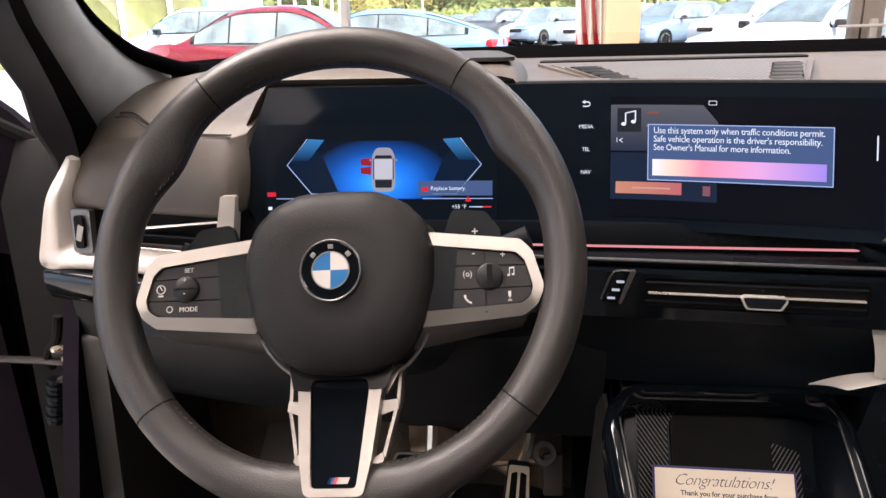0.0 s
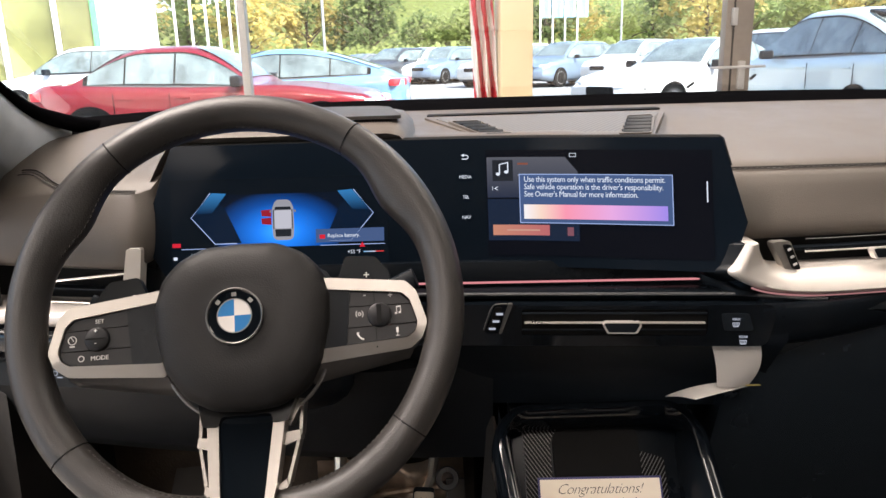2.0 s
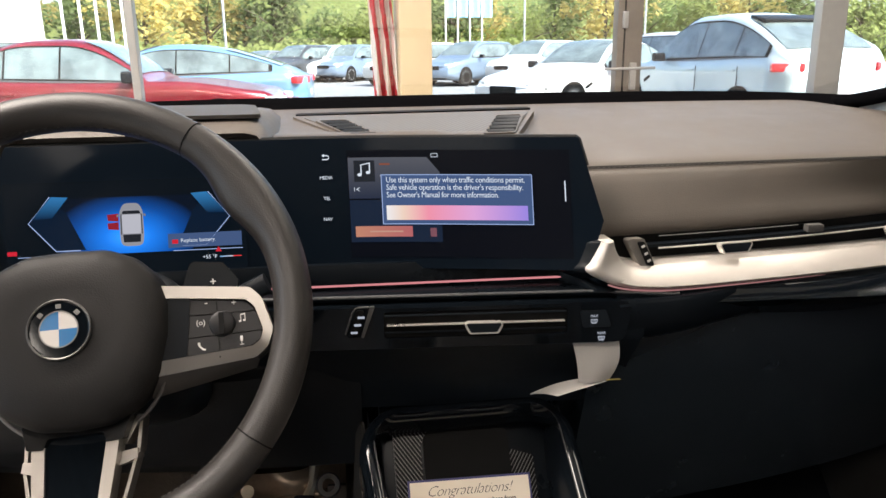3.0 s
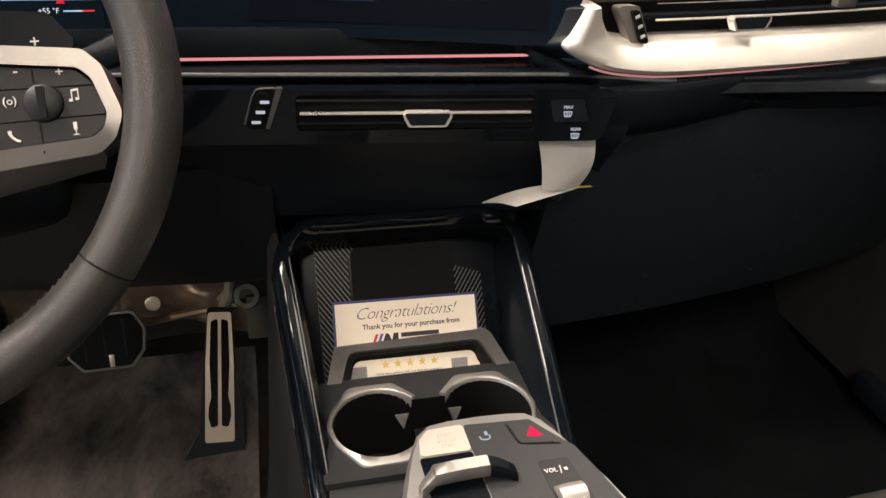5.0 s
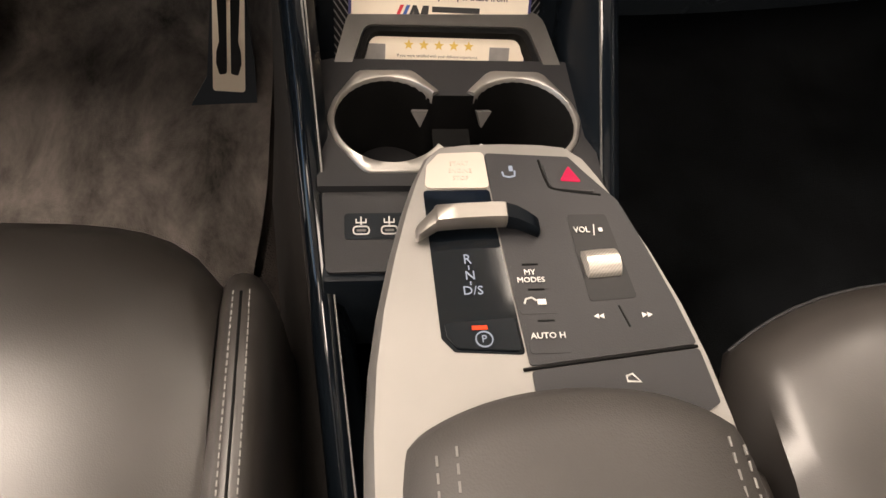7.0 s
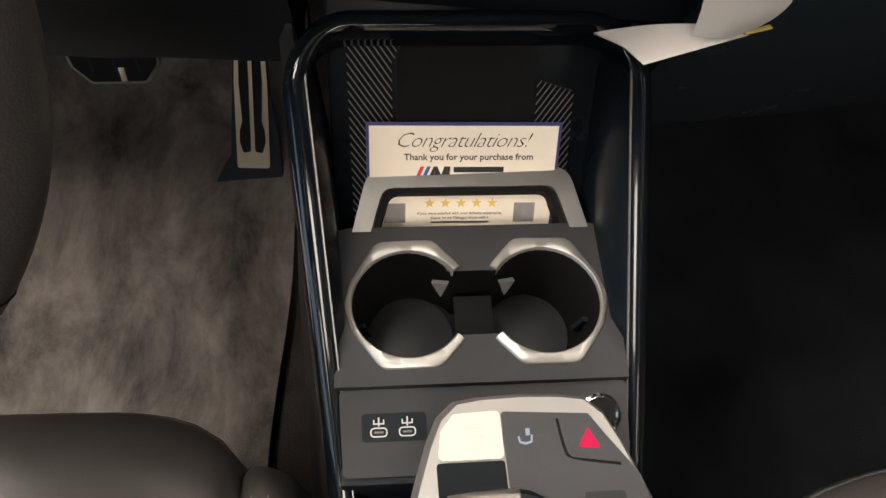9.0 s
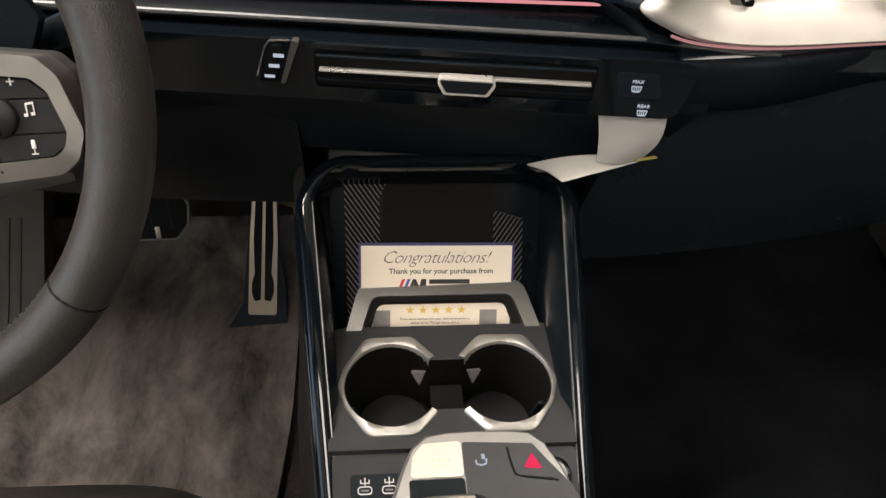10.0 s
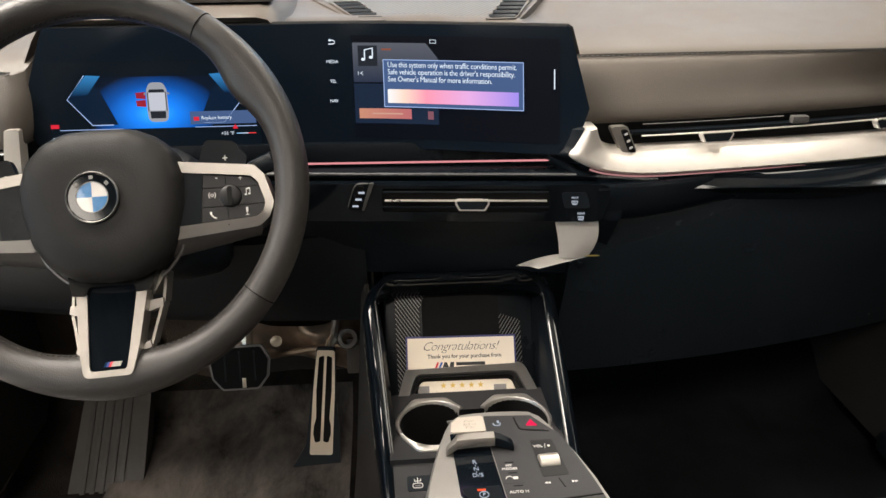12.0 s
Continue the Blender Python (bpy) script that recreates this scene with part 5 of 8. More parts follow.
# tray: a leaning back panel with slanted-line film and a rubber phone pad
tf = frame_of((0.0, 0.735, 0.7235), (1, 0, 0), (0, 0.580, 0.815))
part("tray_back", box((0.196, 0.190, 0.012), tf @ at(0, 0.01, -0.010), 0.003), M_INLAY, tunnel)
for k, pts in enumerate(([(-0.084, -0.085), (-0.053, -0.085), (-0.053, 0.052), (-0.040, 0.066), (-0.022, 0.079), (-0.084, 0.079)], [(0.049, -0.085), (0.078, -0.085), (0.078, 0.030), (0.049, 0.040)])):
    part("line_film", prism(fillet(pts, 0.002), -0.0042, 0.0, tf), M_TRAYLINE[k], tunnel, "dark tray lining with fine slanted lines")
part("phone_pad", prism(fillet([(-0.050, -0.085), (0.050, -0.085), (0.050, 0.058), (0.044, 0.068), (-0.044, 0.068), (-0.050, 0.058)], 0.006), -0.004, 0.0035, tf, 0.0015), M_RUBBER, tunnel, "black rubber phone pad")

M_CUPRING = surface("cup_ring_silver", (0.46, 0.44, 0.41), 0.42, metal=0.8, mottle=0.04, mottle_size=0.02)
# cup holder deck
DECK = 0.697
cx, cy = 0.002, 0.612


CUP_X, CUP_R = 0.047, 0.0396


def cup_outline():
    """Both cups as one outline that narrows between them."""
    half = [(0.0, 0.0236)] + [(CUP_X + CUP_R * math.cos(a), CUP_R * math.sin(a)) for a in (radians(lerp(143.6, -143.6, i / 30)) for i in range(31))] + [(0.0, -0.0236)]
    return [(cx + x, cy + y) for x, y in half + [(-x, y) for x, y in half[-2:0:-1]]]


cup = cup_outline()


def fan(bm_outer, inner_ring, z):
    """A flat deck between a rectangle and an inner outline of any shape."""
    n = len(inner_ring)
    outer = []
    for x, y in inner_ring:
        dx, dy = x - cx, y - cy
        k = min(0.098 / abs(dx) if abs(dx) > 1e-6 else 9e9, (0.060 if dy > 0 else 0.057) / abs(dy) if abs(dy) > 1e-6 else 9e9)
        outer.append((cx + dx * k, cy + dy * k))
    b = bmesh.new()
    a = [b.verts.new((x, y, z)) for x, y in inner_ring]
    o = [b.verts.new((x, y, z)) for x, y in outer]
    d = [b.verts.new((x, y, z - 0.02)) for x, y in outer]
    for i in range(n):
        j = (i + 1) % n
        b.faces.new((a[i], a[j], o[j], o[i]))
        b.faces.new((o[i], o[j], d[j], d[i]))
    return merge(bm_outer, b)


part("cup_deck", fan(None, cup, DECK), M_GREY, tunnel, "dark grey cup holder deck", smooth=30)
well = [[Vector((cx + (x - cx) * k, cy + (y - cy) * k2, z)) for x, y in cup] for k, k2, z in ((1.0, 1.0, DECK + 0.0005), (0.985, 0.97, DECK - 0.006), (0.94, 0.93, 0.655), (0.90, 0.88, 0.628), (0.88, 0.85, 0.624))]
bmw = loft(well, caps=False)
bmw.faces.new([v for v in bmw.verts if abs(v.co.z - 0.624) < 1e-6])
part("cup_well", bmw, M_RUBBER, tunnel, "deep black double cup holder", smooth=50)
for sgn in (-1, 1):
    part("cup_base", lathe([(0.0, 0.0), (0.032, 0.0), (0.034, 0.002), (0.032, 0.003), (0.0, 0.003)], 28, at(cx + sgn * 0.046, cy, 0.6245)), M_GREY, tunnel)
    edge_ = fillet([(-0.0365, 0.0275), (-0.018, 0.0482), (0.022, 0.0475), (0.0400, 0.0185), (0.0450, 0.001), (0.0390, -0.0195), (0.0195, -0.0465), (-0.0195, -0.0465), (-0.0365, -0.0275)], [0.001, 0.010, 0.010, 0.02, 0.02, 0.02, 0.010, 0.010, 0.001], 5)
    rr = []
    for i in range(61):
        a = radians(lerp(143.6, -143.6, i / 60))
        ux, uy = math.cos(a), math.sin(a)
        far_ = 0.0
        for (ax, ay), (bx, by) in zip(edge_, edge_[1:] + edge_[:1]):
            det = ux * (ay - by) - uy * (ax - bx)
            if abs(det) > 1e-12:
                r_, m_ = (ax * (ay - by) - ay * (ax - bx)) / det, (ux * ay - uy * ax) / det
                if r_ > 0 and -1e-6 <= m_ <= 1 + 1e-6:
                    far_ = max(far_, r_)
        far_ = max(far_, CUP_R + 0.002)
        spot = lambda r, z: Vector((cx + sgn * (CUP_X + r * ux), cy + r * uy, DECK + z))
        rr.append([spot(CUP_R - 0.0004, -0.008), spot(CUP_R - 0.0004, 0.0026), spot(CUP_R + 0.0005, 0.0034), spot(far_ - 0.0012, 0.0024), spot(far_, 0.0012), spot(far_, -0.004)])
    part("cup_ring", loft(rr), M_CUPRING, tunnel, "satin silver cup ring with an open side", smooth=50)
    part("cup_flap", prism([(sgn * 0.0, 0.0), (sgn * 0.012, -0.003), (sgn * 0.003, -0.014)][::sgn], 0, 0.004, frame_of((cx + sgn * 0.0175, cy + 0.022, 0.684), (1, 0.35 * sgn, 0), (0, 0.45, 1)), 0.001), M_FLAP, tunnel, "small grey cup spring flap")
    part("cup_spring", box((0.012, 0.004, 0.020), pose(cx + sgn * 0.082, cy - 0.006, 0.662, 0, sgn * 12, 0), 0.001), M_BLACK, tunnel)
part("cup_bridge", box((0.028, 0.042, 0.004), at(cx, cy - 0.005, 0.668), 0.001), M_RUBBER, tunnel)

# hoop in front of the cups
hf = frame_of((0.002, 0.6655, 0.694), (1, 0, 0), (0, 0.96, 0.28))
ho = fillet([(-0.088, -0.004), (0.088, -0.004), (0.074, 0.050), (-0.074, 0.050)], [0.002, 0.002, 0.016, 0.016])
hi2 = fillet([(-0.075, -0.004), (0.075, -0.004), (0.063, 0.036), (-0.063, 0.036)], [0.002, 0.002, 0.010, 0.010])
part("hoop", prism(ho, -0.008, 0.002, hf, 0.002, hole=hi2), M_HOOP, tunnel, "dark satin metal hoop over the tray foot")
part("hoop_liner", prism([(x * 0.99, y) for x, y in hi2], -0.016, -0.001, hf, hole=[(x * 0.93, y * 0.90 - 0.0005) for x, y in hi2]), M_RUBBER, tunnel)

# socket panel behind the cups
pf = frame_of((0.003, 0.530, 0.6845), (1, 0, 0), (0, 0.97, 0.25))
part("socket_panel", prism(fillet([(-0.094, -0.030), (0.094, -0.030), (0.096, 0.0255), (-0.096, 0.0255)], 0.004), -0.02, 0.0, pf, 0.0015), M_GREY, tunnel, "dark grey socket panel")
part("socket_plate", prism(rrect(0.042, 0.018, 0.003), 0.0, 0.0008, pf @ at(-0.0605, 0.0010, 0), 0.0003), M_BLACK, tunnel)
for dx in (-0.0705, -0.0520):
    s = part("usb_socket", prism(rrect(0.0112, 0.0062, 0.003), 0.0006, 0.0016, pf @ at(dx, -0.0020, 0), 0.0002, hole=rrect(0.0096, 0.0046, 0.0022)), M_LEGEND_DIM, tunnel, "small usb socket with white outline")
    part("socket_tongue", box((0.0060, 0.0014, 0.0006), pf @ at(dx, -0.0020, 0.001)), M_DKSILVER, s)
    part("socket_symbol", box((0.0009, 0.0058, 0.0004), pf @ at(dx, 0.0046, 0.001)), M_LEGEND_DIM, s)
    part("socket_symbol", prism(fillet([(-0.0036, 0.0014), (-0.0036, -0.0016), (0.0036, -0.0016), (0.0036, 0.0014), (0.0028, 0.0014), (0.0028, -0.0008), (-0.0028, -0.0008), (-0.0028, 0.0014)], 0.0002)[::-1], 0.0008, 0.0012, pf @ at(dx, 0.0046, 0)), M_LEGEND_DIM, s)
part("power_socket", lathe([(0.0135, 0.0), (0.0135, 0.003), (0.0115, 0.004), (0.0105, 0.002), (0.0, 0.002)], 28, pf @ at(0.076, 0.004, 0)), M_CHROME, tunnel, "round power socket with a chrome ring")
part("bin_floor", box((0.190, 0.30, 0.01), at(0, 0.36, 0.56), 0.002), M_CARPET, tunnel, "dark open bin below the deck")
part("bin_front", box((0.190, 0.012, 0.10), at(0.002, 0.503, 0.622), 0.002), M_BLACK, tunnel)
part("tunnel_core", box((0.20, 0.62, 0.18), at(0, 0.50, 0.475), 0.01), M_CARPET, tunnel)
part("tray_foot", box((0.18, 0.06, 0.02), at(0, 0.69, 0.645), 0.003), M_BLACK, tunnel)

# ---- floating deck with gear switch ----
def deck_lean(p):
    """The deck rises a little towards its front."""
    return Vector((p.x, p.y + 0.15 * max(0.0, p.y - 0.437), p.z + 0.008 - 0.07 * (p.y - 0.437)))


deck = thing("gear_deck", at(0.004, 0.42, 0.70), "floating console deck with silver rim, gear switch and control buttons", "gear console")
WARP[deck.name] = deck_lean


def deck_half(y):
    """Half the deck's width: narrow at the front, wider towards the armrest."""
    return 0.0815 - 0.0305 * max(0.0, min(1.2, (y - 0.34) / 0.155)) ** 2.1


DZ = 0.777
outline = [(deck_half(y), y) for y in (0.20, 0.28, 0.34, 0.36, 0.39, 0.42, 0.45, 0.475, 0.493)] + [(0.0455, 0.5055), (0.036, 0.5130), (0.022, 0.5148), (0.0, 0.5155)]
outline = outline + [(-x, y) for x, y in outline[-2::-1]]
dcx = 0.010


def scaled(k, z, fwd=0.0):
    return [Vector((dcx + x * k[0] + (0.004 * smooth(0.0, 0.05, x) * smooth(0.515, 0.42, y)), 0.36 + (y - 0.36) * k[1] + fwd, z)) for x, y in outline]


bm = loft([scaled((0.80, 0.90), 0.690), scaled((0.93, 0.96), 0.712), scaled((1.0, 0.99), 0.740), scaled((1.0, 1.0), 0.764), scaled((0.975, 0.985), DZ - 0.003), scaled((0.95, 0.972), DZ)])
part("deck_frame", bm, M_DECK, deck, "satin silver deck frame", smooth=45)


def plate(pts, z0, z1, mt, name, label="", bevel=0.0006, parent=None, r=0.002):
    return part(name, prism(fillet([(dcx + x, y) for x, y in pts], r, 3), z0, z1, bevel=bevel), mt, parent or deck, label)


right_edge = [(deck_half(y) * 0.962, y) for y in (0.392, 0.42, 0.45, 0.475)]
plate([(-0.0060, 0.3865), (0.0752, 0.3946)] + [(x, y) for x, y in right_edge[1:]] + [(0.0425, 0.4920), (0.0350, 0.5020), (-0.0115, 0.5045), (-0.0105, 0.4590)], DZ - 0.002, DZ + 0.0012, M_GREY, "control_plate", "soft dark grey control plate")
plate([(-0.0055, 0.3745), (-0.0058, 0.3840), (0.0755, 0.3922), (0.0775, 0.3650), (0.060, 0.355), (-0.0055, 0.360)], DZ - 0.002, DZ + 0.0014, M_GREY, "bin_lid_button", "grey lid release strip")
plate([(-0.0462, 0.4830), (-0.0118, 0.4830), (-0.0122, 0.5050), (-0.0370, 0.5040), (-0.0440, 0.4965)], DZ - 0.001, DZ + 0.0016, surface("cream_gloss_button", (0.54, 0.49, 0.425), 0.3, metal=0.4), "start_button", "pale start button with faint writing", r=0.003)
for k, w in enumerate(("START", "ENGINE", "STOP")):
    part("start_word", lettering(w, 0.0036, at(dcx - 0.0265, 0.4975 - 0.0044 * k, DZ + 0.0018), thick=0.0002), surface("faint_print", (0.50, 0.455, 0.395), 0.35, metal=0.4), deck)
plate([(-0.0450, 0.402), (-0.0395, 0.3950), (-0.0072, 0.3925), (-0.0113, 0.4590), (-0.0118, 0.4824), (-0.0470, 0.4822)], DZ - 0.003, DZ + 0.0006, M_PIANO, "gear_gate", "black gloss gear gate")
plate([(-0.0432, 0.4095), (-0.0425, 0.4025), (-0.0380, 0.3965), (-0.0090, 0.3942), (-0.0098, 0.4115)], DZ + 0.0005, DZ + 0.0016, M_INLAY, "park_button", "black gloss parking brake button")
part("park_light", box((0.0072, 0.0020, 0.0006), at(dcx - 0.0270, 0.4065, DZ + 0.0019)), glow("park_red", (1.0, 0.10, 0.03), 1.2), deck, "small red parking light")
part("park_sign", merge(lathe([(0.0042, 0.0), (0.0042, 0.0006), (0.0036, 0.0006), (0.0036, 0)], 20, at(dcx - 0.0255, 0.4005, DZ + 0.0016)), lettering("P", 0.0052, at(dcx - 0.0255, 0.4005, DZ + 0.0019))), M_LEGEND, deck)
for txt, dx, y in (("R", -0.0285, 0.4440), ("N", -0.0280, 0.4355), ("D/S", -0.0275, 0.4270)):
    part("gear_letter", lettering(txt, 0.0068, at(dcx + dx, y, DZ + 0.0008)), M_LEGEND, deck)
for y in (0.4398, 0.4313):
    part("gear_tick", box((0.0006, 0.0022, 0.0004), at(dcx - 0.0282, y, DZ + 0.0008)), M_LEGEND, deck)
bar = ((-0.0050, 0.001), (-0.0056, 0.006), (-0.0040, 0.0098), (0.0030, 0.0108), (0.0056, 0.007), (0.0052, 0.001))
lever = part("gear_lever", loft([[Vector((dcx + x, 0.4620 + dy * k + sag, DZ + dz * k + 0.0045 - drop)) for dy, dz in bar] for x, k, sag, drop in ((-0.0435, 0.96, -0.001, 0.0005), (-0.0425, 1.0, -0.0005, 0.0), (-0.030, 1.0, 0.0005, 0.0), (-0.015, 1.0, 0.001, 0.0), (-0.0082, 1.0, 0.001, 0.0), (-0.0075, 0.94, 0.001, 0.0004))]), M_SILVER, deck, "silver gear lever bar", smooth=50)
part("lever_end", loft([[Vector((dcx + x, 0.4620 + dy * k + s_, DZ + dz * k + 0.004 - drop)) for dy, dz in bar] for x, k, s_, drop in ((-0.0076, 0.99, 0.001, 0.0), (-0.002, 0.94, 0.0005, 0.0010), (0.004, 0.86, -0.0015, 0.0022), (0.0085, 0.78, -0.0035, 0.0032), (0.0095, 0.60, -0.0040, 0.0034))]), M_INLAY, lever, "black lever end", smooth=50)
part("lever_foot", loft([[Vector((dcx + x, 0.4620 + dy * k + s_, DZ + dz * k + 0.0035 - drop)) for dy, dz in bar] for x, k, s_, drop in ((-0.0434, 0.94, -0.001, 0.0), (-0.0470, 0.82, -0.0030, 0.001), (-0.0520, 0.66, -0.0060, 0.002), (-0.0532, 0.45, -0.0065, 0.002))]), M_SILVER, lever, smooth=50)
# buttons on the plate
for name, cxx, cyy, w, h in (("mode_button", 0.0022, 0.4335, 0.0195, 0.0150), ("camera_button", 0.0030, 0.4200, 0.0195, 0.0140), ("hold_button", 0.0050, 0.4010, 0.0200, 0.0175)):
    plate([(cxx - w / 2, cyy - h / 2), (cxx + w / 2, cyy - h / 2), (cxx + w / 2, cyy + h / 2), (cxx - w / 2, cyy + h / 2)], DZ + 0.0008, DZ + 0.0015, M_GREY, name)
    part("button_notch", box((0.008, 0.0007, 0.0004), at(dcx + cxx, cyy + h / 2 - 0.0006, DZ + 0.0018)), M_RUBBER, deck)
for txt, x, y, s in (("MY", 0.0012, 0.4360, 0.0042), ("MODES", 0.0012, 0.4316, 0.0042), ("AUTO H", 0.0045, 0.4010, 0.0044), ("VOL", 0.0325, 0.4580, 0.0044)):
    part("deck_word", lettering(txt, s, at(dcx + x, y, DZ + 0.0021)), M_LEGEND_DIM, deck)
part("camera_symbol", merge(box((0.0042, 0.0030, 0.0005), at(dcx + 0.0045, 0.4192, DZ + 0.0020)), tube([(dcx - 0.004, 0.4185, DZ + 0.002), (dcx - 0.003, 0.4210, DZ + 0.002), (dcx, 0.4218, DZ + 0.002), (dcx + 0.002, 0.4200, DZ + 0.002)], 0.0005, 4)), M_LEGEND_DIM, deck)
part("heat_symbol", merge(tube([(dcx - 0.0035, 0.4925, DZ + 0.0016), (dcx - 0.003, 0.4900, DZ + 0.0016), (dcx, 0.4892, DZ + 0.0016), (dcx + 0.003, 0.4900, DZ + 0.0016), (dcx + 0.0035, 0.4930, DZ + 0.0016)], 0.0006, 4), box((0.0022, 0.0032, 0.0005), at(dcx + 0.0015, 0.4945, DZ + 0.0016))), M_LEGEND, deck)
plate([(0.0215, 0.4825), (0.0455, 0.4795), (0.0435, 0.4860), (0.0355, 0.4970), (0.0190, 0.4990)], DZ + 0.0008, DZ + 0.0020, M_GREY, "hazard_button", "grey corner hazard button", r=0.0035)
part("hazard_sign", prism(fillet([(dcx + 0.0270, 0.4865), (dcx + 0.0388, 0.4855), (dcx + 0.0333, 0.4955)], 0.0008, 2), DZ + 0.0020, DZ + 0.0026), glow("hazard_red", (1.0, 0.02, 0.10), 0.9), deck, "glowing red warning triangle")
part("hazard_gap", tube([Vector((dcx + p.x, p.y, DZ + 0.0010)) for p in spline([Vector((0.0178, 0.5000, 0)), Vector((0.0198, 0.4865, 0)), Vector((0.0240, 0.4820, 0)), Vector((0.0480, 0.4785, 0))], 5)], 0.0008, 5), M_RUBBER, deck)
plate([(0.0285, 0.4190), (0.0525, 0.4205), (0.0475, 0.4670), (0.0265, 0.4670)], DZ + 0.0009, DZ + 0.0015, M_BUTTON, "roller_slot", "dished volume slot")
part("volume_roller", lathe([(0.0, -0.0092), (0.0055, -0.0092), (0.0075, -0.0085), (0.0078, 0.0), (0.0075, 0.0085), (0.0055, 0.0092), (0.0, 0.0092)], 24, at(dcx + 0.0385, 0.4400, DZ - 0.0005) @ pose(0, 0, 0, 0, 90, 4)), M_KNURL, deck, "knurled silver volume roller")
part("mute_symbol", merge(box((0.0020, 0.0020, 0.0004), at(dcx + 0.0425, 0.4580, DZ + 0.0021)), box((0.0005, 0.0060, 0.0004), at(dcx + 0.0390, 0.4580, DZ + 0.0021) @ pose(0, 0, 0, 0, 0, -10))), M_LEGEND_DIM, deck)
for x0, s in ((0.0335, -1), (0.0525, 1)):
    for k in range(2):
        part("skip_symbol", prism([(dcx + x0 + s * (0.0026 * k), 0.4095), (dcx + x0 + s * (0.0026 * k + 0.0024), 0.4108), (dcx + x0 + s * (0.0026 * k), 0.4121)][::s], DZ + 0.0013, DZ + 0.0017), M_LEGEND_DIM, deck)
part("skip_groove", box((0.0008, 0.012, 0.0006), at(dcx + 0.0435, 0.4105, DZ + 0.0013) @ pose(0, 0, 0, 0, 0, 14)), M_RUBBER, deck)
part("lid_sign", tube([(dcx + 0.0370, 0.3770, DZ + 0.0016), (dcx + 0.0430, 0.3765, DZ + 0.0016), (dcx + 0.0400, 0.3805, DZ + 0.0016), (dcx + 0.0370, 0.3795, DZ + 0.0016)], 0.0006, 4, ring=True), M_LEGEND_DIM, deck)
part("gap_line", tube([(dcx - 0.0095, 0.3848, DZ + 0.0008), (dcx + 0.0752, 0.3934, DZ + 0.0008)], 0.0009, 5), M_RUBBER, deck)

# armrest pad
M_ARM = surface("armrest_leather", (0.042, 0.039, 0.036), 0.55, spec=0.5, grain=0.25, grain_size=0.0010, mottle=0.10, mottle_size=0.05, rough_var=0.04)
arm = thing("armrest", at(0.018, 0.20, 0.790), "black leather armrest with grey stitching on the console", "armrest")
prof = []
for y, k, h in ((0.3725, 0.80, 0.001), (0.3715, 0.90, 0.006), (0.3660, 0.965, 0.0125), (0.350, 1.0, 0.0185), (0.31, 1.03, 0.0215), (0.25, 1.06, 0.023), (0.10, 1.08, 0.023), (-0.05, 1.08, 0.022)):
    ring = []
    for j in range(25):
        s = -1 + 2 * j / 24
        curve = (1 - abs(s) ** 3.2)
        ring.append(Vector((0.019 + s * 0.078 * k, y - 0.016 * (abs(s) ** 2.2) * (1 if y > 0.3 else 0.3), 0.788 + (0.006 + h) * curve ** 0.6)))
    ring += [Vector((0.019 + 0.078 * k, y - 0.016, 0.760)), Vector((0.019 - 0.078 * k, y - 0.016, 0.760))]
    prof.append(ring)
part("pad", loft(prof), M_ARM, arm, "soft leather pad", smooth=60)
for s0 in (-0.80, -0.70, 0.76, 0.86):
    bm = None
    line = []
    for i in range(44):
        y = lerp(0.352, 0.06, i / 43)
        k = lerp(1.0, 1.06, smooth(0.35, 0.25, y))
        h = lerp(0.0185, 0.023, smooth(0.35, 0.25, y))
        z = 0.788 + (0.006 + h) * (1 - abs(s0) ** 3.2) ** 0.6
        yy = y - 0.016 * abs(s0) ** 2.2 * (1 if y > 0.3 else lerp(0.3, 1, smooth(0.25, 0.3, y)))
        bm = box((0.0010, 0.0042, 0.0010), at(0.019 + s0 * 0.078 * k, yy, z + 0.0006), bm=bm)
    part("stitches", bm, M_STITCH, arm, "grey stitching", smooth=0)

# ---- greeting card in the tray and the hanging paper tag ----
card = thing("greeting_card", frame_of((-0.0025, 0.7055, 0.7025), (1, 0.0, -0.023), (0, 0.580, 0.815)), "cream congratulations card with navy border standing in the tray", "card")
part("sheet", box((0.141, 0.100, 0.0008), at(0, -0.004, 0)), M_NAVY, card, "navy border", local=True)
part("face", box((0.1365, 0.0965, 0.0004), at(0, -0.0047, 0.0007)), M_CARD, card, local=True)
part("script_word", lettering("Congratulations!", 0.0163, at(-0.002, 0.0325, 0.0011), slant=0.45, spacing=0.90, thick=0.0001, offset=-0.0003), M_INK, card, local=True)
part("thanks_line", lettering("Thank you for your purchase from", 0.0069, at(0.004, 0.0200, 0.0011), thick=0.0001, spacing=0.98, offset=0.0001), M_INK, card, local=True)
for k, (mt, w) in enumerate(((M_INKRED, 0.0028), (M_INKBLUE, 0.0028), (M_INK, 0.0028))):
    part("logo_stripe", prism([(-0.0360 + 0.0048 * k, 0.0015), (-0.0332 + 0.0048 * k, 0.0015), (-0.0285 + 0.0048 * k, 0.0128), (-0.0313 + 0.0048 * k, 0.0128)], 0.0009, 0.0011), mt, card, local=True)
part("logo_block", prism([(-0.0232, 0.0015), (-0.0100, 0.0015), (-0.0095, 0.0128), (-0.0140, 0.0128), (-0.0160, 0.0060), (-0.0190, 0.0128)], 0.0009, 0.0011), M_INK, card, local=True)
part("dealer_bar", box((0.037, 0.0042, 0.0002), at(0.0115, 0.0103, 0.0010)), M_INK, card, "bold dark name bar", local=True)
part("dealer_bar", box((0.037, 0.0034, 0.0002), at(0.0115, 0.0042, 0.0010)), M_INK, card, local=True)
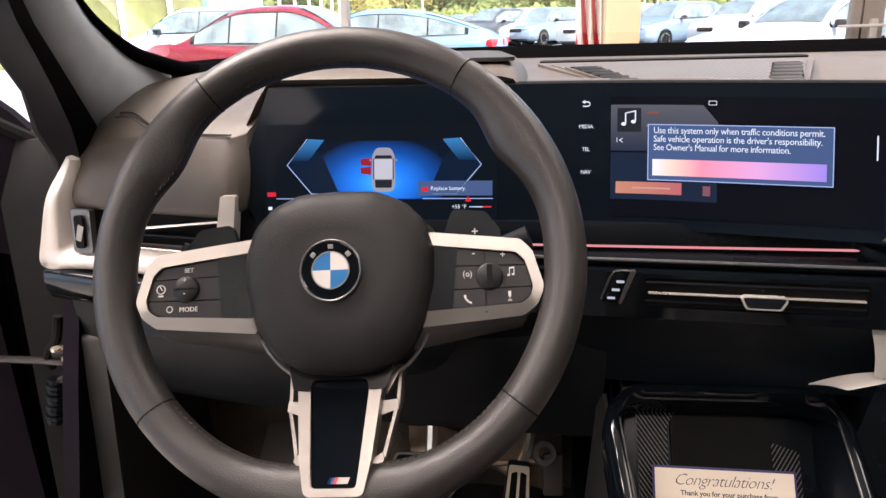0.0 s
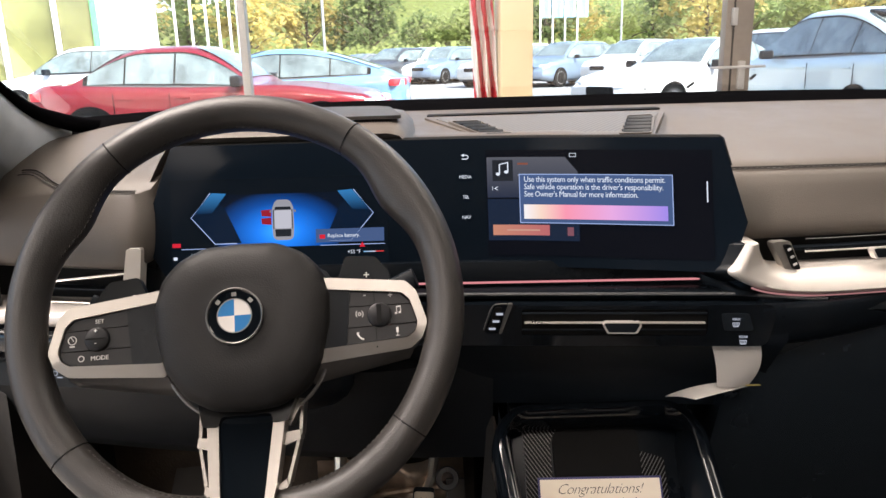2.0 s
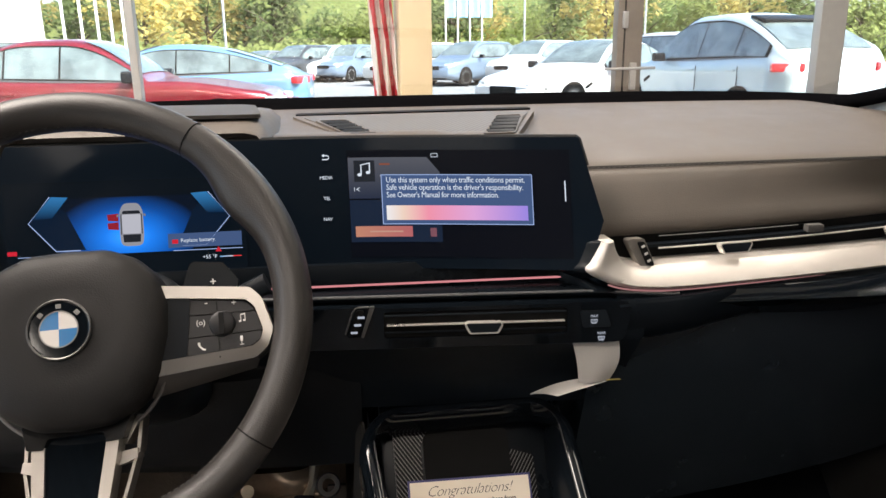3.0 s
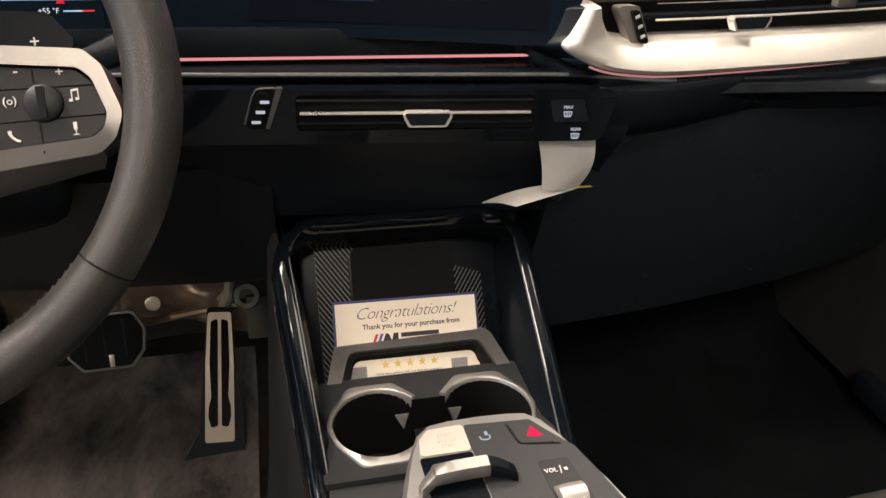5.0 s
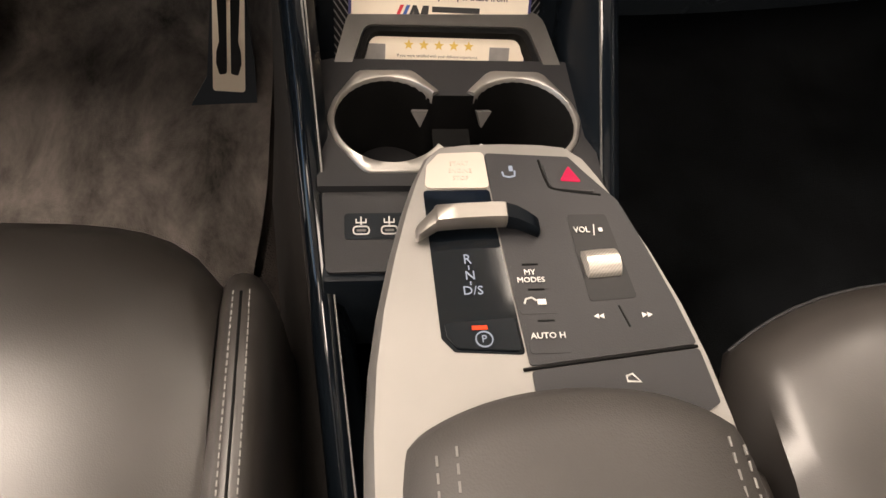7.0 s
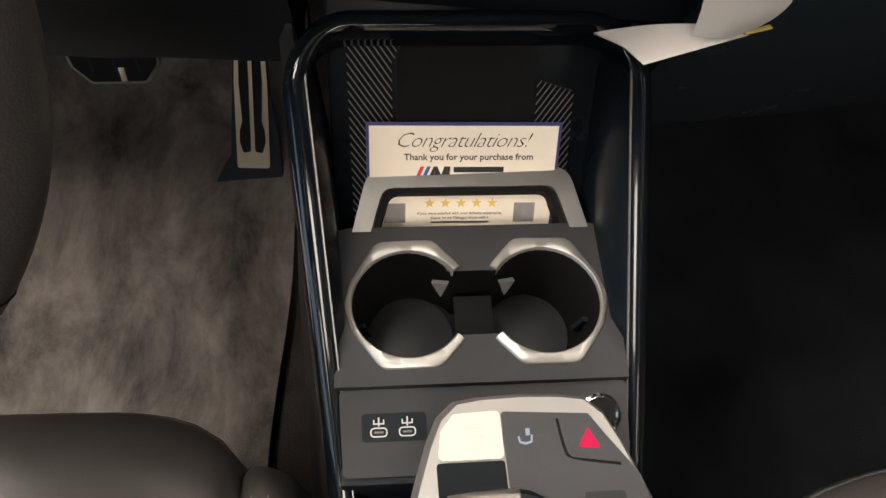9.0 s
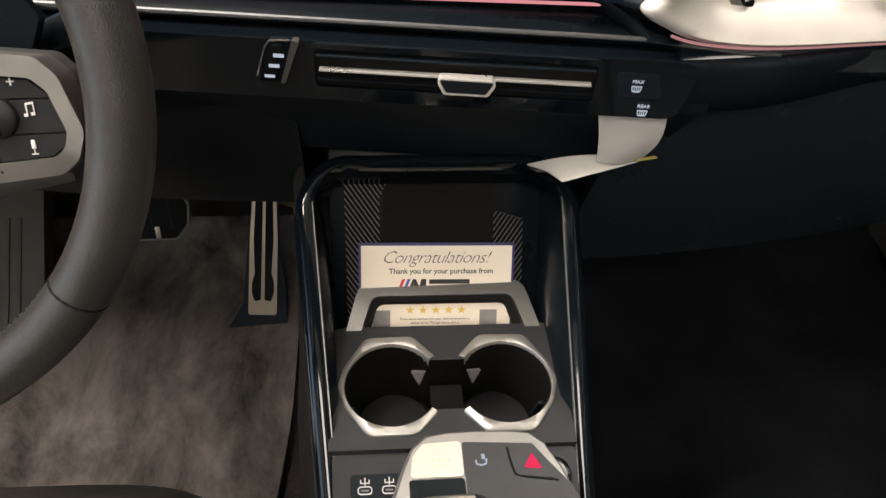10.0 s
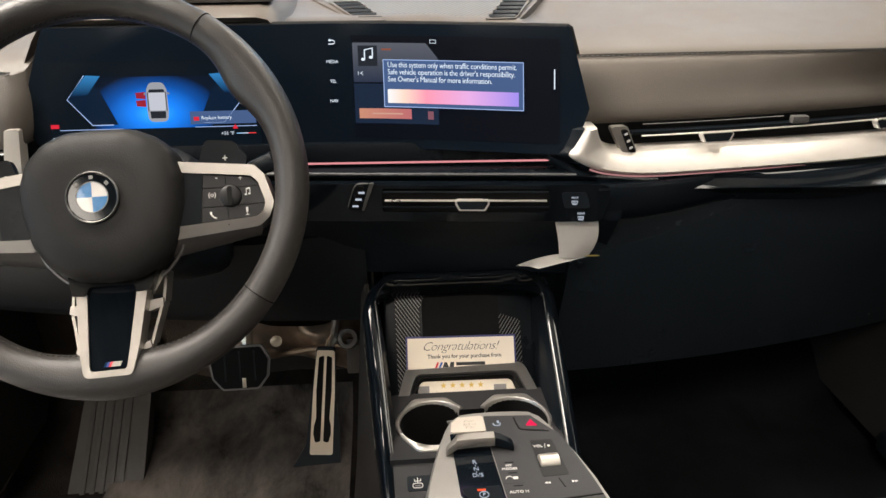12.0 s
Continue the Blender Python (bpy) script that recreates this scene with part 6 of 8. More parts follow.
for k in range(5):
    star = [((0.0042 if q % 2 == 0 else 0.0018) * math.sin(q * math.pi / 5) + (-0.024 + 0.0118 * k), (0.0042 if q % 2 == 0 else 0.0018) * math.cos(q * math.pi / 5) - 0.0165) for q in range(10)]
    part("gold_star", prism(star[::-1], 0.0009, 0.0011), M_GOLD, card, local=True)
for k, words in enumerate(("If you were satisfied with your delivery experience,", "please let my Manager know with a")):
    part("small_print", lettering(words, 0.0031, at(-0.001, -0.0248 - 0.0036 * k, 0.0011), thick=0.0001), M_INK, card, local=True)
part("text_bar", box((0.044, 0.0014, 0.0002), at(-0.001, -0.0322, 0.0010)), M_DKSILVER, card, local=True)
random.seed(5)
for x0 in (-0.050, 0.048):
    bm = box((0.016, 0.016, 0.0002), at(x0, -0.0245, 0.0009))
    part("printed_square", bm, surface("grey_print", (0.22, 0.21, 0.20), 0.6, mottle=0.1, mottle_size=0.01), card, local=True)

tag = thing("paper_tag", at(0.12, 0.70, 0.86), "curled white paper tag hanging from the dash", "paper")
rows = []
for i in range(13):
    t = i / 12
    left = Vector((0.1040, 0.7010, 0.9085)).lerp(Vector((0.1114, 0.6992, 0.8625)), t) + Vector((0.001, -0.002, 0.0)) * math.sin(t * 3.1)
    right = Vector((0.1545, 0.6985, 0.9080)).lerp(Vector((0.1480, 0.705, 0.8600)), t) + Vector((0.0040, -0.004, 0.0)) * math.sin(t * 3.1)
    rows.append([left.lerp(right, j / 10) + Vector((0, -0.004 * math.sin(j / 10 * 3.14) * t, 0)) for j in range(11)])
bm = loft(rows, closed=False)
bmesh.ops.solidify(bm, geom=bm.faces[:], thickness=0.0004)
part("sheet", bm, M_PAPER, tag, smooth=60)
rows = []
for i in range(11):
    t = i / 10
    far = Vector((0.122, 0.706, 0.864)).lerp(Vector((0.0641, 0.7185, 0.8440)), t) + Vector((0, 0, 0.003)) * math.sin(t * 3.1)
    near = Vector((0.146, 0.701, 0.8605)).lerp(Vector((0.0841, 0.6845, 0.8555)), min(1.0, t * 1.25))
    near = near if t < 0.8 else near.lerp(far, (t - 0.8) / 0.2)
    rows.append([near.lerp(far, j / 4) + Vector((0, 0, -0.0015 * math.sin(j / 4 * 3.14))) for j in range(5)])
bm = loft(rows, closed=False)
bmesh.ops.solidify(bm, geom=bm.faces[:], thickness=0.0004)
part("torn_strip", bm, M_PAPER, tag, smooth=60)
part("yellow_edge", box((0.022, 0.003, 0.0006), pose(0.1535, 0.7065, 0.8590, 0, 12, 24), 0.0002), surface("yellow_paper", (0.50, 0.38, 0.10), 0.7), tag)


# ---- car floor, pedals, seats ----
bm = loft([[Vector((x, y, 0.378 + 0.25 * smooth(1.00, 1.30, y))) for x in (lerp(-0.76, 0.76, i / 40) for i in range(41))] for y in (lerp(-1.0, 1.35, j / 40) for j in range(41))], closed=False)
# the passenger half takes the near-black tone: footwell shade put into its colour
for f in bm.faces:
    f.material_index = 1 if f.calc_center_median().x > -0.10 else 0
solo("car_floor", bm, [M_CARPET, M_SHADEDMAT], "dark brown-black car carpet, passenger half darkened for shade", "floor", kind="structure", base=(0, 0, 0.378))


def mat_z(x, y):
    return 0.388 + 0.25 * smooth(1.00, 1.30, y) + 0.003 * noise.noise(Vector((x * 6, y * 6, 0)))


for sgn, lab in ((-1, "brushed charcoal velour mat in the driver footwell"), (1, "velour mat in the passenger footwell, shade put into its colour")):
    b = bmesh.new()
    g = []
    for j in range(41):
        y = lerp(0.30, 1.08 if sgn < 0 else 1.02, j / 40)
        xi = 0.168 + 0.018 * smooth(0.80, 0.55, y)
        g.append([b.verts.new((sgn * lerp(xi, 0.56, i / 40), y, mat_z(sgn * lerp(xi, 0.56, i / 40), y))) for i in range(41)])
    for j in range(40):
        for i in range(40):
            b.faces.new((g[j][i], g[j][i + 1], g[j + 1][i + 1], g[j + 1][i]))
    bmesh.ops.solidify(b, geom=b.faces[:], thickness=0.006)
    solo("floor_mat", b, M_MAT if sgn < 0 else M_SHADEDMAT, lab, "floor mat", group="floor mats", smooth=60)

gasm = frame_of((-0.211, 0.961, 0.4765), (1, 0.02, -0.10), (0.084, 0.545, 0.838))
gas = thing("accelerator_pedal", gasm, "long steel accelerator pedal with black rubber inlays", "pedal")
gp_o = fillet([(-0.0190, -0.086), (0.0190, -0.086), (0.0182, 0.02), (0.0150, 0.088), (-0.0150, 0.088), (-0.0182, 0.02)], 0.004)
part("plate", prism(gp_o, -0.004, 0.0, bevel=0.001), M_STEEL, gas, local=True)
for sgn in (-1, 1):
    pts = [(sgn * 0.0024, -0.064), (sgn * 0.0110, -0.066), (sgn * 0.0148, -0.052), (sgn * 0.0142, -0.038), (sgn * 0.0110, -0.026), (sgn * 0.0130, 0.02), (sgn * 0.0112, 0.076), (sgn * 0.0020, 0.080)]
    part("rubber_inlay", prism(fillet(pts[::sgn], 0.003), -0.001, 0.0016, bevel=0.0006), M_RUBBER, gas, local=True)
part("pedal_body", prism(fillet([(-0.048, -0.112), (0.034, -0.112), (0.030, -0.05), (0.022, 0.0), (0.016, 0.095), (-0.016, 0.095), (-0.023, -0.02), (-0.026, -0.07)], 0.006), -0.016, -0.0045, bevel=0.003), M_BLACK, gas, local=True)
part("pedal_arm", tube([(0.0, 0.08, -0.012), (0.012, 0.11, -0.02), (0.016, 0.15, -0.02)], 0.008, 8), M_STEEL, gas, local=True)

brm = frame_of((-0.342, 0.966, 0.553), (1, 0, 0.02), (0, 0.36, 0.93))
brake = thing("brake_pedal", brm, "wide black rubber brake pedal with a steel edge", "pedal")
bo = fillet([(-0.050, 0.012), (-0.040, 0.036), (0.038, 0.036), (0.050, 0.012), (0.046, -0.018), (0.030, -0.038), (-0.030, -0.038), (-0.046, -0.018)], 0.008)
bi = [(x * 0.93, y * 0.91) for x, y in bo]
part("steel_edge", prism(bo, -0.006, 0.001, bevel=0.0012, hole=bi), M_DKSILVER, brake, local=True)
part("rubber_pad", prism(bi, -0.007, 0.0025, bevel=0.0015), M_RUBBER, brake, local=True)
for dx in (-0.024, 0.0, 0.024):
    part("pad_groove", box((0.0022, 0.050, 0.001), at(dx, 0.002, 0.0026)), M_BLACK, brake, local=True)
part("pad_bar", box((0.006, 0.016, 0.0012), at(0.006, -0.026, 0.0028), 0.0004), M_STEEL, brake, local=True)
part("pedal_arm", tube([(0.01, 0.0, -0.008), (0.012, 0.06, -0.018), (0.02, 0.18, 0.02)], 0.010, 8), M_STEEL, brake, "steel pedal arm", local=True)

bulk = thing("footwell_bulkhead", at(-0.2, 1.15, 0.40), "brown insulated bulkhead with brackets behind the pedals", "bulkhead", kind="structure")
part("insulation", loft([[Vector((x, 1.10 + 0.02 * noise.noise(Vector((x * 9, z * 9, 3))) + 0.10 * (z - 0.42), z)) for x in (lerp(-0.74, -0.12, i / 40) for i in range(41))] for z in (lerp(0.40, 0.86, j / 24) for j in range(25))], closed=False), surface("brown_insulation", (0.06, 0.046, 0.034), 0.9, grain=0.5, grain_size=0.004, mottle=0.3, mottle_size=0.05), bulk)
rows = []
for i in range(33):
    u = i / 32
    x = lerp(-0.375, -0.140, u)
    lo_z, hi_z = 0.492 + 0.016 * math.sin(u * 3.1), 0.585 + 0.008 * math.sin(u * 7.0)
    rows.append([Vector((x, 1.050 + 0.020 * math.sin(v * 3.0 + u * 5) * (0.4 + u) + 0.014 * noise.noise(Vector((x * 22, v * 3, 1))), lerp(lo_z, hi_z, v))) for v in (k / 10 for k in range(11))])
bm = loft(rows, closed=False)
bmesh.ops.solidify(bm, geom=bm.faces[:], thickness=0.003)
part("bracket", bm, surface("tan_bracket", (0.46, 0.36, 0.27), 0.34, metal=0.75, mottle=0.25, mottle_size=0.03), bulk, "pale tan pressed metal bracket", smooth=70)
part("bracket_eye", lathe([(0.010, -0.004), (0.017, -0.004), (0.019, 0.004), (0.017, 0.010), (0.010, 0.010)], 20, frame_of((-0.168, 1.028, 0.560), (1, 0.1, 0.05), (0, 0.5, 0.85))), M_DKSILVER, bulk)
part("bracket_rib", tube([(-0.36, 1.035, 0.537), (-0.30, 1.030, 0.531), (-0.24, 1.032, 0.539), (-0.17, 1.028, 0.548)], 0.006, 8), surface("tan_rib", (0.40, 0.31, 0.23), 0.4, metal=0.7, mottle=0.2), bulk)
part("bracket_bolt", lathe([(0.0, 0.0), (0.010, 0.0), (0.010, 0.006), (0.0, 0.007)], 12, frame_of((-0.290, 1.030, 0.560), (1, 0.1, 0.05), (0, 0.5, 0.85))), M_STEEL, bulk)
part("tunnel_bracket", box((0.03, 0.02, 0.06), pose(-0.155, 1.02, 0.53, -25, 0, 0), 0.004), surface("tan_plastic", (0.06, 0.047, 0.035), 0.6), bulk)

fr = thing("foot_rest", frame_of((-0.566, 0.99, 0.455), (1, 0.02, 0), (0, 0.80, 0.60)), "black ribbed driver foot rest", "foot rest")
part("plate", prism(fillet([(-0.062, -0.15), (0.058, -0.15), (0.052, 0.16), (-0.052, 0.16)], 0.01), -0.03, 0.0, bevel=0.004), M_FOOT, fr, local=True)
for k in range(5):
    part("rib", box((0.008, 0.20, 0.003), at(-0.038 + 0.015 * k, -0.05, 0.001), 0.001), M_FOOT, fr, local=True)


def seat(name, side, label):
    """A front seat: cushion, raised bolsters, piped seams, backrest behind."""
    mid = -0.375 if side < 0 else 0.408
    outer_back = 0.040 if side < 0 else 0.075
    s = thing(name, at(mid, 0.2, 0.40), label, "car seat", group="front seats")
    fy = 0.558 if side < 0 else 0.497
    lift = 0.012

    def cushion_ring(y, k, z, drop):
        half = 0.214 * k
        ring = []
        for j in range(25):
            t = -1 + 2 * j / 24
            ring.append(Vector((mid + t * half, y - (0.040 * abs(t) ** 8 if side < 0 else 0.040 * abs(t) ** 3.5) * smooth(fy - 0.26, fy - 0.02, y), z + lift - 0.020 * abs(t) ** 4 + 0.006 * (1 - t * t))))
        back = outer_back * smooth(fy - 0.26, fy - 0.02, y)
        ring += [Vector((mid + half * 0.94, y - back, z - drop)), Vector((mid - half * 0.94, y - back, z - drop))]
        return ring
    prof = [(fy - 0.004, 0.96, 0.600, 0.04), (fy + 0.004, 0.985, 0.620, 0.08), (fy - 0.002, 0.995, 0.640, 0.10), (fy - 0.020, 1.0, 0.6555, 0.12), (fy - 0.050, 1.0, 0.663, 0.13), (fy - 0.115, 1.0, 0.665, 0.13),
            (fy - 0.22, 1.0, 0.655, 0.13), (fy - 0.36, 1.0, 0.640, 0.13), (fy - 0.55, 1.0, 0.635, 0.13)]
    part("cushion", loft([cushion_ring(*p) for p in prof]), M_SEAT, s, "smooth black leather cushion", smooth=70)
    if side > 0:
        part("piping", tube([p + Vector((0, 0.001, 0.0005)) for p in cushion_ring(fy + 0.001, 0.99, 0.630, 0.1)[:25]], 0.0014, 6), M_GREY, s, "thin piping along the front edge")
    for sg in (-1, 1):
        inner = mid + sg * 0.217
        shape = []
        for y, h, w in ((fy - 0.040, 0.030, 0.5), (fy - 0.045, 0.046, 0.85), (fy - 0.065, 0.058, 1.06), (fy - 0.12, 0.066, 1.14), (fy - 0.25, 0.075, 1.18), (fy - 0.45, 0.080, 1.18), (fy - 0.56, 0.080, 1.18)):
            if side > 0 and sg < 0:
                y, h, w = y - 0.085, h * 0.52, w * lerp(0.6, 1.0, smooth(fy - 0.04, fy - 0.20, y))
            shape.append((y, h, w))
        arch = ((-0.004, -0.08), (-0.004, 0.55), (0.003, 0.86), (0.008, 0.96), (0.013, 1.0), (0.018, 0.985), (0.024, 0.90), (0.030, 0.66), (0.034, 0.20), (0.038, -0.10))
        rr = [[Vector((inner + sg * dx * w, y, 0.612 + (dz if dz < 0 else dz * h))) for dx, dz in arch] for y, h, w in shape]
        bol = part("bolster", loft(rr), M_SEAT, s, "black leather side bolster with double stitching", smooth=60)

        def crest(y, off, k):
            """A place on the bolster's back, between the stations of its shape."""
            for (ya, ha, wa), (yb, hb, wb) in zip(shape, shape[1:]):
                if yb <= y <= ya:
                    f = (ya - y) / (ya - yb)
                    return Vector((inner + sg * off * lerp(wa, wb, f), y, 0.612 + k * lerp(ha, hb, f)))
            return Vector((inner + sg * off, y, 0.612 + k * shape[-1][1]))
        y_in, y_out = shape[2][0], shape[-1][0] + 0.01
        for off, k in ((0.008, 0.96), (0.018, 0.985)):
            bm = None
            for i in range(96):
                p = crest(lerp(y_in, y_out, i / 95), off, k)
                bm = box((0.0009, 0.0032, 0.0010), at(p.x, p.y, p.z + 0.0003), bm=bm)
            part("stitches", bm, M_STITCH, bol, "grey stitching", smooth=0)
        part("seam", tube([crest(lerp(y_in, y_out, i / 30), 0.013, 0.995) for i in range(31)], 0.0010, 6), M_RUBBER, bol, "dark seam")
    part("seat_pan", box((0.36, 0.46, 0.10), at(mid, fy - 0.33, 0.52), 0.02), M_BLACK, s)
    for sg in (-1, 1):
        part("seat_rail", box((0.03, 0.52, 0.07), at(mid + sg * 0.19, fy - 0.29, 0.43), 0.004), M_BLACK, s)
    bk = []
    for z, y, k in ((0.60, -0.06, 0.9), (0.66, -0.09, 1.0), (0.85, -0.15, 1.0), (1.05, -0.21, 0.92), (1.14, -0.25, 0.80), (1.17, -0.28, 0.70)):
        bk.append([Vector((mid + x * k, y + d, z)) for x, d in ((-0.25, 0.03), (-0.19, 0.045), (-0.15, 0.0), (0.15, 0.0), (0.19, 0.045), (0.25, 0.03), (0.25, -0.09), (-0.25, -0.09))])
    part("backrest", loft(bk), M_SEAT, s, smooth=50)
    part("headrest", box((0.26, 0.10, 0.17), pose(mid, -0.325, 1.285, -12, 0, 0), 0.035, 4), M_SEAT, s)
    return s


seat("driver_seat", -1, "black leather driver seat with stitched bolsters")
seat("passenger_seat", 1, "black leather passenger seat with stitched bolsters")

# ---- car shell ----
M_DOORFRAME = surface("door_frame_plastic", (0.017, 0.0150, 0.0175), 0.5, spec=0.3, grain=0.15, grain_size=0.0012, mottle=0.1)
shell = thing("car_body", at(0, 0, 0.35), "dark aubergine car body round the cabin, driver door open", "car body", kind="structure")
for sgn in (-1, 1):
    edge = lambda pts: [Vector((-sgn * x, y, z)) for x, y, z in pts]
    inner = edge([(-0.582, 0.48, 1.430), (-0.614, 0.62, 1.338), (-0.645, 0.755, 1.248), (-0.655, 0.797, 1.220), (-0.665, 0.850, 1.187), (-0.676, 0.929, 1.154), (-0.682, 1.000, 1.137), (-0.687, 1.071, 1.120), (-0.690, 1.130, 1.110), (-0.693, 1.185, 1.101)])
    outer = edge([(-0.584, 0.43, 1.428), (-0.615, 0.57, 1.336), (-0.646, 0.705, 1.246), (-0.656, 0.735, 1.216), (-0.666, 0.765, 1.186), (-0.676, 0.803, 1.155), (-0.686, 0.841, 1.123), (-0.703, 0.905, 1.070), (-0.712, 1.020, 1.045), (-0.712, 1.150, 1.050)])
    rim = edge([(-0.592, 0.31, 1.424), (-0.620, 0.45, 1.332), (-0.648, 0.586, 1.241), (-0.655, 0.612, 1.220), (-0.661, 0.641, 1.199), (-0.674, 0.695, 1.159), (-0.686, 0.738, 1.124), (-0.699, 0.764, 1.082), (-0.712, 0.808, 1.044), (-0.740, 0.838, 0.900)])
    out, rear = Vector((sgn * 0.03, 0, 0)), Vector((0, 0.012, 0.010))
    rr = []
    for a, b_ in zip(inner, outer):
        rr.append([a + out * 0.8 + rear, a + rear * 0.3 + out * 0.1, a.lerp(b_, 0.12) - out * 0.10, a.lerp(b_, 0.35) - out * 0.34, a.lerp(b_, 0.65) - out * 0.34, a.lerp(b_, 0.90) - out * 0.08, b_ + out * 0.2, b_ + out * 1.2])
    part("pillar_trim", loft(rr), M_PILLAR, shell, "grey fabric windscreen pillar trim", smooth=60)
    outer2 = [p.copy() for p in outer[:8]] + edge([(-0.712, 0.915, 1.03), (-0.735, 0.930, 0.90)])
    width = [0.10, 0.10, 0.12, 0.15, 0.20, 0.26, 0.32, 0.36, 0.36, 0.36]
    gap = [[p.lerp(q, 0.02) + out * 0.25, p.lerp(q, w * 0.3) + out * lerp(0.5, 1.4, smooth(0.12, 0.30, w)), p.lerp(q, w * 0.8) + out * lerp(0.6, 1.6, smooth(0.12, 0.30, w)), p.lerp(q, w + 0.06) + out * 0.5] for p, q, w in zip(outer2, rim, width)]
    part("pillar_seal", loft(gap, closed=False), M_DOORFRAME, shell, "black recess and rubber door seal", smooth=60)
    turn = Vector((sgn * 0.010, 0.020, 0.0))
    fr_ = [[p.lerp(q, w) + out * 0.9, p.lerp(q, w + 0.04) + out * 0.25, p.lerp(q, 0.62) + out * 0.02, p.lerp(q, 0.92) + turn * 0.1, q + turn * 0.6, q + turn * 1.8, p.lerp(q, 0.4) + turn * 3.0 + out * 0.6] for p, q, w in zip(outer2, rim, width)]
    part("pillar_frame", loft(fr_), M_DOORFRAME, shell, "dark door frame pillar", smooth=60)
    part("dash_end", prism(fillet([(0.76, 0.60), (0.86, 0.62), (1.06, 0.90), (1.10, 1.06), (0.92, 1.06), (0.88, 1.00), (0.85, 0.90), (0.81, 0.78)], 0.02), 0, 0.02, frame_of((sgn * 0.752, 0, 0), (0, 1, 0), (0, 0, 1)), 0.003), M_DOORTRIM, shell, "dark dash end cap")
    part("front_pillar", prism([(0.87, 0.36), (1.16, 0.36), (1.16, 1.05), (1.02, 1.07), (0.93, 1.05), (0.88, 0.98)], 0, 0.075, frame_of((sgn * 0.80 - 0.0375, 0, 0), (0, 1, 0), (0, 0, 1)), 0.006), M_RUBBER, shell)
    part("kick_panel", prism(fillet([(0.82, 0.40), (1.12, 0.40), (1.12, 0.78), (0.90, 0.86)], 0.02), 0, 0.015, frame_of((sgn * 0.735, 0, 0), (0, 1, 0), (0, 0, 1)), 0.003), M_KICK, shell, "dark kick panel")
    part("foot_trim", prism(fillet([(0.805, 0.44), (0.875, 0.44), (0.895, 0.82), (0.83, 0.83)], 0.008), 0, 0.032, frame_of((sgn * 0.733 if sgn > 0 else -0.736, 0, 0), (0, 1, 0), (0, 0, 1)), 0.006), M_KICK, shell, "grey lower pillar trim")
    part("sill", box((0.12, 2.2, 0.10), at(sgn * 0.80, -0.05, 0.36), 0.02), M_PAINT_OWN, shell)
    part("sill_trim", box((0.05, 1.7, 0.04), at(sgn * 0.735, 0.0, 0.425), 0.01), M_BLACK, shell)
    part("door_seal", tube([(sgn * 0.768, y, z) for y, z in ((0.20, 0.425), (0.62, 0.425), (0.80, 0.46), (0.885, 0.56), (0.91, 0.72), (0.925, 0.90), (0.945, 0.99))], 0.011, 8), M_RUBBER, shell, "black rubber door seal")
    part("roof_rail", tube([(sgn * 0.60, 0.40, 1.435), (sgn * 0.60, 0.1, 1.475), (sgn * 0.60, -0.5, 1.48), (sgn * 0.60, -1.2, 1.42)], 0.045, 10), M_HEADLINER, shell)
    part("centre_pillar", prism([(-0.42, 0.36), (-0.28, 0.36), (-0.30, 1.0), (-0.36, 1.47), (-0.46, 1.47)], 0, 0.06, frame_of((sgn * 0.70, 0, 0), (0, 1, 0), (0, 0, 1)), 0.01), M_PAINT_OWN, shell)


def roof_at(x, y, lift):
    """The roof's height: it falls towards the screen, the tail and the sides."""
    return 1.49 - 0.055 * smooth(0.1, 0.40, y) - 0.05 * smooth(-0.5, -1.2, y) + 0.03 * math.cos(x * 2.3) + lift


def roof_piece(name, x0, x1, y0, y1, lift, mat, label=""):
    return part(name, loft([[Vector((x, y, roof_at(x, y, lift))) for x in (lerp(x0, x1, i / 10) for i in range(11))] for y in (lerp(y0, y1, j / 8) for j in range(9))], closed=False), mat, shell, label, smooth=60)


# unseen roof with an added opening, so lamp light reaches seats and console
for lift, mat, name in ((0.0, M_HEADLINER, "headliner"), (0.03, M_PAINT_OWN, "roof_skin")):
    roof_piece(name, -0.68, 0.68, 0.24, 0.42, lift, mat)
    roof_piece(name, -0.68, 0.68, -1.2, -0.80, lift, mat)
    roof_piece(name, -0.68, -0.43, -0.80, 0.24, lift, mat)
    roof_piece(name, 0.43, 0.68, -0.80, 0.24, lift, mat)
roof_glass = roof_piece("roof_glass", -0.43, 0.43, -0.80, 0.24, 0.022, clear_glass("roof_glass", (0.85, 0.86, 0.86), 0.3), "unseen glass roof panel added to let lamp light in")
roof_glass.visible_shadow = False
part("rear_bulkhead", box((1.40, 0.12, 0.75), pose(0, -1.02, 0.72, 12, 0, 0), 0.05), M_SEAT, shell)
part("windscreen_frit", loft([[Vector((x, 1.155 - 0.30 * (abs(x) / 0.74) ** 4 * 0.35 + d, 1.1225 + h - 0.012 * (abs(x) / 0.74) ** 4)) for d, h in ((-0.018, -0.004), (-0.002, 0.010), (0.012, 0.020), (0.020, 0.018), (0.020, -0.02))] for x in (lerp(-0.735, 0.735, i / 48) for i in range(49))], closed=False), M_FRIT, shell, "black band at the foot of the windscreen", smooth=60)
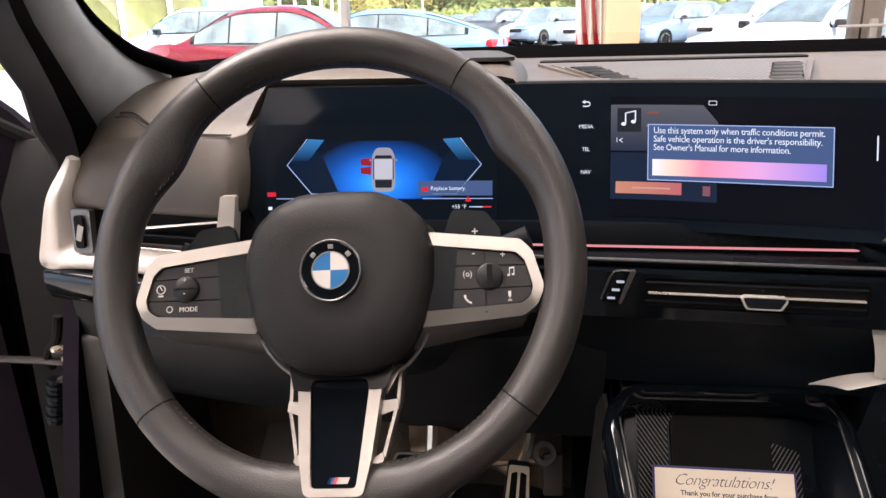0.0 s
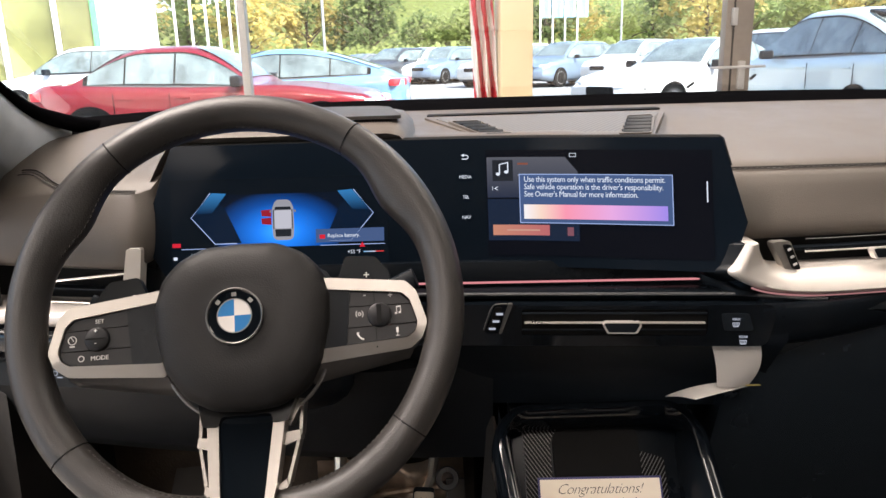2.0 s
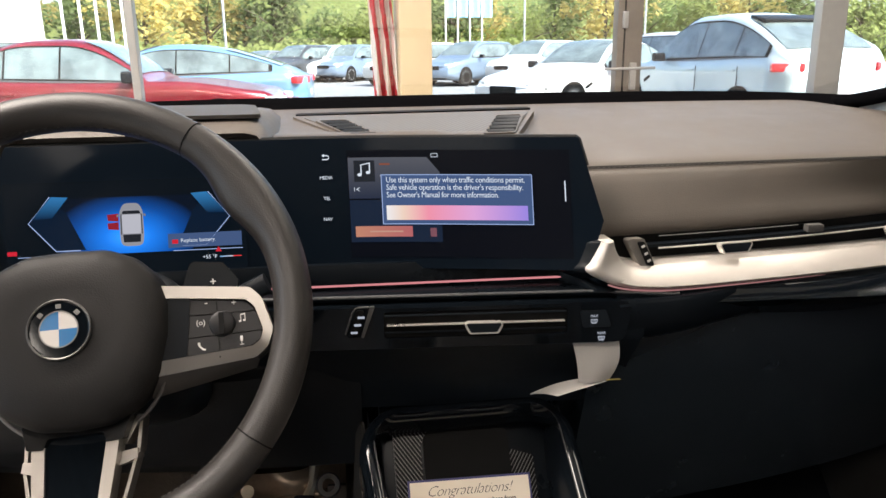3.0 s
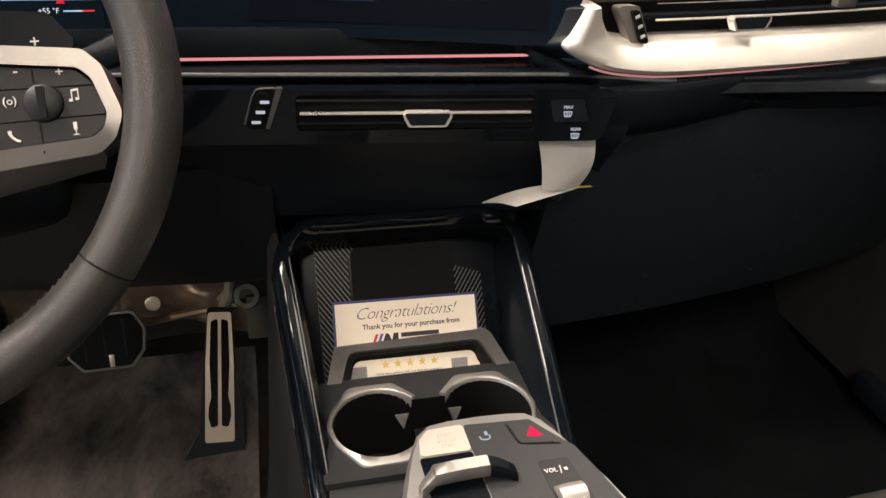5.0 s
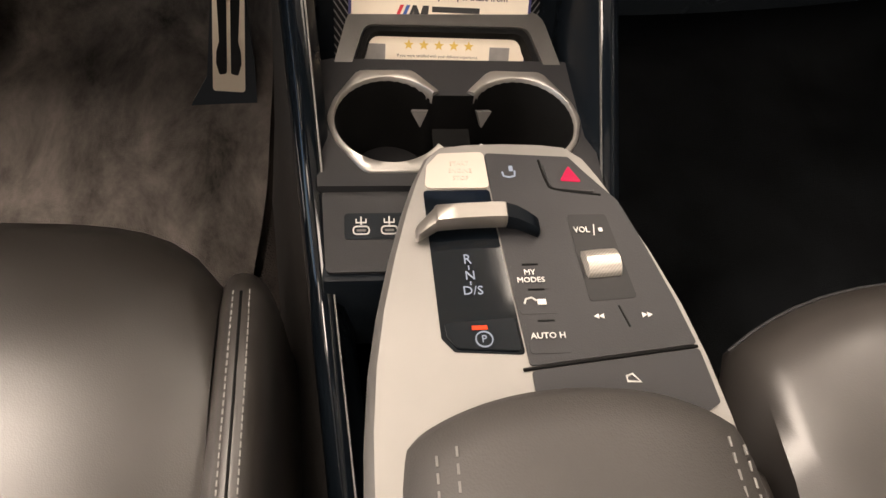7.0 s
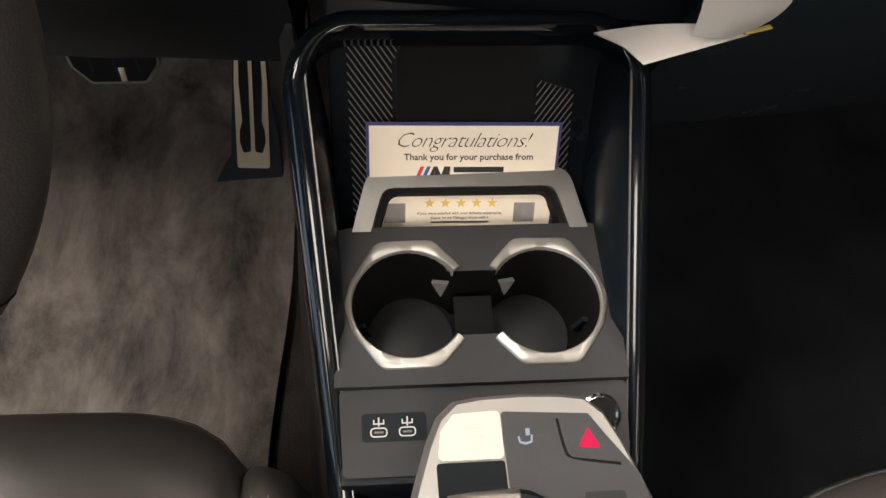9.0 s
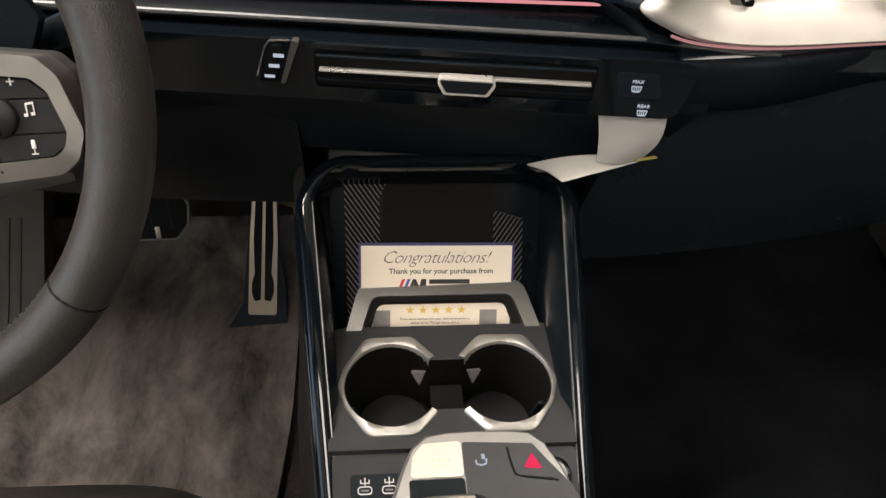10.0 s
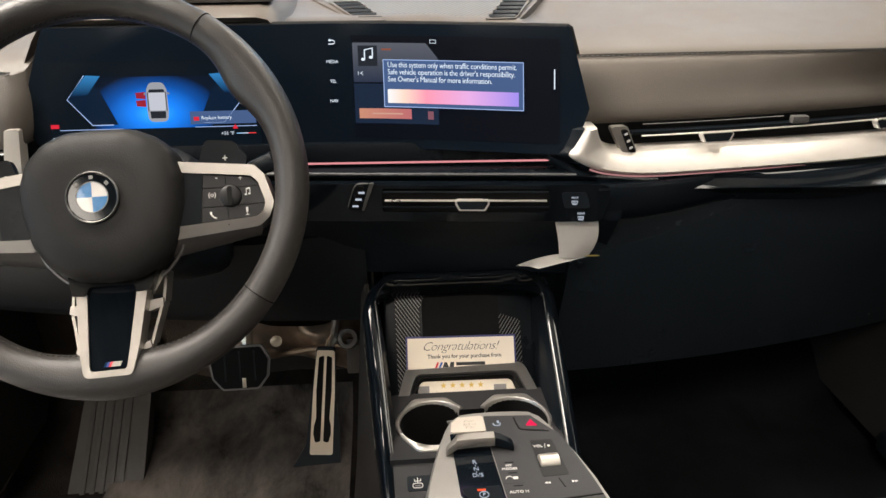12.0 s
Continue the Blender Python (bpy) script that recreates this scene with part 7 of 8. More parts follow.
for sgn in (-1, 1):
    line = spline([Vector((-sgn * x, y, z)) for x, y, z in ((-0.653, 0.800, 1.221), (-0.662, 0.853, 1.188), (-0.671, 0.932, 1.155), (-0.674, 1.003, 1.137), (-0.670, 1.070, 1.124), (-0.648, 1.130, 1.118), (-0.600, 1.150, 1.118), (-0.50, 1.157, 1.121))], 6)
    part("frit_corner", tube(line, [lerp(0.003, 0.011, smooth(0, 20, i)) for i in range(len(line))], 8), M_FRIT, shell, "black windscreen border running up the pillar", smooth=60)
ws = part("windscreen", loft([[Vector((x * lerp(1.0, 0.82, t), lerp(1.17, 0.40, t) - 0.06 * (abs(x) / 0.74) ** 3, lerp(1.135, 1.46, t) - 0.02 * (abs(x) / 0.74) ** 2)) for x in (lerp(-0.74, 0.74, i / 20) for i in range(21))] for t in (0, 0.25, 0.5, 0.75, 1)], closed=False), clear_glass("windscreen_glass", (0.97, 0.985, 0.98), 0.25), shell, "clear windscreen", smooth=80)
ws.visible_shadow = False
bon = [[Vector((x, y, z - 0.05 * (abs(x) / 0.8) ** 2.5)) for x in (lerp(-0.80, 0.80, i / 16) for i in range(17))] for y, z in ((1.22, 1.075), (1.5, 1.04), (1.9, 0.98), (2.15, 0.90), (2.25, 0.70), (2.28, 0.35))]
part("bonnet", loft(bon, closed=False), M_PAINT_OWN, shell, "dark bonnet", smooth=60)
for sgn in (-1, 1):
    part("wing", prism([(0.95, 0.35), (2.26, 0.35), (2.24, 0.75), (2.1, 0.93), (1.5, 1.0), (1.16, 1.03), (0.95, 1.02)], 0, 0.05, frame_of((sgn * 0.86 - 0.025, 0, 0), (0, 1, 0), (0, 0, 1)), 0.012), M_PAINT_OWN, shell)
part("cowl", box((1.5, 0.12, 0.10), at(0, 1.24, 1.035), 0.01), M_RUBBER, shell)


def door_leaf(name, m, label, flip):
    """A front door in its own space: x runs from the hinge along the leaf, y out of the cabin, z up."""
    d = thing(name, m, label, "car door", kind="structure")
    WARP[d.name] = lambda p: Vector((p.x, flip * p.y, p.z))
    low = fillet([(0.0, 0.02), (0.98, 0.05), (1.06, 0.55), (1.02, 0.775), (0.02, 0.685)], [0.03, 0.06, 0.05, 0.02, 0.02])
    f = Matrix(((1, 0, 0, 0), (0, 0, -1, 0), (0, 1, 0, 0), (0, 0, 0, 1)))
    part("outer_skin", prism(low, -0.03, 0.03, f @ at(0, 0, -0.06), 0.012), M_PAINT_OWN, d, "dark aubergine paint", local=True)
    part("inner_panel", prism([(lerp(0.5, x, 0.93), lerp(0.4, y, 0.93)) for x, y in low], -0.02, 0.045, f, 0.02), M_DOORTRIM, d, "black inner panel", local=True)
    part("armrest", box((0.55, 0.09, 0.06), at(0.58, -0.065, 0.42), 0.02), M_DASH, d, local=True)
    part("speaker", lathe([(0.0, 0), (0.075, 0), (0.078, 0.006), (0.0, 0.008)], 24, at(0.20, -0.047, 0.22) @ pose(0, 0, 0, 90, 0, 0)), M_RUBBER, d, local=True)
    part("sail_panel", prism(fillet([(-0.03, 0.50), (-0.035, 0.655), (0.005, 0.680), (0.077, 0.745), (0.21, 0.850), (0.25, 0.80), (0.25, 0.62)], 0.01), -0.02, 0.03, f, 0.008), M_PAINT_OWN, d, "dark painted corner of the door", local=True)
    part("corner_seal", tube([(-0.035, -0.030, 0.665), (0.005, -0.030, 0.690), (0.077, -0.028, 0.757), (0.21, -0.022, 0.862)], 0.009, 8), M_RUBBER, d, "black rubber edge seal", local=True)
    part("sash", tube([(-0.02, 0.02, 0.66), (0.005, 0.02, 0.690), (0.077, 0.015, 0.760), (0.20, 0.01, 0.862), (0.42, 0.0, 0.99), (0.62, -0.02, 1.04), (0.98, -0.02, 1.06), (1.05, 0.0, 0.74)], 0.018, 8), M_DOORTRIM, d, "black window frame", local=True)
    gl = part("window", prism([(0.24, 0.665), (1.03, 0.735), (0.97, 1.045), (0.62, 1.03), (0.42, 0.98), (0.24, 0.88)], -0.002, 0.002, f @ at(0, 0, -0.02)), clear_glass("door_glass", (0.93, 0.96, 0.95), 0.3), d, local=True)
    gl.visible_shadow = False
    part("rubber_stop", lathe([(0.0, 0.0), (0.016, 0.0), (0.016, 0.006), (0.010, 0.012), (0.0, 0.013)], 18, at(0.06, -0.030, 0.660) @ pose(0, 0, 0, 90, 0, 0)), M_BLACK, d, "round rubber stop", local=True)
    part("hinge", box((0.06, 0.05, 0.05), at(-0.01, 0.02, 0.18), 0.006), M_DKSILVER, d, local=True)
    part("hinge", box((0.06, 0.05, 0.05), at(-0.01, 0.02, 0.50), 0.006), M_DKSILVER, d, local=True)
    return d


open_a = radians(64)
door_leaf("driver_door", frame_of((-0.862, 0.955, 0.38), (-math.sin(open_a), -math.cos(open_a), 0), (math.cos(open_a), -math.sin(open_a), 0)), "open driver door with black inner panel and dark paint", -1)
door_leaf("passenger_door", frame_of((0.84, 0.955, 0.38), (0, -1, 0), (1, 0, 0)) @ Matrix.Diagonal((1, 1, 1, 1)), "closed passenger door with black inner panel", 1)
M_STRAP = surface("painted_steel", (0.016, 0.0155, 0.015), 0.55, spec=0.15, mottle=0.1, mottle_size=0.01)
strap = thing("door_check_strap", at(-0.80, 0.90, 0.78), "steel door check strap with bolts", "door strap")
part("link", tube([(-0.757, 0.842, 0.786), (-0.80, 0.846, 0.787), (-0.86, 0.850, 0.786), (-0.92, 0.842, 0.785)], [0.007, 0.008, 0.008, 0.006], 8, flat=0.45), M_STRAP, strap, "flat steel link", smooth=60)
part("link_bracket", box((0.030, 0.030, 0.006), pose(-0.762, 0.846, 0.802, 0, 0, 12), 0.002), M_STRAP, strap)
part("link_bracket", box((0.030, 0.030, 0.006), pose(-0.762, 0.846, 0.768, 0, 0, 12), 0.002), M_STRAP, strap)
part("pivot", lathe([(0.0, -0.020), (0.007, -0.020), (0.007, 0.022), (0.0, 0.023)], 12, at(-0.766, 0.846, 0.785)), M_STEEL, strap, "steel pivot pin")
part("cable_loop", tube(spline([(-0.772, 0.852, 0.845), (-0.778, 0.850, 0.815), (-0.790, 0.848, 0.798), (-0.792, 0.850, 0.775)], 5), 0.006, 8), M_RUBBER, strap, "black cable loop")
for k in range(9):
    part("cable_sleeve", tube([(-0.790 - 0.003 * k, 0.852 + 0.002 * k, 0.760 - 0.0085 * k), (-0.791 - 0.003 * k, 0.852 + 0.002 * k, 0.755 - 0.0085 * k)], 0.012 if k % 2 else 0.010, 10), M_BLACK, strap)
for dx in (0.0, 0.018):
    part("bolt", lathe([(0.0, 0), (0.006, 0), (0.006, 0.004), (0.0, 0.005)], 10, pose(-0.755 - dx, 0.838, 0.805)), M_STEEL, strap)


# ---- showroom and outdoors ----
M_FLOOR = surface("showroom_tile", (0.42, 0.40, 0.37), 0.25, mottle=0.08, mottle_size=0.4, rough_var=0.06)
M_WALL = surface("white_wall", (0.78, 0.76, 0.72), 0.8, mottle=0.03, mottle_size=0.6, grain=0.1, grain_size=0.004)
M_ASPHALT = surface("asphalt", (0.23, 0.225, 0.215), 0.85, mottle=0.15, mottle_size=0.7, grain=0.4, grain_size=0.02)
M_CREAM = surface("cream_plaster", (0.72, 0.58, 0.36), 0.7, mottle=0.05, mottle_size=0.2, grain=0.15, grain_size=0.003)
M_FRAME = surface("brown_anodised_frame", (0.22, 0.19, 0.16), 0.45, metal=0.5, mottle=0.08, mottle_size=0.05)
M_GREYFRAME = surface("grey_frame", (0.42, 0.41, 0.39), 0.4, metal=0.4, mottle=0.06, mottle_size=0.05)
M_TYRE = surface("tyre", (0.02, 0.02, 0.02), 0.8, mottle=0.1)
M_RIM = surface("alloy", (0.55, 0.55, 0.55), 0.35, metal=0.8)
# opaque glass; its pale mottling stands in for reflected sky and the cabin
M_CARGLASS = surface("car_glass_painted_view", (0.135, 0.165, 0.16), 0.08, spec=0.8, rough_var=0.02, mottle=0.55, mottle_size=0.35)
M_TAIL = surface("tail_lamp", (0.65, 0.03, 0.04), 0.2, coat=0.5)
M_HEAD = surface("head_lamp", (0.6, 0.6, 0.6), 0.15, coat=0.5)
M_FOLIAGE = [surface("foliage_green", (0.29, 0.33, 0.11), 0.8, spec=0.1, mottle=0.4, mottle_size=0.5, per_object=0.25),
             surface("foliage_yellow", (0.54, 0.45, 0.16), 0.8, spec=0.1, mottle=0.4, mottle_size=0.5, per_object=0.25),
             surface("foliage_dark", (0.19, 0.24, 0.09), 0.8, spec=0.1, mottle=0.4, mottle_size=0.5, per_object=0.25)]
for leaf in M_FOLIAGE:
    nt = leaf.node_tree
    tl, mixer = nt.nodes.new("ShaderNodeBsdfTranslucent"), nt.nodes.new("ShaderNodeMixShader")
    mixer.inputs[0].default_value = 0.62
    base = nt.nodes["Principled BSDF"]
    nt.links.new(base.inputs["Base Color"].links[0].from_socket, tl.inputs["Color"])
    nt.links.new(base.outputs[0], mixer.inputs[1])
    nt.links.new(tl.outputs[0], mixer.inputs[2])
    nt.links.new(mixer.outputs[0], nt.nodes["Material Output"].inputs[0])
M_BARK = surface("bark", (0.10, 0.075, 0.05), 0.9, mottle=0.3, mottle_size=0.1)

solo("ground", box((1600, 1600, 0.2), at(0, 600, -0.13)), M_ASPHALT, "pale grey car park asphalt", "ground", kind="structure", smooth=0)
solo("showroom_floor", box((18.0, 15.5, 0.10), at(0, -2.2, -0.046)), M_FLOOR, "pale polished showroom tiles", "floor", kind="structure", smooth=0)
solo("ceiling", box((18.0, 15.5, 0.2), at(0, -2.2, 4.50)), M_WALL, "white showroom ceiling", "ceiling", kind="structure", smooth=0)
solo("wall_back", box((18.0, 0.2, 4.5), at(0, -9.9, 2.25)), M_WALL, "plain white showroom wall", "wall", kind="structure", smooth=0)
side_win = thing("side_window", at(-9.0, -2.2, 0), "tall glazed showroom side with slim posts", "window", kind="structure")
part("head_beam", box((0.25, 15.5, 0.7), at(-9.0, -2.2, 4.15), 0.01), M_WALL, side_win)
part("sill_beam", box((0.12, 15.5, 0.12), at(-9.0, -2.2, 0.06), 0.01), M_WALL, side_win)
for k in range(8):
    part("post", box((0.12, 0.08, 3.8), at(-9.0, -9.6 + 2.15 * k, 1.9), 0.008), M_WALL, side_win)
solo("wall_right", box((0.2, 15.5, 4.5), at(9.0, -2.2, 2.25)), M_WALL, "plain white showroom wall", "wall", kind="structure", smooth=0)
# panels added round the unseen lamps
for lx, ly, size, watts in LAMPS:
    lf = thing("ceiling_light", at(lx, ly, 4.36), "square white ceiling light panel, added out of view", "ceiling light", group="ceiling lights")
    part("frame", prism(rrect(size + 0.1, size + 0.1, 0.02, 2), -0.03, 0.03, at(lx, ly, 4.36), hole=rrect(size, size, 0.02, 2)), M_GREYFRAME, lf)
    part("diffuser", box((size, size, 0.01), at(lx, ly, 4.375)), glow("diffuser", (1.0, 0.86, 0.68), 1.5, gain=1.0), lf)

WY = 5.5
win = thing("shop_window", at(0, WY, 0.0), "tall glazed showroom front with slim posts", "window", kind="structure")
part("head_beam", box((18, 0.25, 0.9), at(0, WY, 4.05), 0.01), M_WALL, win)
part("sill_beam", box((18, 0.12, 0.12), at(0, WY, 0.06), 0.01), M_FRAME, win)
for x, w, mt in ((-1.435, 0.055, M_GREYFRAME), (2.130, 0.20, M_FRAME), (3.80, 0.22, M_GREYFRAME), (-4.6, 0.06, M_GREYFRAME), (-6.8, 0.06, M_GREYFRAME), (6.2, 0.10, M_GREYFRAME)):
    part("post", box((w, 0.10, 3.6), at(x, WY, 1.8), 0.008), mt, win)
    if w == 0.20:
        part("door_gap", box((0.012, 0.006, 3.5), at(x - 0.045, WY - 0.053, 1.8)), M_RUBBER, win)
        part("door_rod", tube([(x - 0.20, WY - 0.075, 1.075), (x + 0.20, WY - 0.075, 1.08)], 0.010, 8), M_RIM, win)
        part("hinge", box((0.04, 0.03, 0.12), at(x - 0.05, WY - 0.07, 1.43), 0.005), M_RIM, win)
        part("lock_case", box((0.05, 0.03, 0.20), at(x + 0.03, WY - 0.06, 1.02), 0.005), M_GREYFRAME, win)
pane = part("pane", box((18, 0.01, 3.5), at(0, WY + 0.03, 1.80)), clear_glass("shop_glass", (0.97, 0.985, 0.975), 0.3), win, smooth=0)
pane.visible_shadow = False
solo("pillar", box((0.215, 0.40, 4.5), at(0.455, WY - 0.32, 2.25), 0.01), M_CREAM, "cream plastered showroom pillar", "pillar", kind="structure")

# flag hanging from its pole
flag = thing("flag", at(0.25, WY - 0.30, 0.2), "red and white striped flag hanging in folds from a pole", "flag")
part("pole", tube([(0.235, WY - 0.26, 0.0), (0.235, WY - 0.26, 2.75)], 0.012, 8), M_RIM, flag)
M_FRED = surface("flag_red", (0.50, 0.025, 0.035), 0.75, mottle=0.08, mottle_size=0.05)
M_FWHITE = surface("flag_white", (0.75, 0.72, 0.68), 0.75, mottle=0.05, mottle_size=0.05)
b = bmesh.new()
rows = []
for j in range(61):
    t = j / 60
    z = 2.6 - 2.0 * t
    row = []
    for i in range(53):
        s = i / 52
        lean = 0.10 * t
        x = 0.185 + lerp(-0.085, 0.085, s) * (0.80 + 0.20 * t) + lean
        y = WY - 0.33 + 0.045 * math.sin(s * 15 + 3.0 * t) * (0.5 + 0.5 * t) + 0.015 * math.sin(s * 31 + t * 9)
        row.append(b.verts.new((x, y, z)))
    rows.append(row)
for j in range(60):
    for i in range(52):
        f = b.faces.new((rows[j][i], rows[j][i + 1], rows[j + 1][i + 1], rows[j + 1][i]))
        f.material_index = int((i - j * 0.62 + 60) // 11) % 2
part("cloth", b, [M_FRED, M_FWHITE], flag, "folded striped cloth", smooth=80)


def wheel_of(car, x, y, r, side):
    w = part("wheel", lathe([(0.0, -0.10), (r * 0.62, -0.10), (r * 0.95, -0.09), (r, -0.06), (r, 0.06), (r * 0.95, 0.09), (r * 0.70, 0.095), (r * 0.68, 0.06), (0.0, 0.06)], 28, at(x, y, r) @ pose(0, 0, 0, -90 * side, 0, 0)), M_TYRE, car, "black tyre with alloy rim", local=True)
    bm = lathe([(r * 0.62, 0.065), (r * 0.70, 0.065), (r * 0.70, 0.09), (r * 0.64, 0.095)], 28, at(x, y, r) @ pose(0, 0, 0, -90 * side, 0, 0))
    for k in range(5):
        a = 2 * math.pi * k / 5
        bm = box((r * 0.62, r * 0.16, 0.03), at(x, y, r) @ pose(0, 0, 0, -90 * side, 0, 0) @ pose(0, 0, 0, 0, 0, 72 * k + 12) @ at(r * 0.33, 0, 0.075), 0.006, bm=bm)
    part("rim", bm, M_RIM, w, local=True)


def parked_car(name, m, paint, label, kind="sedan", group=""):
    """A parked car in its own space: its nose towards +x, wheels on z = 0."""
    c = thing(name, m, label, "car", group=group)
    # length, height, half width, belt height, then along x: foot of the rear window, rear and front end of the roof, foot of the windscreen
    L, H, W, belt, r0, r1, f1, f0 = {"sedan": (4.70, 1.44, 0.915, 0.93, -1.72, -0.75, -0.35, 0.64), "suv": (4.75, 1.66, 0.95, 1.04, -2.33, -1.55, 0.0, 1.20),
                                     "fastback": (4.75, 1.76, 0.96, 1.06, -2.36, -0.60, -0.10, 1.10), "coupe": (4.60, 1.40, 0.93, 0.92, -2.10, -0.35, -0.15, 1.05)}[kind]
    half = L / 2

    def arc(u):
        return math.sin(math.pi / 2 * max(0.0, min(1.0, u)))

    def sec(x):
        """The body at x: bottom, belt, roof, half width, and how far it is raised to the roof."""
        e0, e1 = smooth(-half - 0.02, -half + 0.35, x), 1 - smooth(half - 0.75, half + 0.02, x)
        bh = lerp(belt + 0.06, belt, smooth(-half, 0.3, x))
        bh = lerp(bh, belt - 0.16, smooth(0.9, half, x)) - 0.10 * (1 - e0) - 0.14 * smooth(half - 0.35, half, x)
        up = arc((x - r0) / (r1 - r0)) * arc((f0 - x) / (f0 - f1))
        rh = lerp(bh, H - 0.03 * (x / half) ** 2, up)
        w = W * (0.80 + 0.20 * math.sqrt(max(0.0, e0))) * (0.78 + 0.22 * math.sqrt(max(0.0, e1)))
        return lerp(0.32, 0.20, e0 * e1), bh, rh, w, up

    rings = []
    for i in range(73):
        x = lerp(-half, half, i / 72)
        lo, bh, rh, w, up = sec(x)
        wr = lerp(w * 0.93, w * 0.70, up)
        half_r = [(w * 0.90, lo), (w * 0.985, lo + 0.12), (w * 1.005, lerp(lo, bh, 0.45)), (w * 0.975, lerp(lo, bh, 0.62)), (w * 1.0, lerp(lo, bh, 0.76)), (w * 0.985, bh - 0.05), (w * 0.94, bh), (lerp(w * 0.92, wr, 0.5), lerp(bh, rh, 0.5)), (wr, lerp(bh, rh, 0.88)), (wr * 0.88, lerp(bh, rh, 0.975)), (wr * 0.45, rh + 0.012), (0, rh + 0.018)]
        rings.append([Vector((x, y, z)) for y, z in half_r] + [Vector((x, -y, z)) for y, z in half_r[-2::-1]])
    part("body", loft(rings), paint, c, local=True, smooth=75)

    def side_strip(xa, xb, sgn, name, lift, mat, q0, q1, label=""):
        """A piece of the side above the belt, between two shares of the height to the roof."""
        rows_ = []
        for i in range(17):
            x = lerp(xa, xb, i / 16)
            _, bh, rh, w, up = sec(x)
            wr = lerp(w * 0.93, w * 0.70, up)
            rows_.append([Vector((x, sgn * (lerp(w * 0.94, wr, q) + lift), lerp(bh, rh, q))) for q in (q0, (q0 + q1) / 2, q1)])
        b_ = loft(rows_, closed=False)
        bmesh.ops.solidify(b_, geom=b_.faces[:], thickness=0.012)
        part(name, b_, mat, c, label, local=True, smooth=60)

    a0, a1 = lerp(r0, r1, 0.22), lerp(f0, f1, 0.14)
    for sgn in (-1, 1):
        side_strip(a0 - 0.05, a1 + 0.04, sgn, "window_frame", 0.004, M_RUBBER, 0.02, 0.86)
        side_strip(a0 - 0.06, a1 + 0.05, sgn, "belt_trim", 0.012, M_DKSILVER, -0.015, 0.025, "thin chrome belt trim")
        cut = [a0, lerp(a0, a1, 0.24), lerp(a0, a1, 0.56), a1]
        for k in range(3):
            side_strip(cut[k] + 0.012, cut[k + 1] - 0.012, sgn, "window", 0.010, M_CARGLASS, 0.07, 0.82)
        for x in (-half + 0.86, half - 0.86):
            part("wheel_arch", lathe([(0.0, 0.0), (0.37, 0.0), (0.37, 0.02), (0.0, 0.02)], 28, at(x, sgn * (W - 0.012), 0.35) @ pose(0, 0, 0, -90 * sgn, 0, 0)), M_RUBBER, c, local=True)
            wheel_of(c, x, sgn * (W - 0.085), 0.335, sgn)
        part("mirror", box((0.13, 0.20, 0.14), at(a1 - (0.04 if kind == "sedan" else 0.38), sgn * (W + 0.09), belt + 0.06), 0.04, 3), M_BLACK, c, "black door mirror", local=True)
        for x in (lerp(a0, a1, 0.20), lerp(a0, a1, 0.56)):
            part("door_handle", box((0.20, 0.03, 0.035), at(x + 0.10, sgn * (W * 0.985 + 0.012), belt - 0.13), 0.012), paint, c, local=True)
            part("door_gap", box((0.008, 0.01, belt - 0.40), at(x - 0.06, sgn * (W * 0.997), belt * 0.5 + 0.13)), M_RUBBER, c, local=True)
        part("tail_lamp", box((0.12, 0.44, 0.12), pose(-half + 0.11, sgn * (W * 0.80), belt - 0.08, 0, 0, -sgn * 24), 0.03), M_TAIL, c, "red tail lamp", local=True)
        part("head_lamp", box((0.16, 0.40, 0.12), pose(half - 0.22, sgn * (W * 0.72), belt - 0.26, 0, 0, sgn * 26), 0.04), M_HEAD, c, "clear head lamp", local=True)
        if kind != "suv":
            part("wing_vent", box((0.22, 0.012, 0.05), pose(half - 1.30, sgn * W * 0.985, belt - 0.30, 0, 25, 0), 0.004), M_RUBBER, c, local=True)
    for xa, xb, front in ((lerp(f0, f1, 0.10), lerp(f0, f1, 0.78), 1), (lerp(r0, r1, 0.12), lerp(r0, r1, 0.62), 0)):
        rows_ = []
        for i in range(7):
            x = lerp(xa, xb, i / 6)
            _, bh, rh, w, up = sec(x)
            wr = lerp(w * 0.93, w * 0.70, up) * 0.86
            rows_.append([Vector((x, wr * s_, lerp(rh + 0.030, rh + 0.012, abs(s_) ** 3))) for s_ in (-1, -0.66, -0.33, 0, 0.33, 0.66, 1)])
        b_ = loft(rows_, closed=False)
        bmesh.ops.solidify(b_, geom=b_.faces[:], thickness=0.012)
        part("windscreen" if front else "rear_window", b_, M_CARGLASS, c, local=True, smooth=60)
    part("grille", prism(rrect(0.66, 0.15, 0.05), -0.03, 0.02, frame_of((half - 0.015, 0, belt - 0.36), (0, 1, 0), (0, 0, 1)), 0.008), M_RUBBER, c, "dark front grille", local=True)
    part("lower_intake", prism(rrect(1.30, 0.14, 0.04), -0.05, 0.02, frame_of((half - 0.03, 0, 0.36), (0, 1, 0), (0, 0, 1)), 0.008), M_RUBBER, c, local=True)
    if kind == "fastback":
        part("roof_spoiler", box((0.34, 1.15, 0.05), pose(lerp(r0, r1, 0.60), 0, sec(lerp(r0, r1, 0.60))[2] + 0.035, 0, -12, 0), 0.02), M_BLACK, c, "black roof spoiler", local=True)
    part("number_plate", box((0.012, 0.50, 0.11), at(-half - 0.004, 0, 0.62), 0.004), M_BADGEWHITE, c, local=True)
    return c


def paint(name, rgb, metal=0.3):
    return surface(name, rgb, 0.28, metal=metal, coat=0.6, mottle=0.03, mottle_size=0.5)


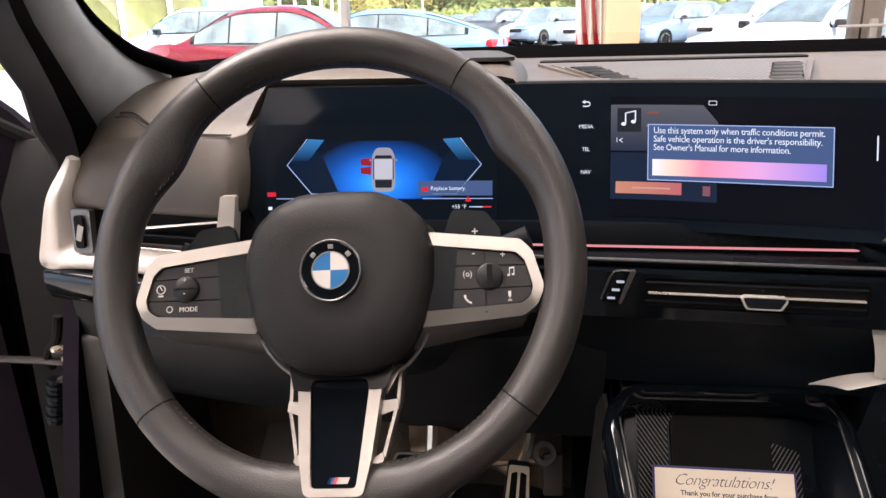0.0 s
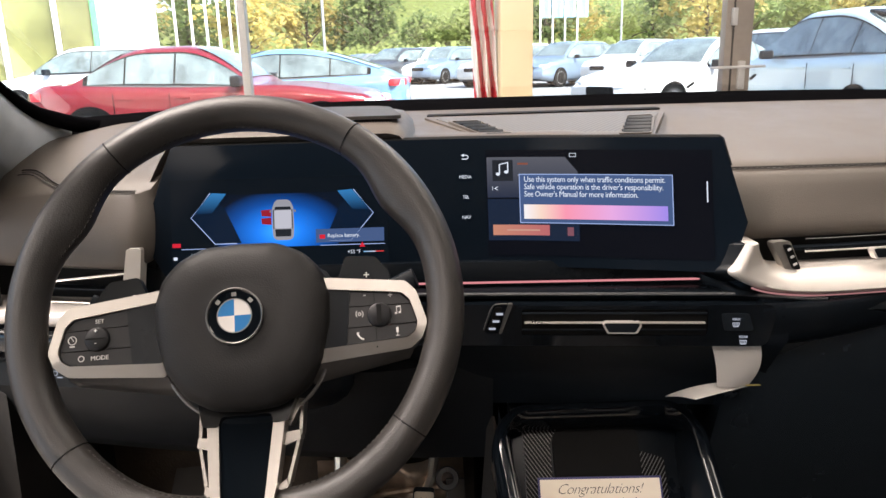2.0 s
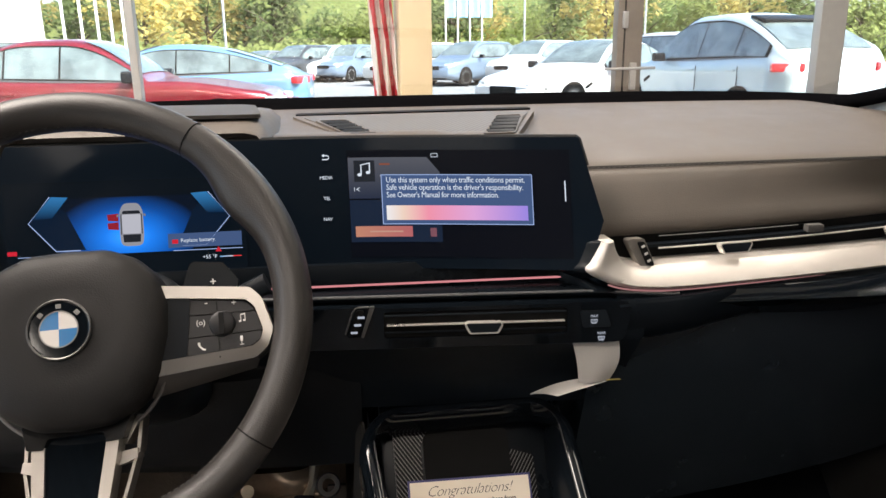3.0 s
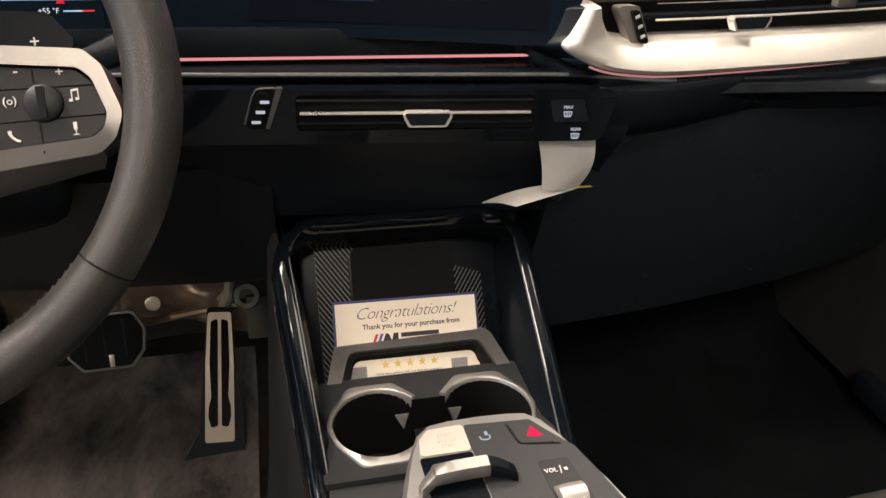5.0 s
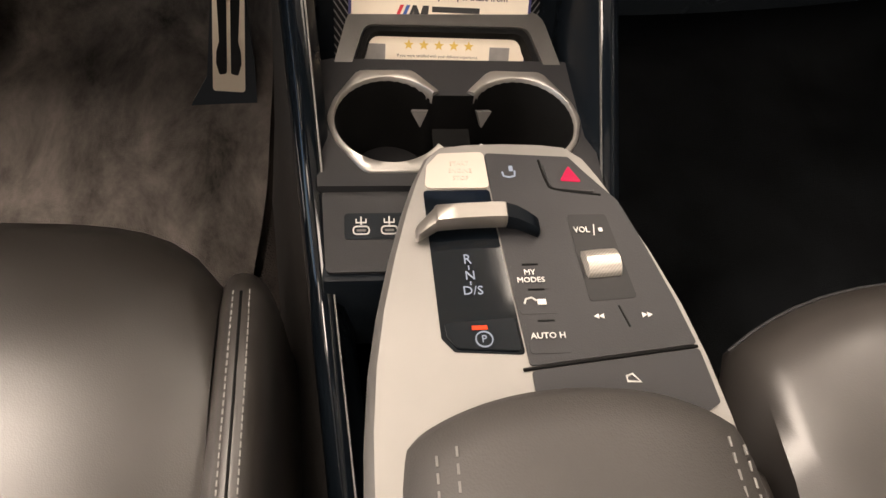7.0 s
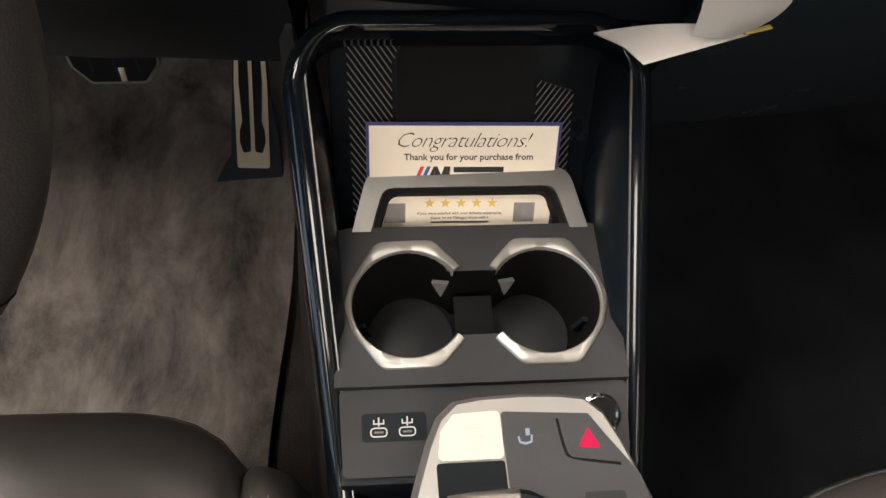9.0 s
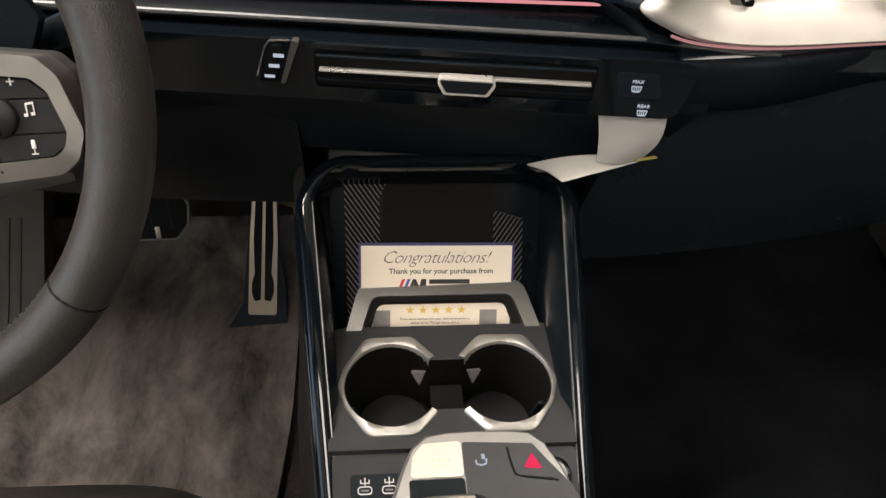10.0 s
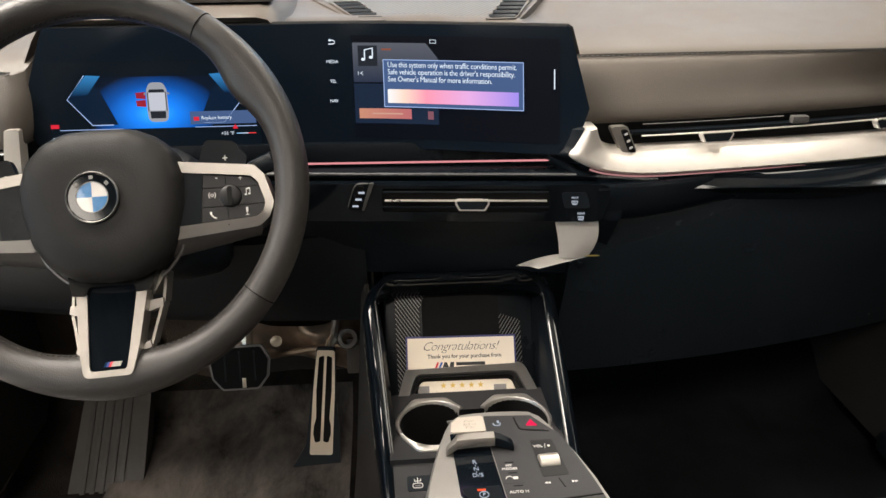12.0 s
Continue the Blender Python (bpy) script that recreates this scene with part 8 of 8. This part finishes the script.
P_RED, P_BLUE, P_WHITE, P_SILVER = paint("red_paint", (0.20, 0.012, 0.020)), paint("light_blue_paint", (0.17, 0.31, 0.47)), paint("white_paint", (0.60, 0.60, 0.585), 0.0), paint("ice_silver_paint", (0.50, 0.57, 0.575), 0.1)
P_GREY, P_SLATE, P_DARK = paint("grey_paint", (0.22, 0.23, 0.24)), paint("slate_blue_paint", (0.18, 0.24, 0.32)), paint("graphite_paint", (0.06, 0.065, 0.07))
parked_car("red_sedan", pose(-2.92, 10.55, -0.02, 0, 0, -2), P_RED, "red sedan parked along the shop front", "sedan")
parked_car("blue_coupe", pose(-2.70, 13.3, -0.02, 0, 0, 177), P_BLUE, "light blue coupe parked with its tail this way", "coupe")
parked_car("silver_suv", pose(6.55, 11.7, -0.02, 0, 0, 96), P_SILVER, "pale silver coupe-backed sport utility car", "fastback")
parked_car("white_sedan", pose(4.95, 14.3, -0.02, 0, 0, -148), P_WHITE, "white car with its nose turned to the shop", "sedan")
parked_car("white_suv", pose(8.6, 18.5, -0.02, 0, 0, 100), P_WHITE, "white sport utility car behind the silver one", "suv")
parked_car("white_hatchback", pose(-8.2, 19.0, -0.02, 0, 0, 172), P_WHITE, "white car beside the glass building", "suv")
row = [parked_car("parked_car", pose(5.7, 30, -0.02, 0, 0, -140), P_SLATE, "slate blue car in the far row", "suv", "far row of cars"),
       parked_car("parked_car", pose(3.6, 31, -0.02, 0, 0, -140), P_WHITE, "white car in the far row", "suv", "far row of cars"),
       parked_car("parked_car", pose(-1.2, 36, -0.02, 0, 0, -128), P_DARK, "graphite car in the far row", "suv", "far row of cars"),
       parked_car("parked_car", pose(-3.2, 37, -0.02, 0, 0, -130), P_GREY, "grey car in the far row", "sedan", "far row of cars")]
for src, x, y, a in ((0, 1.2, 36.5, -128), (1, 0.0, 37.0, -128), (3, -5.6, 38.5, -132), (2, -8.0, 39.5, -134), (1, 8.1, 28.6, -142), (2, 10.8, 28.4, -142), (0, 13.6, 28.0, -142), (3, 8.0, 41, -120), (1, 11.0, 41.5, -120), (2, 14.2, 42, -120)):
    copy_thing(row[src], pose(x, y, -0.02, 0, 0, a))


def tree(x, y, h, spread, mt, seed):
    """A tree: trunk with limbs, and a ragged crown of many small leaf clumps."""
    rnd = random.Random(seed)
    t = thing("tree", at(x, y, 0), ("green", "yellowing", "dark green")[mt] + " roadside tree with a ragged crown", "tree", group="trees behind the car park")
    bm = tube([(0, 0, 0), (0.1, 0, h * 0.3), (0.0, 0.1, h * 0.6), (0.1, 0, h * 0.85)], [0.22, 0.17, 0.10, 0.04], 7)
    for k in range(6):
        a = rnd.uniform(0, 6.28)
        z = h * rnd.uniform(0.25, 0.6)
        bm = tube([(0, 0, z), (math.cos(a) * spread * 0.4, math.sin(a) * spread * 0.4, z + h * 0.14), (math.cos(a) * spread * 0.8, math.sin(a) * spread * 0.8, z + h * 0.2)], [0.09, 0.05, 0.02], 5, bm=bm)
    part("trunk", bm, M_BARK, t, local=True)
    verts, faces = [], []
    lobes = [(rnd.gauss(0, spread * 0.42), rnd.gauss(0, spread * 0.42), h * rnd.uniform(0.22, 0.95), rnd.uniform(0.22, 0.42) * spread) for _ in range(26)]
    for lx, ly, lz, r in lobes:
        for _ in range(58):
            d = Vector((rnd.gauss(0, 1), rnd.gauss(0, 1), rnd.gauss(0, 0.8))).normalized() * r * rnd.uniform(0.55, 1.1)
            p = Vector((lx, ly, lz)) + d
            n = Vector((rnd.gauss(0, 0.45), rnd.gauss(-0.5, 0.4), rnd.gauss(0.8, 0.3))).normalized()
            u = Matrix.Rotation(rnd.uniform(0, 6.28), 3, n) @ n.orthogonal().normalized()
            v = n.cross(u)
            s = rnd.uniform(0.12, 0.30)
            k = len(verts)
            verts += [p + u * s, p + v * s * 0.7, p - u * s, p - v * s * 0.7 + n * s * 0.3]
            faces.append((k, k + 1, k + 2, k + 3))
    me = bpy.data.meshes.new("crown")
    me.from_pydata([tuple(v) for v in verts], [], faces)
    me.materials.append(M_FOLIAGE[mt])
    ob = new("crown", me)
    ob.parent = t
    WORLD_OF[ob.name] = WORLD_OF[t.name]
    return t


trees = [tree(-13, 58, 7.0, 3.4, 1, 1), tree(-4, 60, 6.8, 3.0, 2, 2), tree(4, 62, 5.0, 3.4, 0, 3)]
rnd = random.Random(9)
for x, y, k, s in ((-22, 56, 0, 1.0), (-18, 60, 1, 1.05), (-9, 61, 0, 1.0), (-6.5, 63, 1, 0.8), (0, 64, 1, 0.72), (2, 60, 2, 0.72), (7, 63, 2, 0.95), (10, 60, 1, 1.0), (13, 64, 0, 0.95), (16, 60, 2, 0.85), (19, 62, 1, 0.95),
                   (22, 58, 0, 1.0), (26, 60, 1, 1.05), (30, 60, 2, 1.05), (34, 58, 0, 1.0), (38, 58, 1, 1.1), (43, 56, 2, 1.1), (-27, 58, 2, 1.1), (-32, 56, 1, 1.0)):
    copy_thing(trees[k], at(x, y, 0) @ pose(0, 0, 0, 0, 0, rnd.uniform(0, 360)) @ Matrix.Diagonal((s, s, s, 1)))

# hedge and far bank
hv, hf = [], []
rnd = random.Random(4)
for _ in range(9000):
    p = Vector((rnd.uniform(-45, 60), rnd.uniform(53, 58), rnd.uniform(0.0, 1.9) + 0.5 * noise.noise(Vector((rnd.uniform(0, 9), 0, 0)))))
    u = Vector((rnd.gauss(0, 1), rnd.gauss(0, 1), rnd.gauss(0, 1))).normalized()
    v = u.orthogonal()
    s = rnd.uniform(0.12, 0.28)
    k = len(hv)
    hv += [tuple(p + u * s), tuple(p + v * s), tuple(p - u * s), tuple(p - v * s)]
    hf.append((k, k + 1, k + 2, k + 3))
me = bpy.data.meshes.new("hedge")
me.from_pydata(hv, [], hf)
me.materials.append(M_FOLIAGE[0])
tagged(new("hedge", me), "tangled green hedge along the car park", "hedge", kind="stuff")
solo("wooded_bank", loft([[Vector((x, y + 6 * math.sin(x * 0.05), z * (0.8 + 0.35 * math.sin(x * 0.031 + 1) + 0.12 * noise.noise(Vector((x * 0.3, z, 0)))))) for x in range(-200, 241, 4)] for y, z in ((95, -0.1), (100, 5), (112, 10), (150, 15), (190, 8))], closed=False), M_FOLIAGE[0], "far wooded bank in autumn colours", "hill", kind="structure")

# glass building, lamp posts, flags
hall = thing("glass_hall", at(-15, 24, 0), "neighbouring glass-fronted hall with white posts", "building")
part("roof", box((16, 8, 0.5), at(-15.5, 27, 6.2), 0.02), M_WALL, hall, local=False)
part("back_wall", box((13, 0.3, 6), at(-18.5, 31, 3)), M_WALL, hall)
# yellow-green mottling paints the mirrored trees into the glazing
part("glazing", box((13.6, 0.04, 6.0), at(-16.65, 23.2, 2.98)), surface("hall_glass_tree_tint", (0.165, 0.165, 0.062), 0.06, spec=0.6, mottle=0.55, mottle_size=1.6), hall, "pale glazing with tree reflections put into its colour")
for k in range(9):
    part("post", box((0.09, 0.20, 6.0), at(-23.7 + 1.6 * k, 23.05, 3.0), 0.01), M_WALL, hall)
part("end_panel", box((1.70, 0.12, 6.0), at(-8.84, 23.15, 3.0), 0.01), M_WALL, hall, "white end panel")
for x in (-7.42, -6.94, -6.50, -6.13, -5.80, -5.56):
    part("slim_post", box((0.06, 0.08, 6.0), at(x, 23.1, 3.0), 0.008), M_WALL, hall)
part("canopy", box((4.2, 1.2, 0.25), at(-7.4, 23.2, 6.12), 0.02), M_WALL, hall)
part("green_panel", box((0.17, 0.12, 6.0), at(-9.775, 23.12, 3.0)), surface("green_sign", (0.10, 0.42, 0.16), 0.5), hall)
for x, y in ((-5.1, 40), (13.2, 50), (20, 46)):
    lp = thing("street_lamp", at(x, y, 0), "slim grey lamp post in the car park", "street lamp", group="lamp posts")
    part("pole", tube([(x, y, 0), (x, y, 9)], 0.07, 8), M_RIM, lp)
    part("head", box((0.8, 0.3, 0.12), at(x + 0.4, y, 9.0), 0.03), M_RIM, lp)
for k in range(4):
    x = 7.2 + 0.75 * k
    bnr = thing("banner", at(x, 46, 0), "light blue banner on a white pole", "banner", group="banners")
    part("pole", tube([(x, 46, 0), (x, 46, 6)], 0.05, 8), M_WALL, bnr)
    part("cloth", loft([[Vector((x + 0.03 + 0.6 * s, 46 + 0.08 * math.sin(s * 5 + t), 5.9 - 2.6 * t)) for s in (0, 0.25, 0.5, 0.75, 1)] for t in (0, 0.25, 0.5, 0.75, 1)], closed=False), surface("banner_blue", (0.25, 0.50, 0.72), 0.8), bnr)
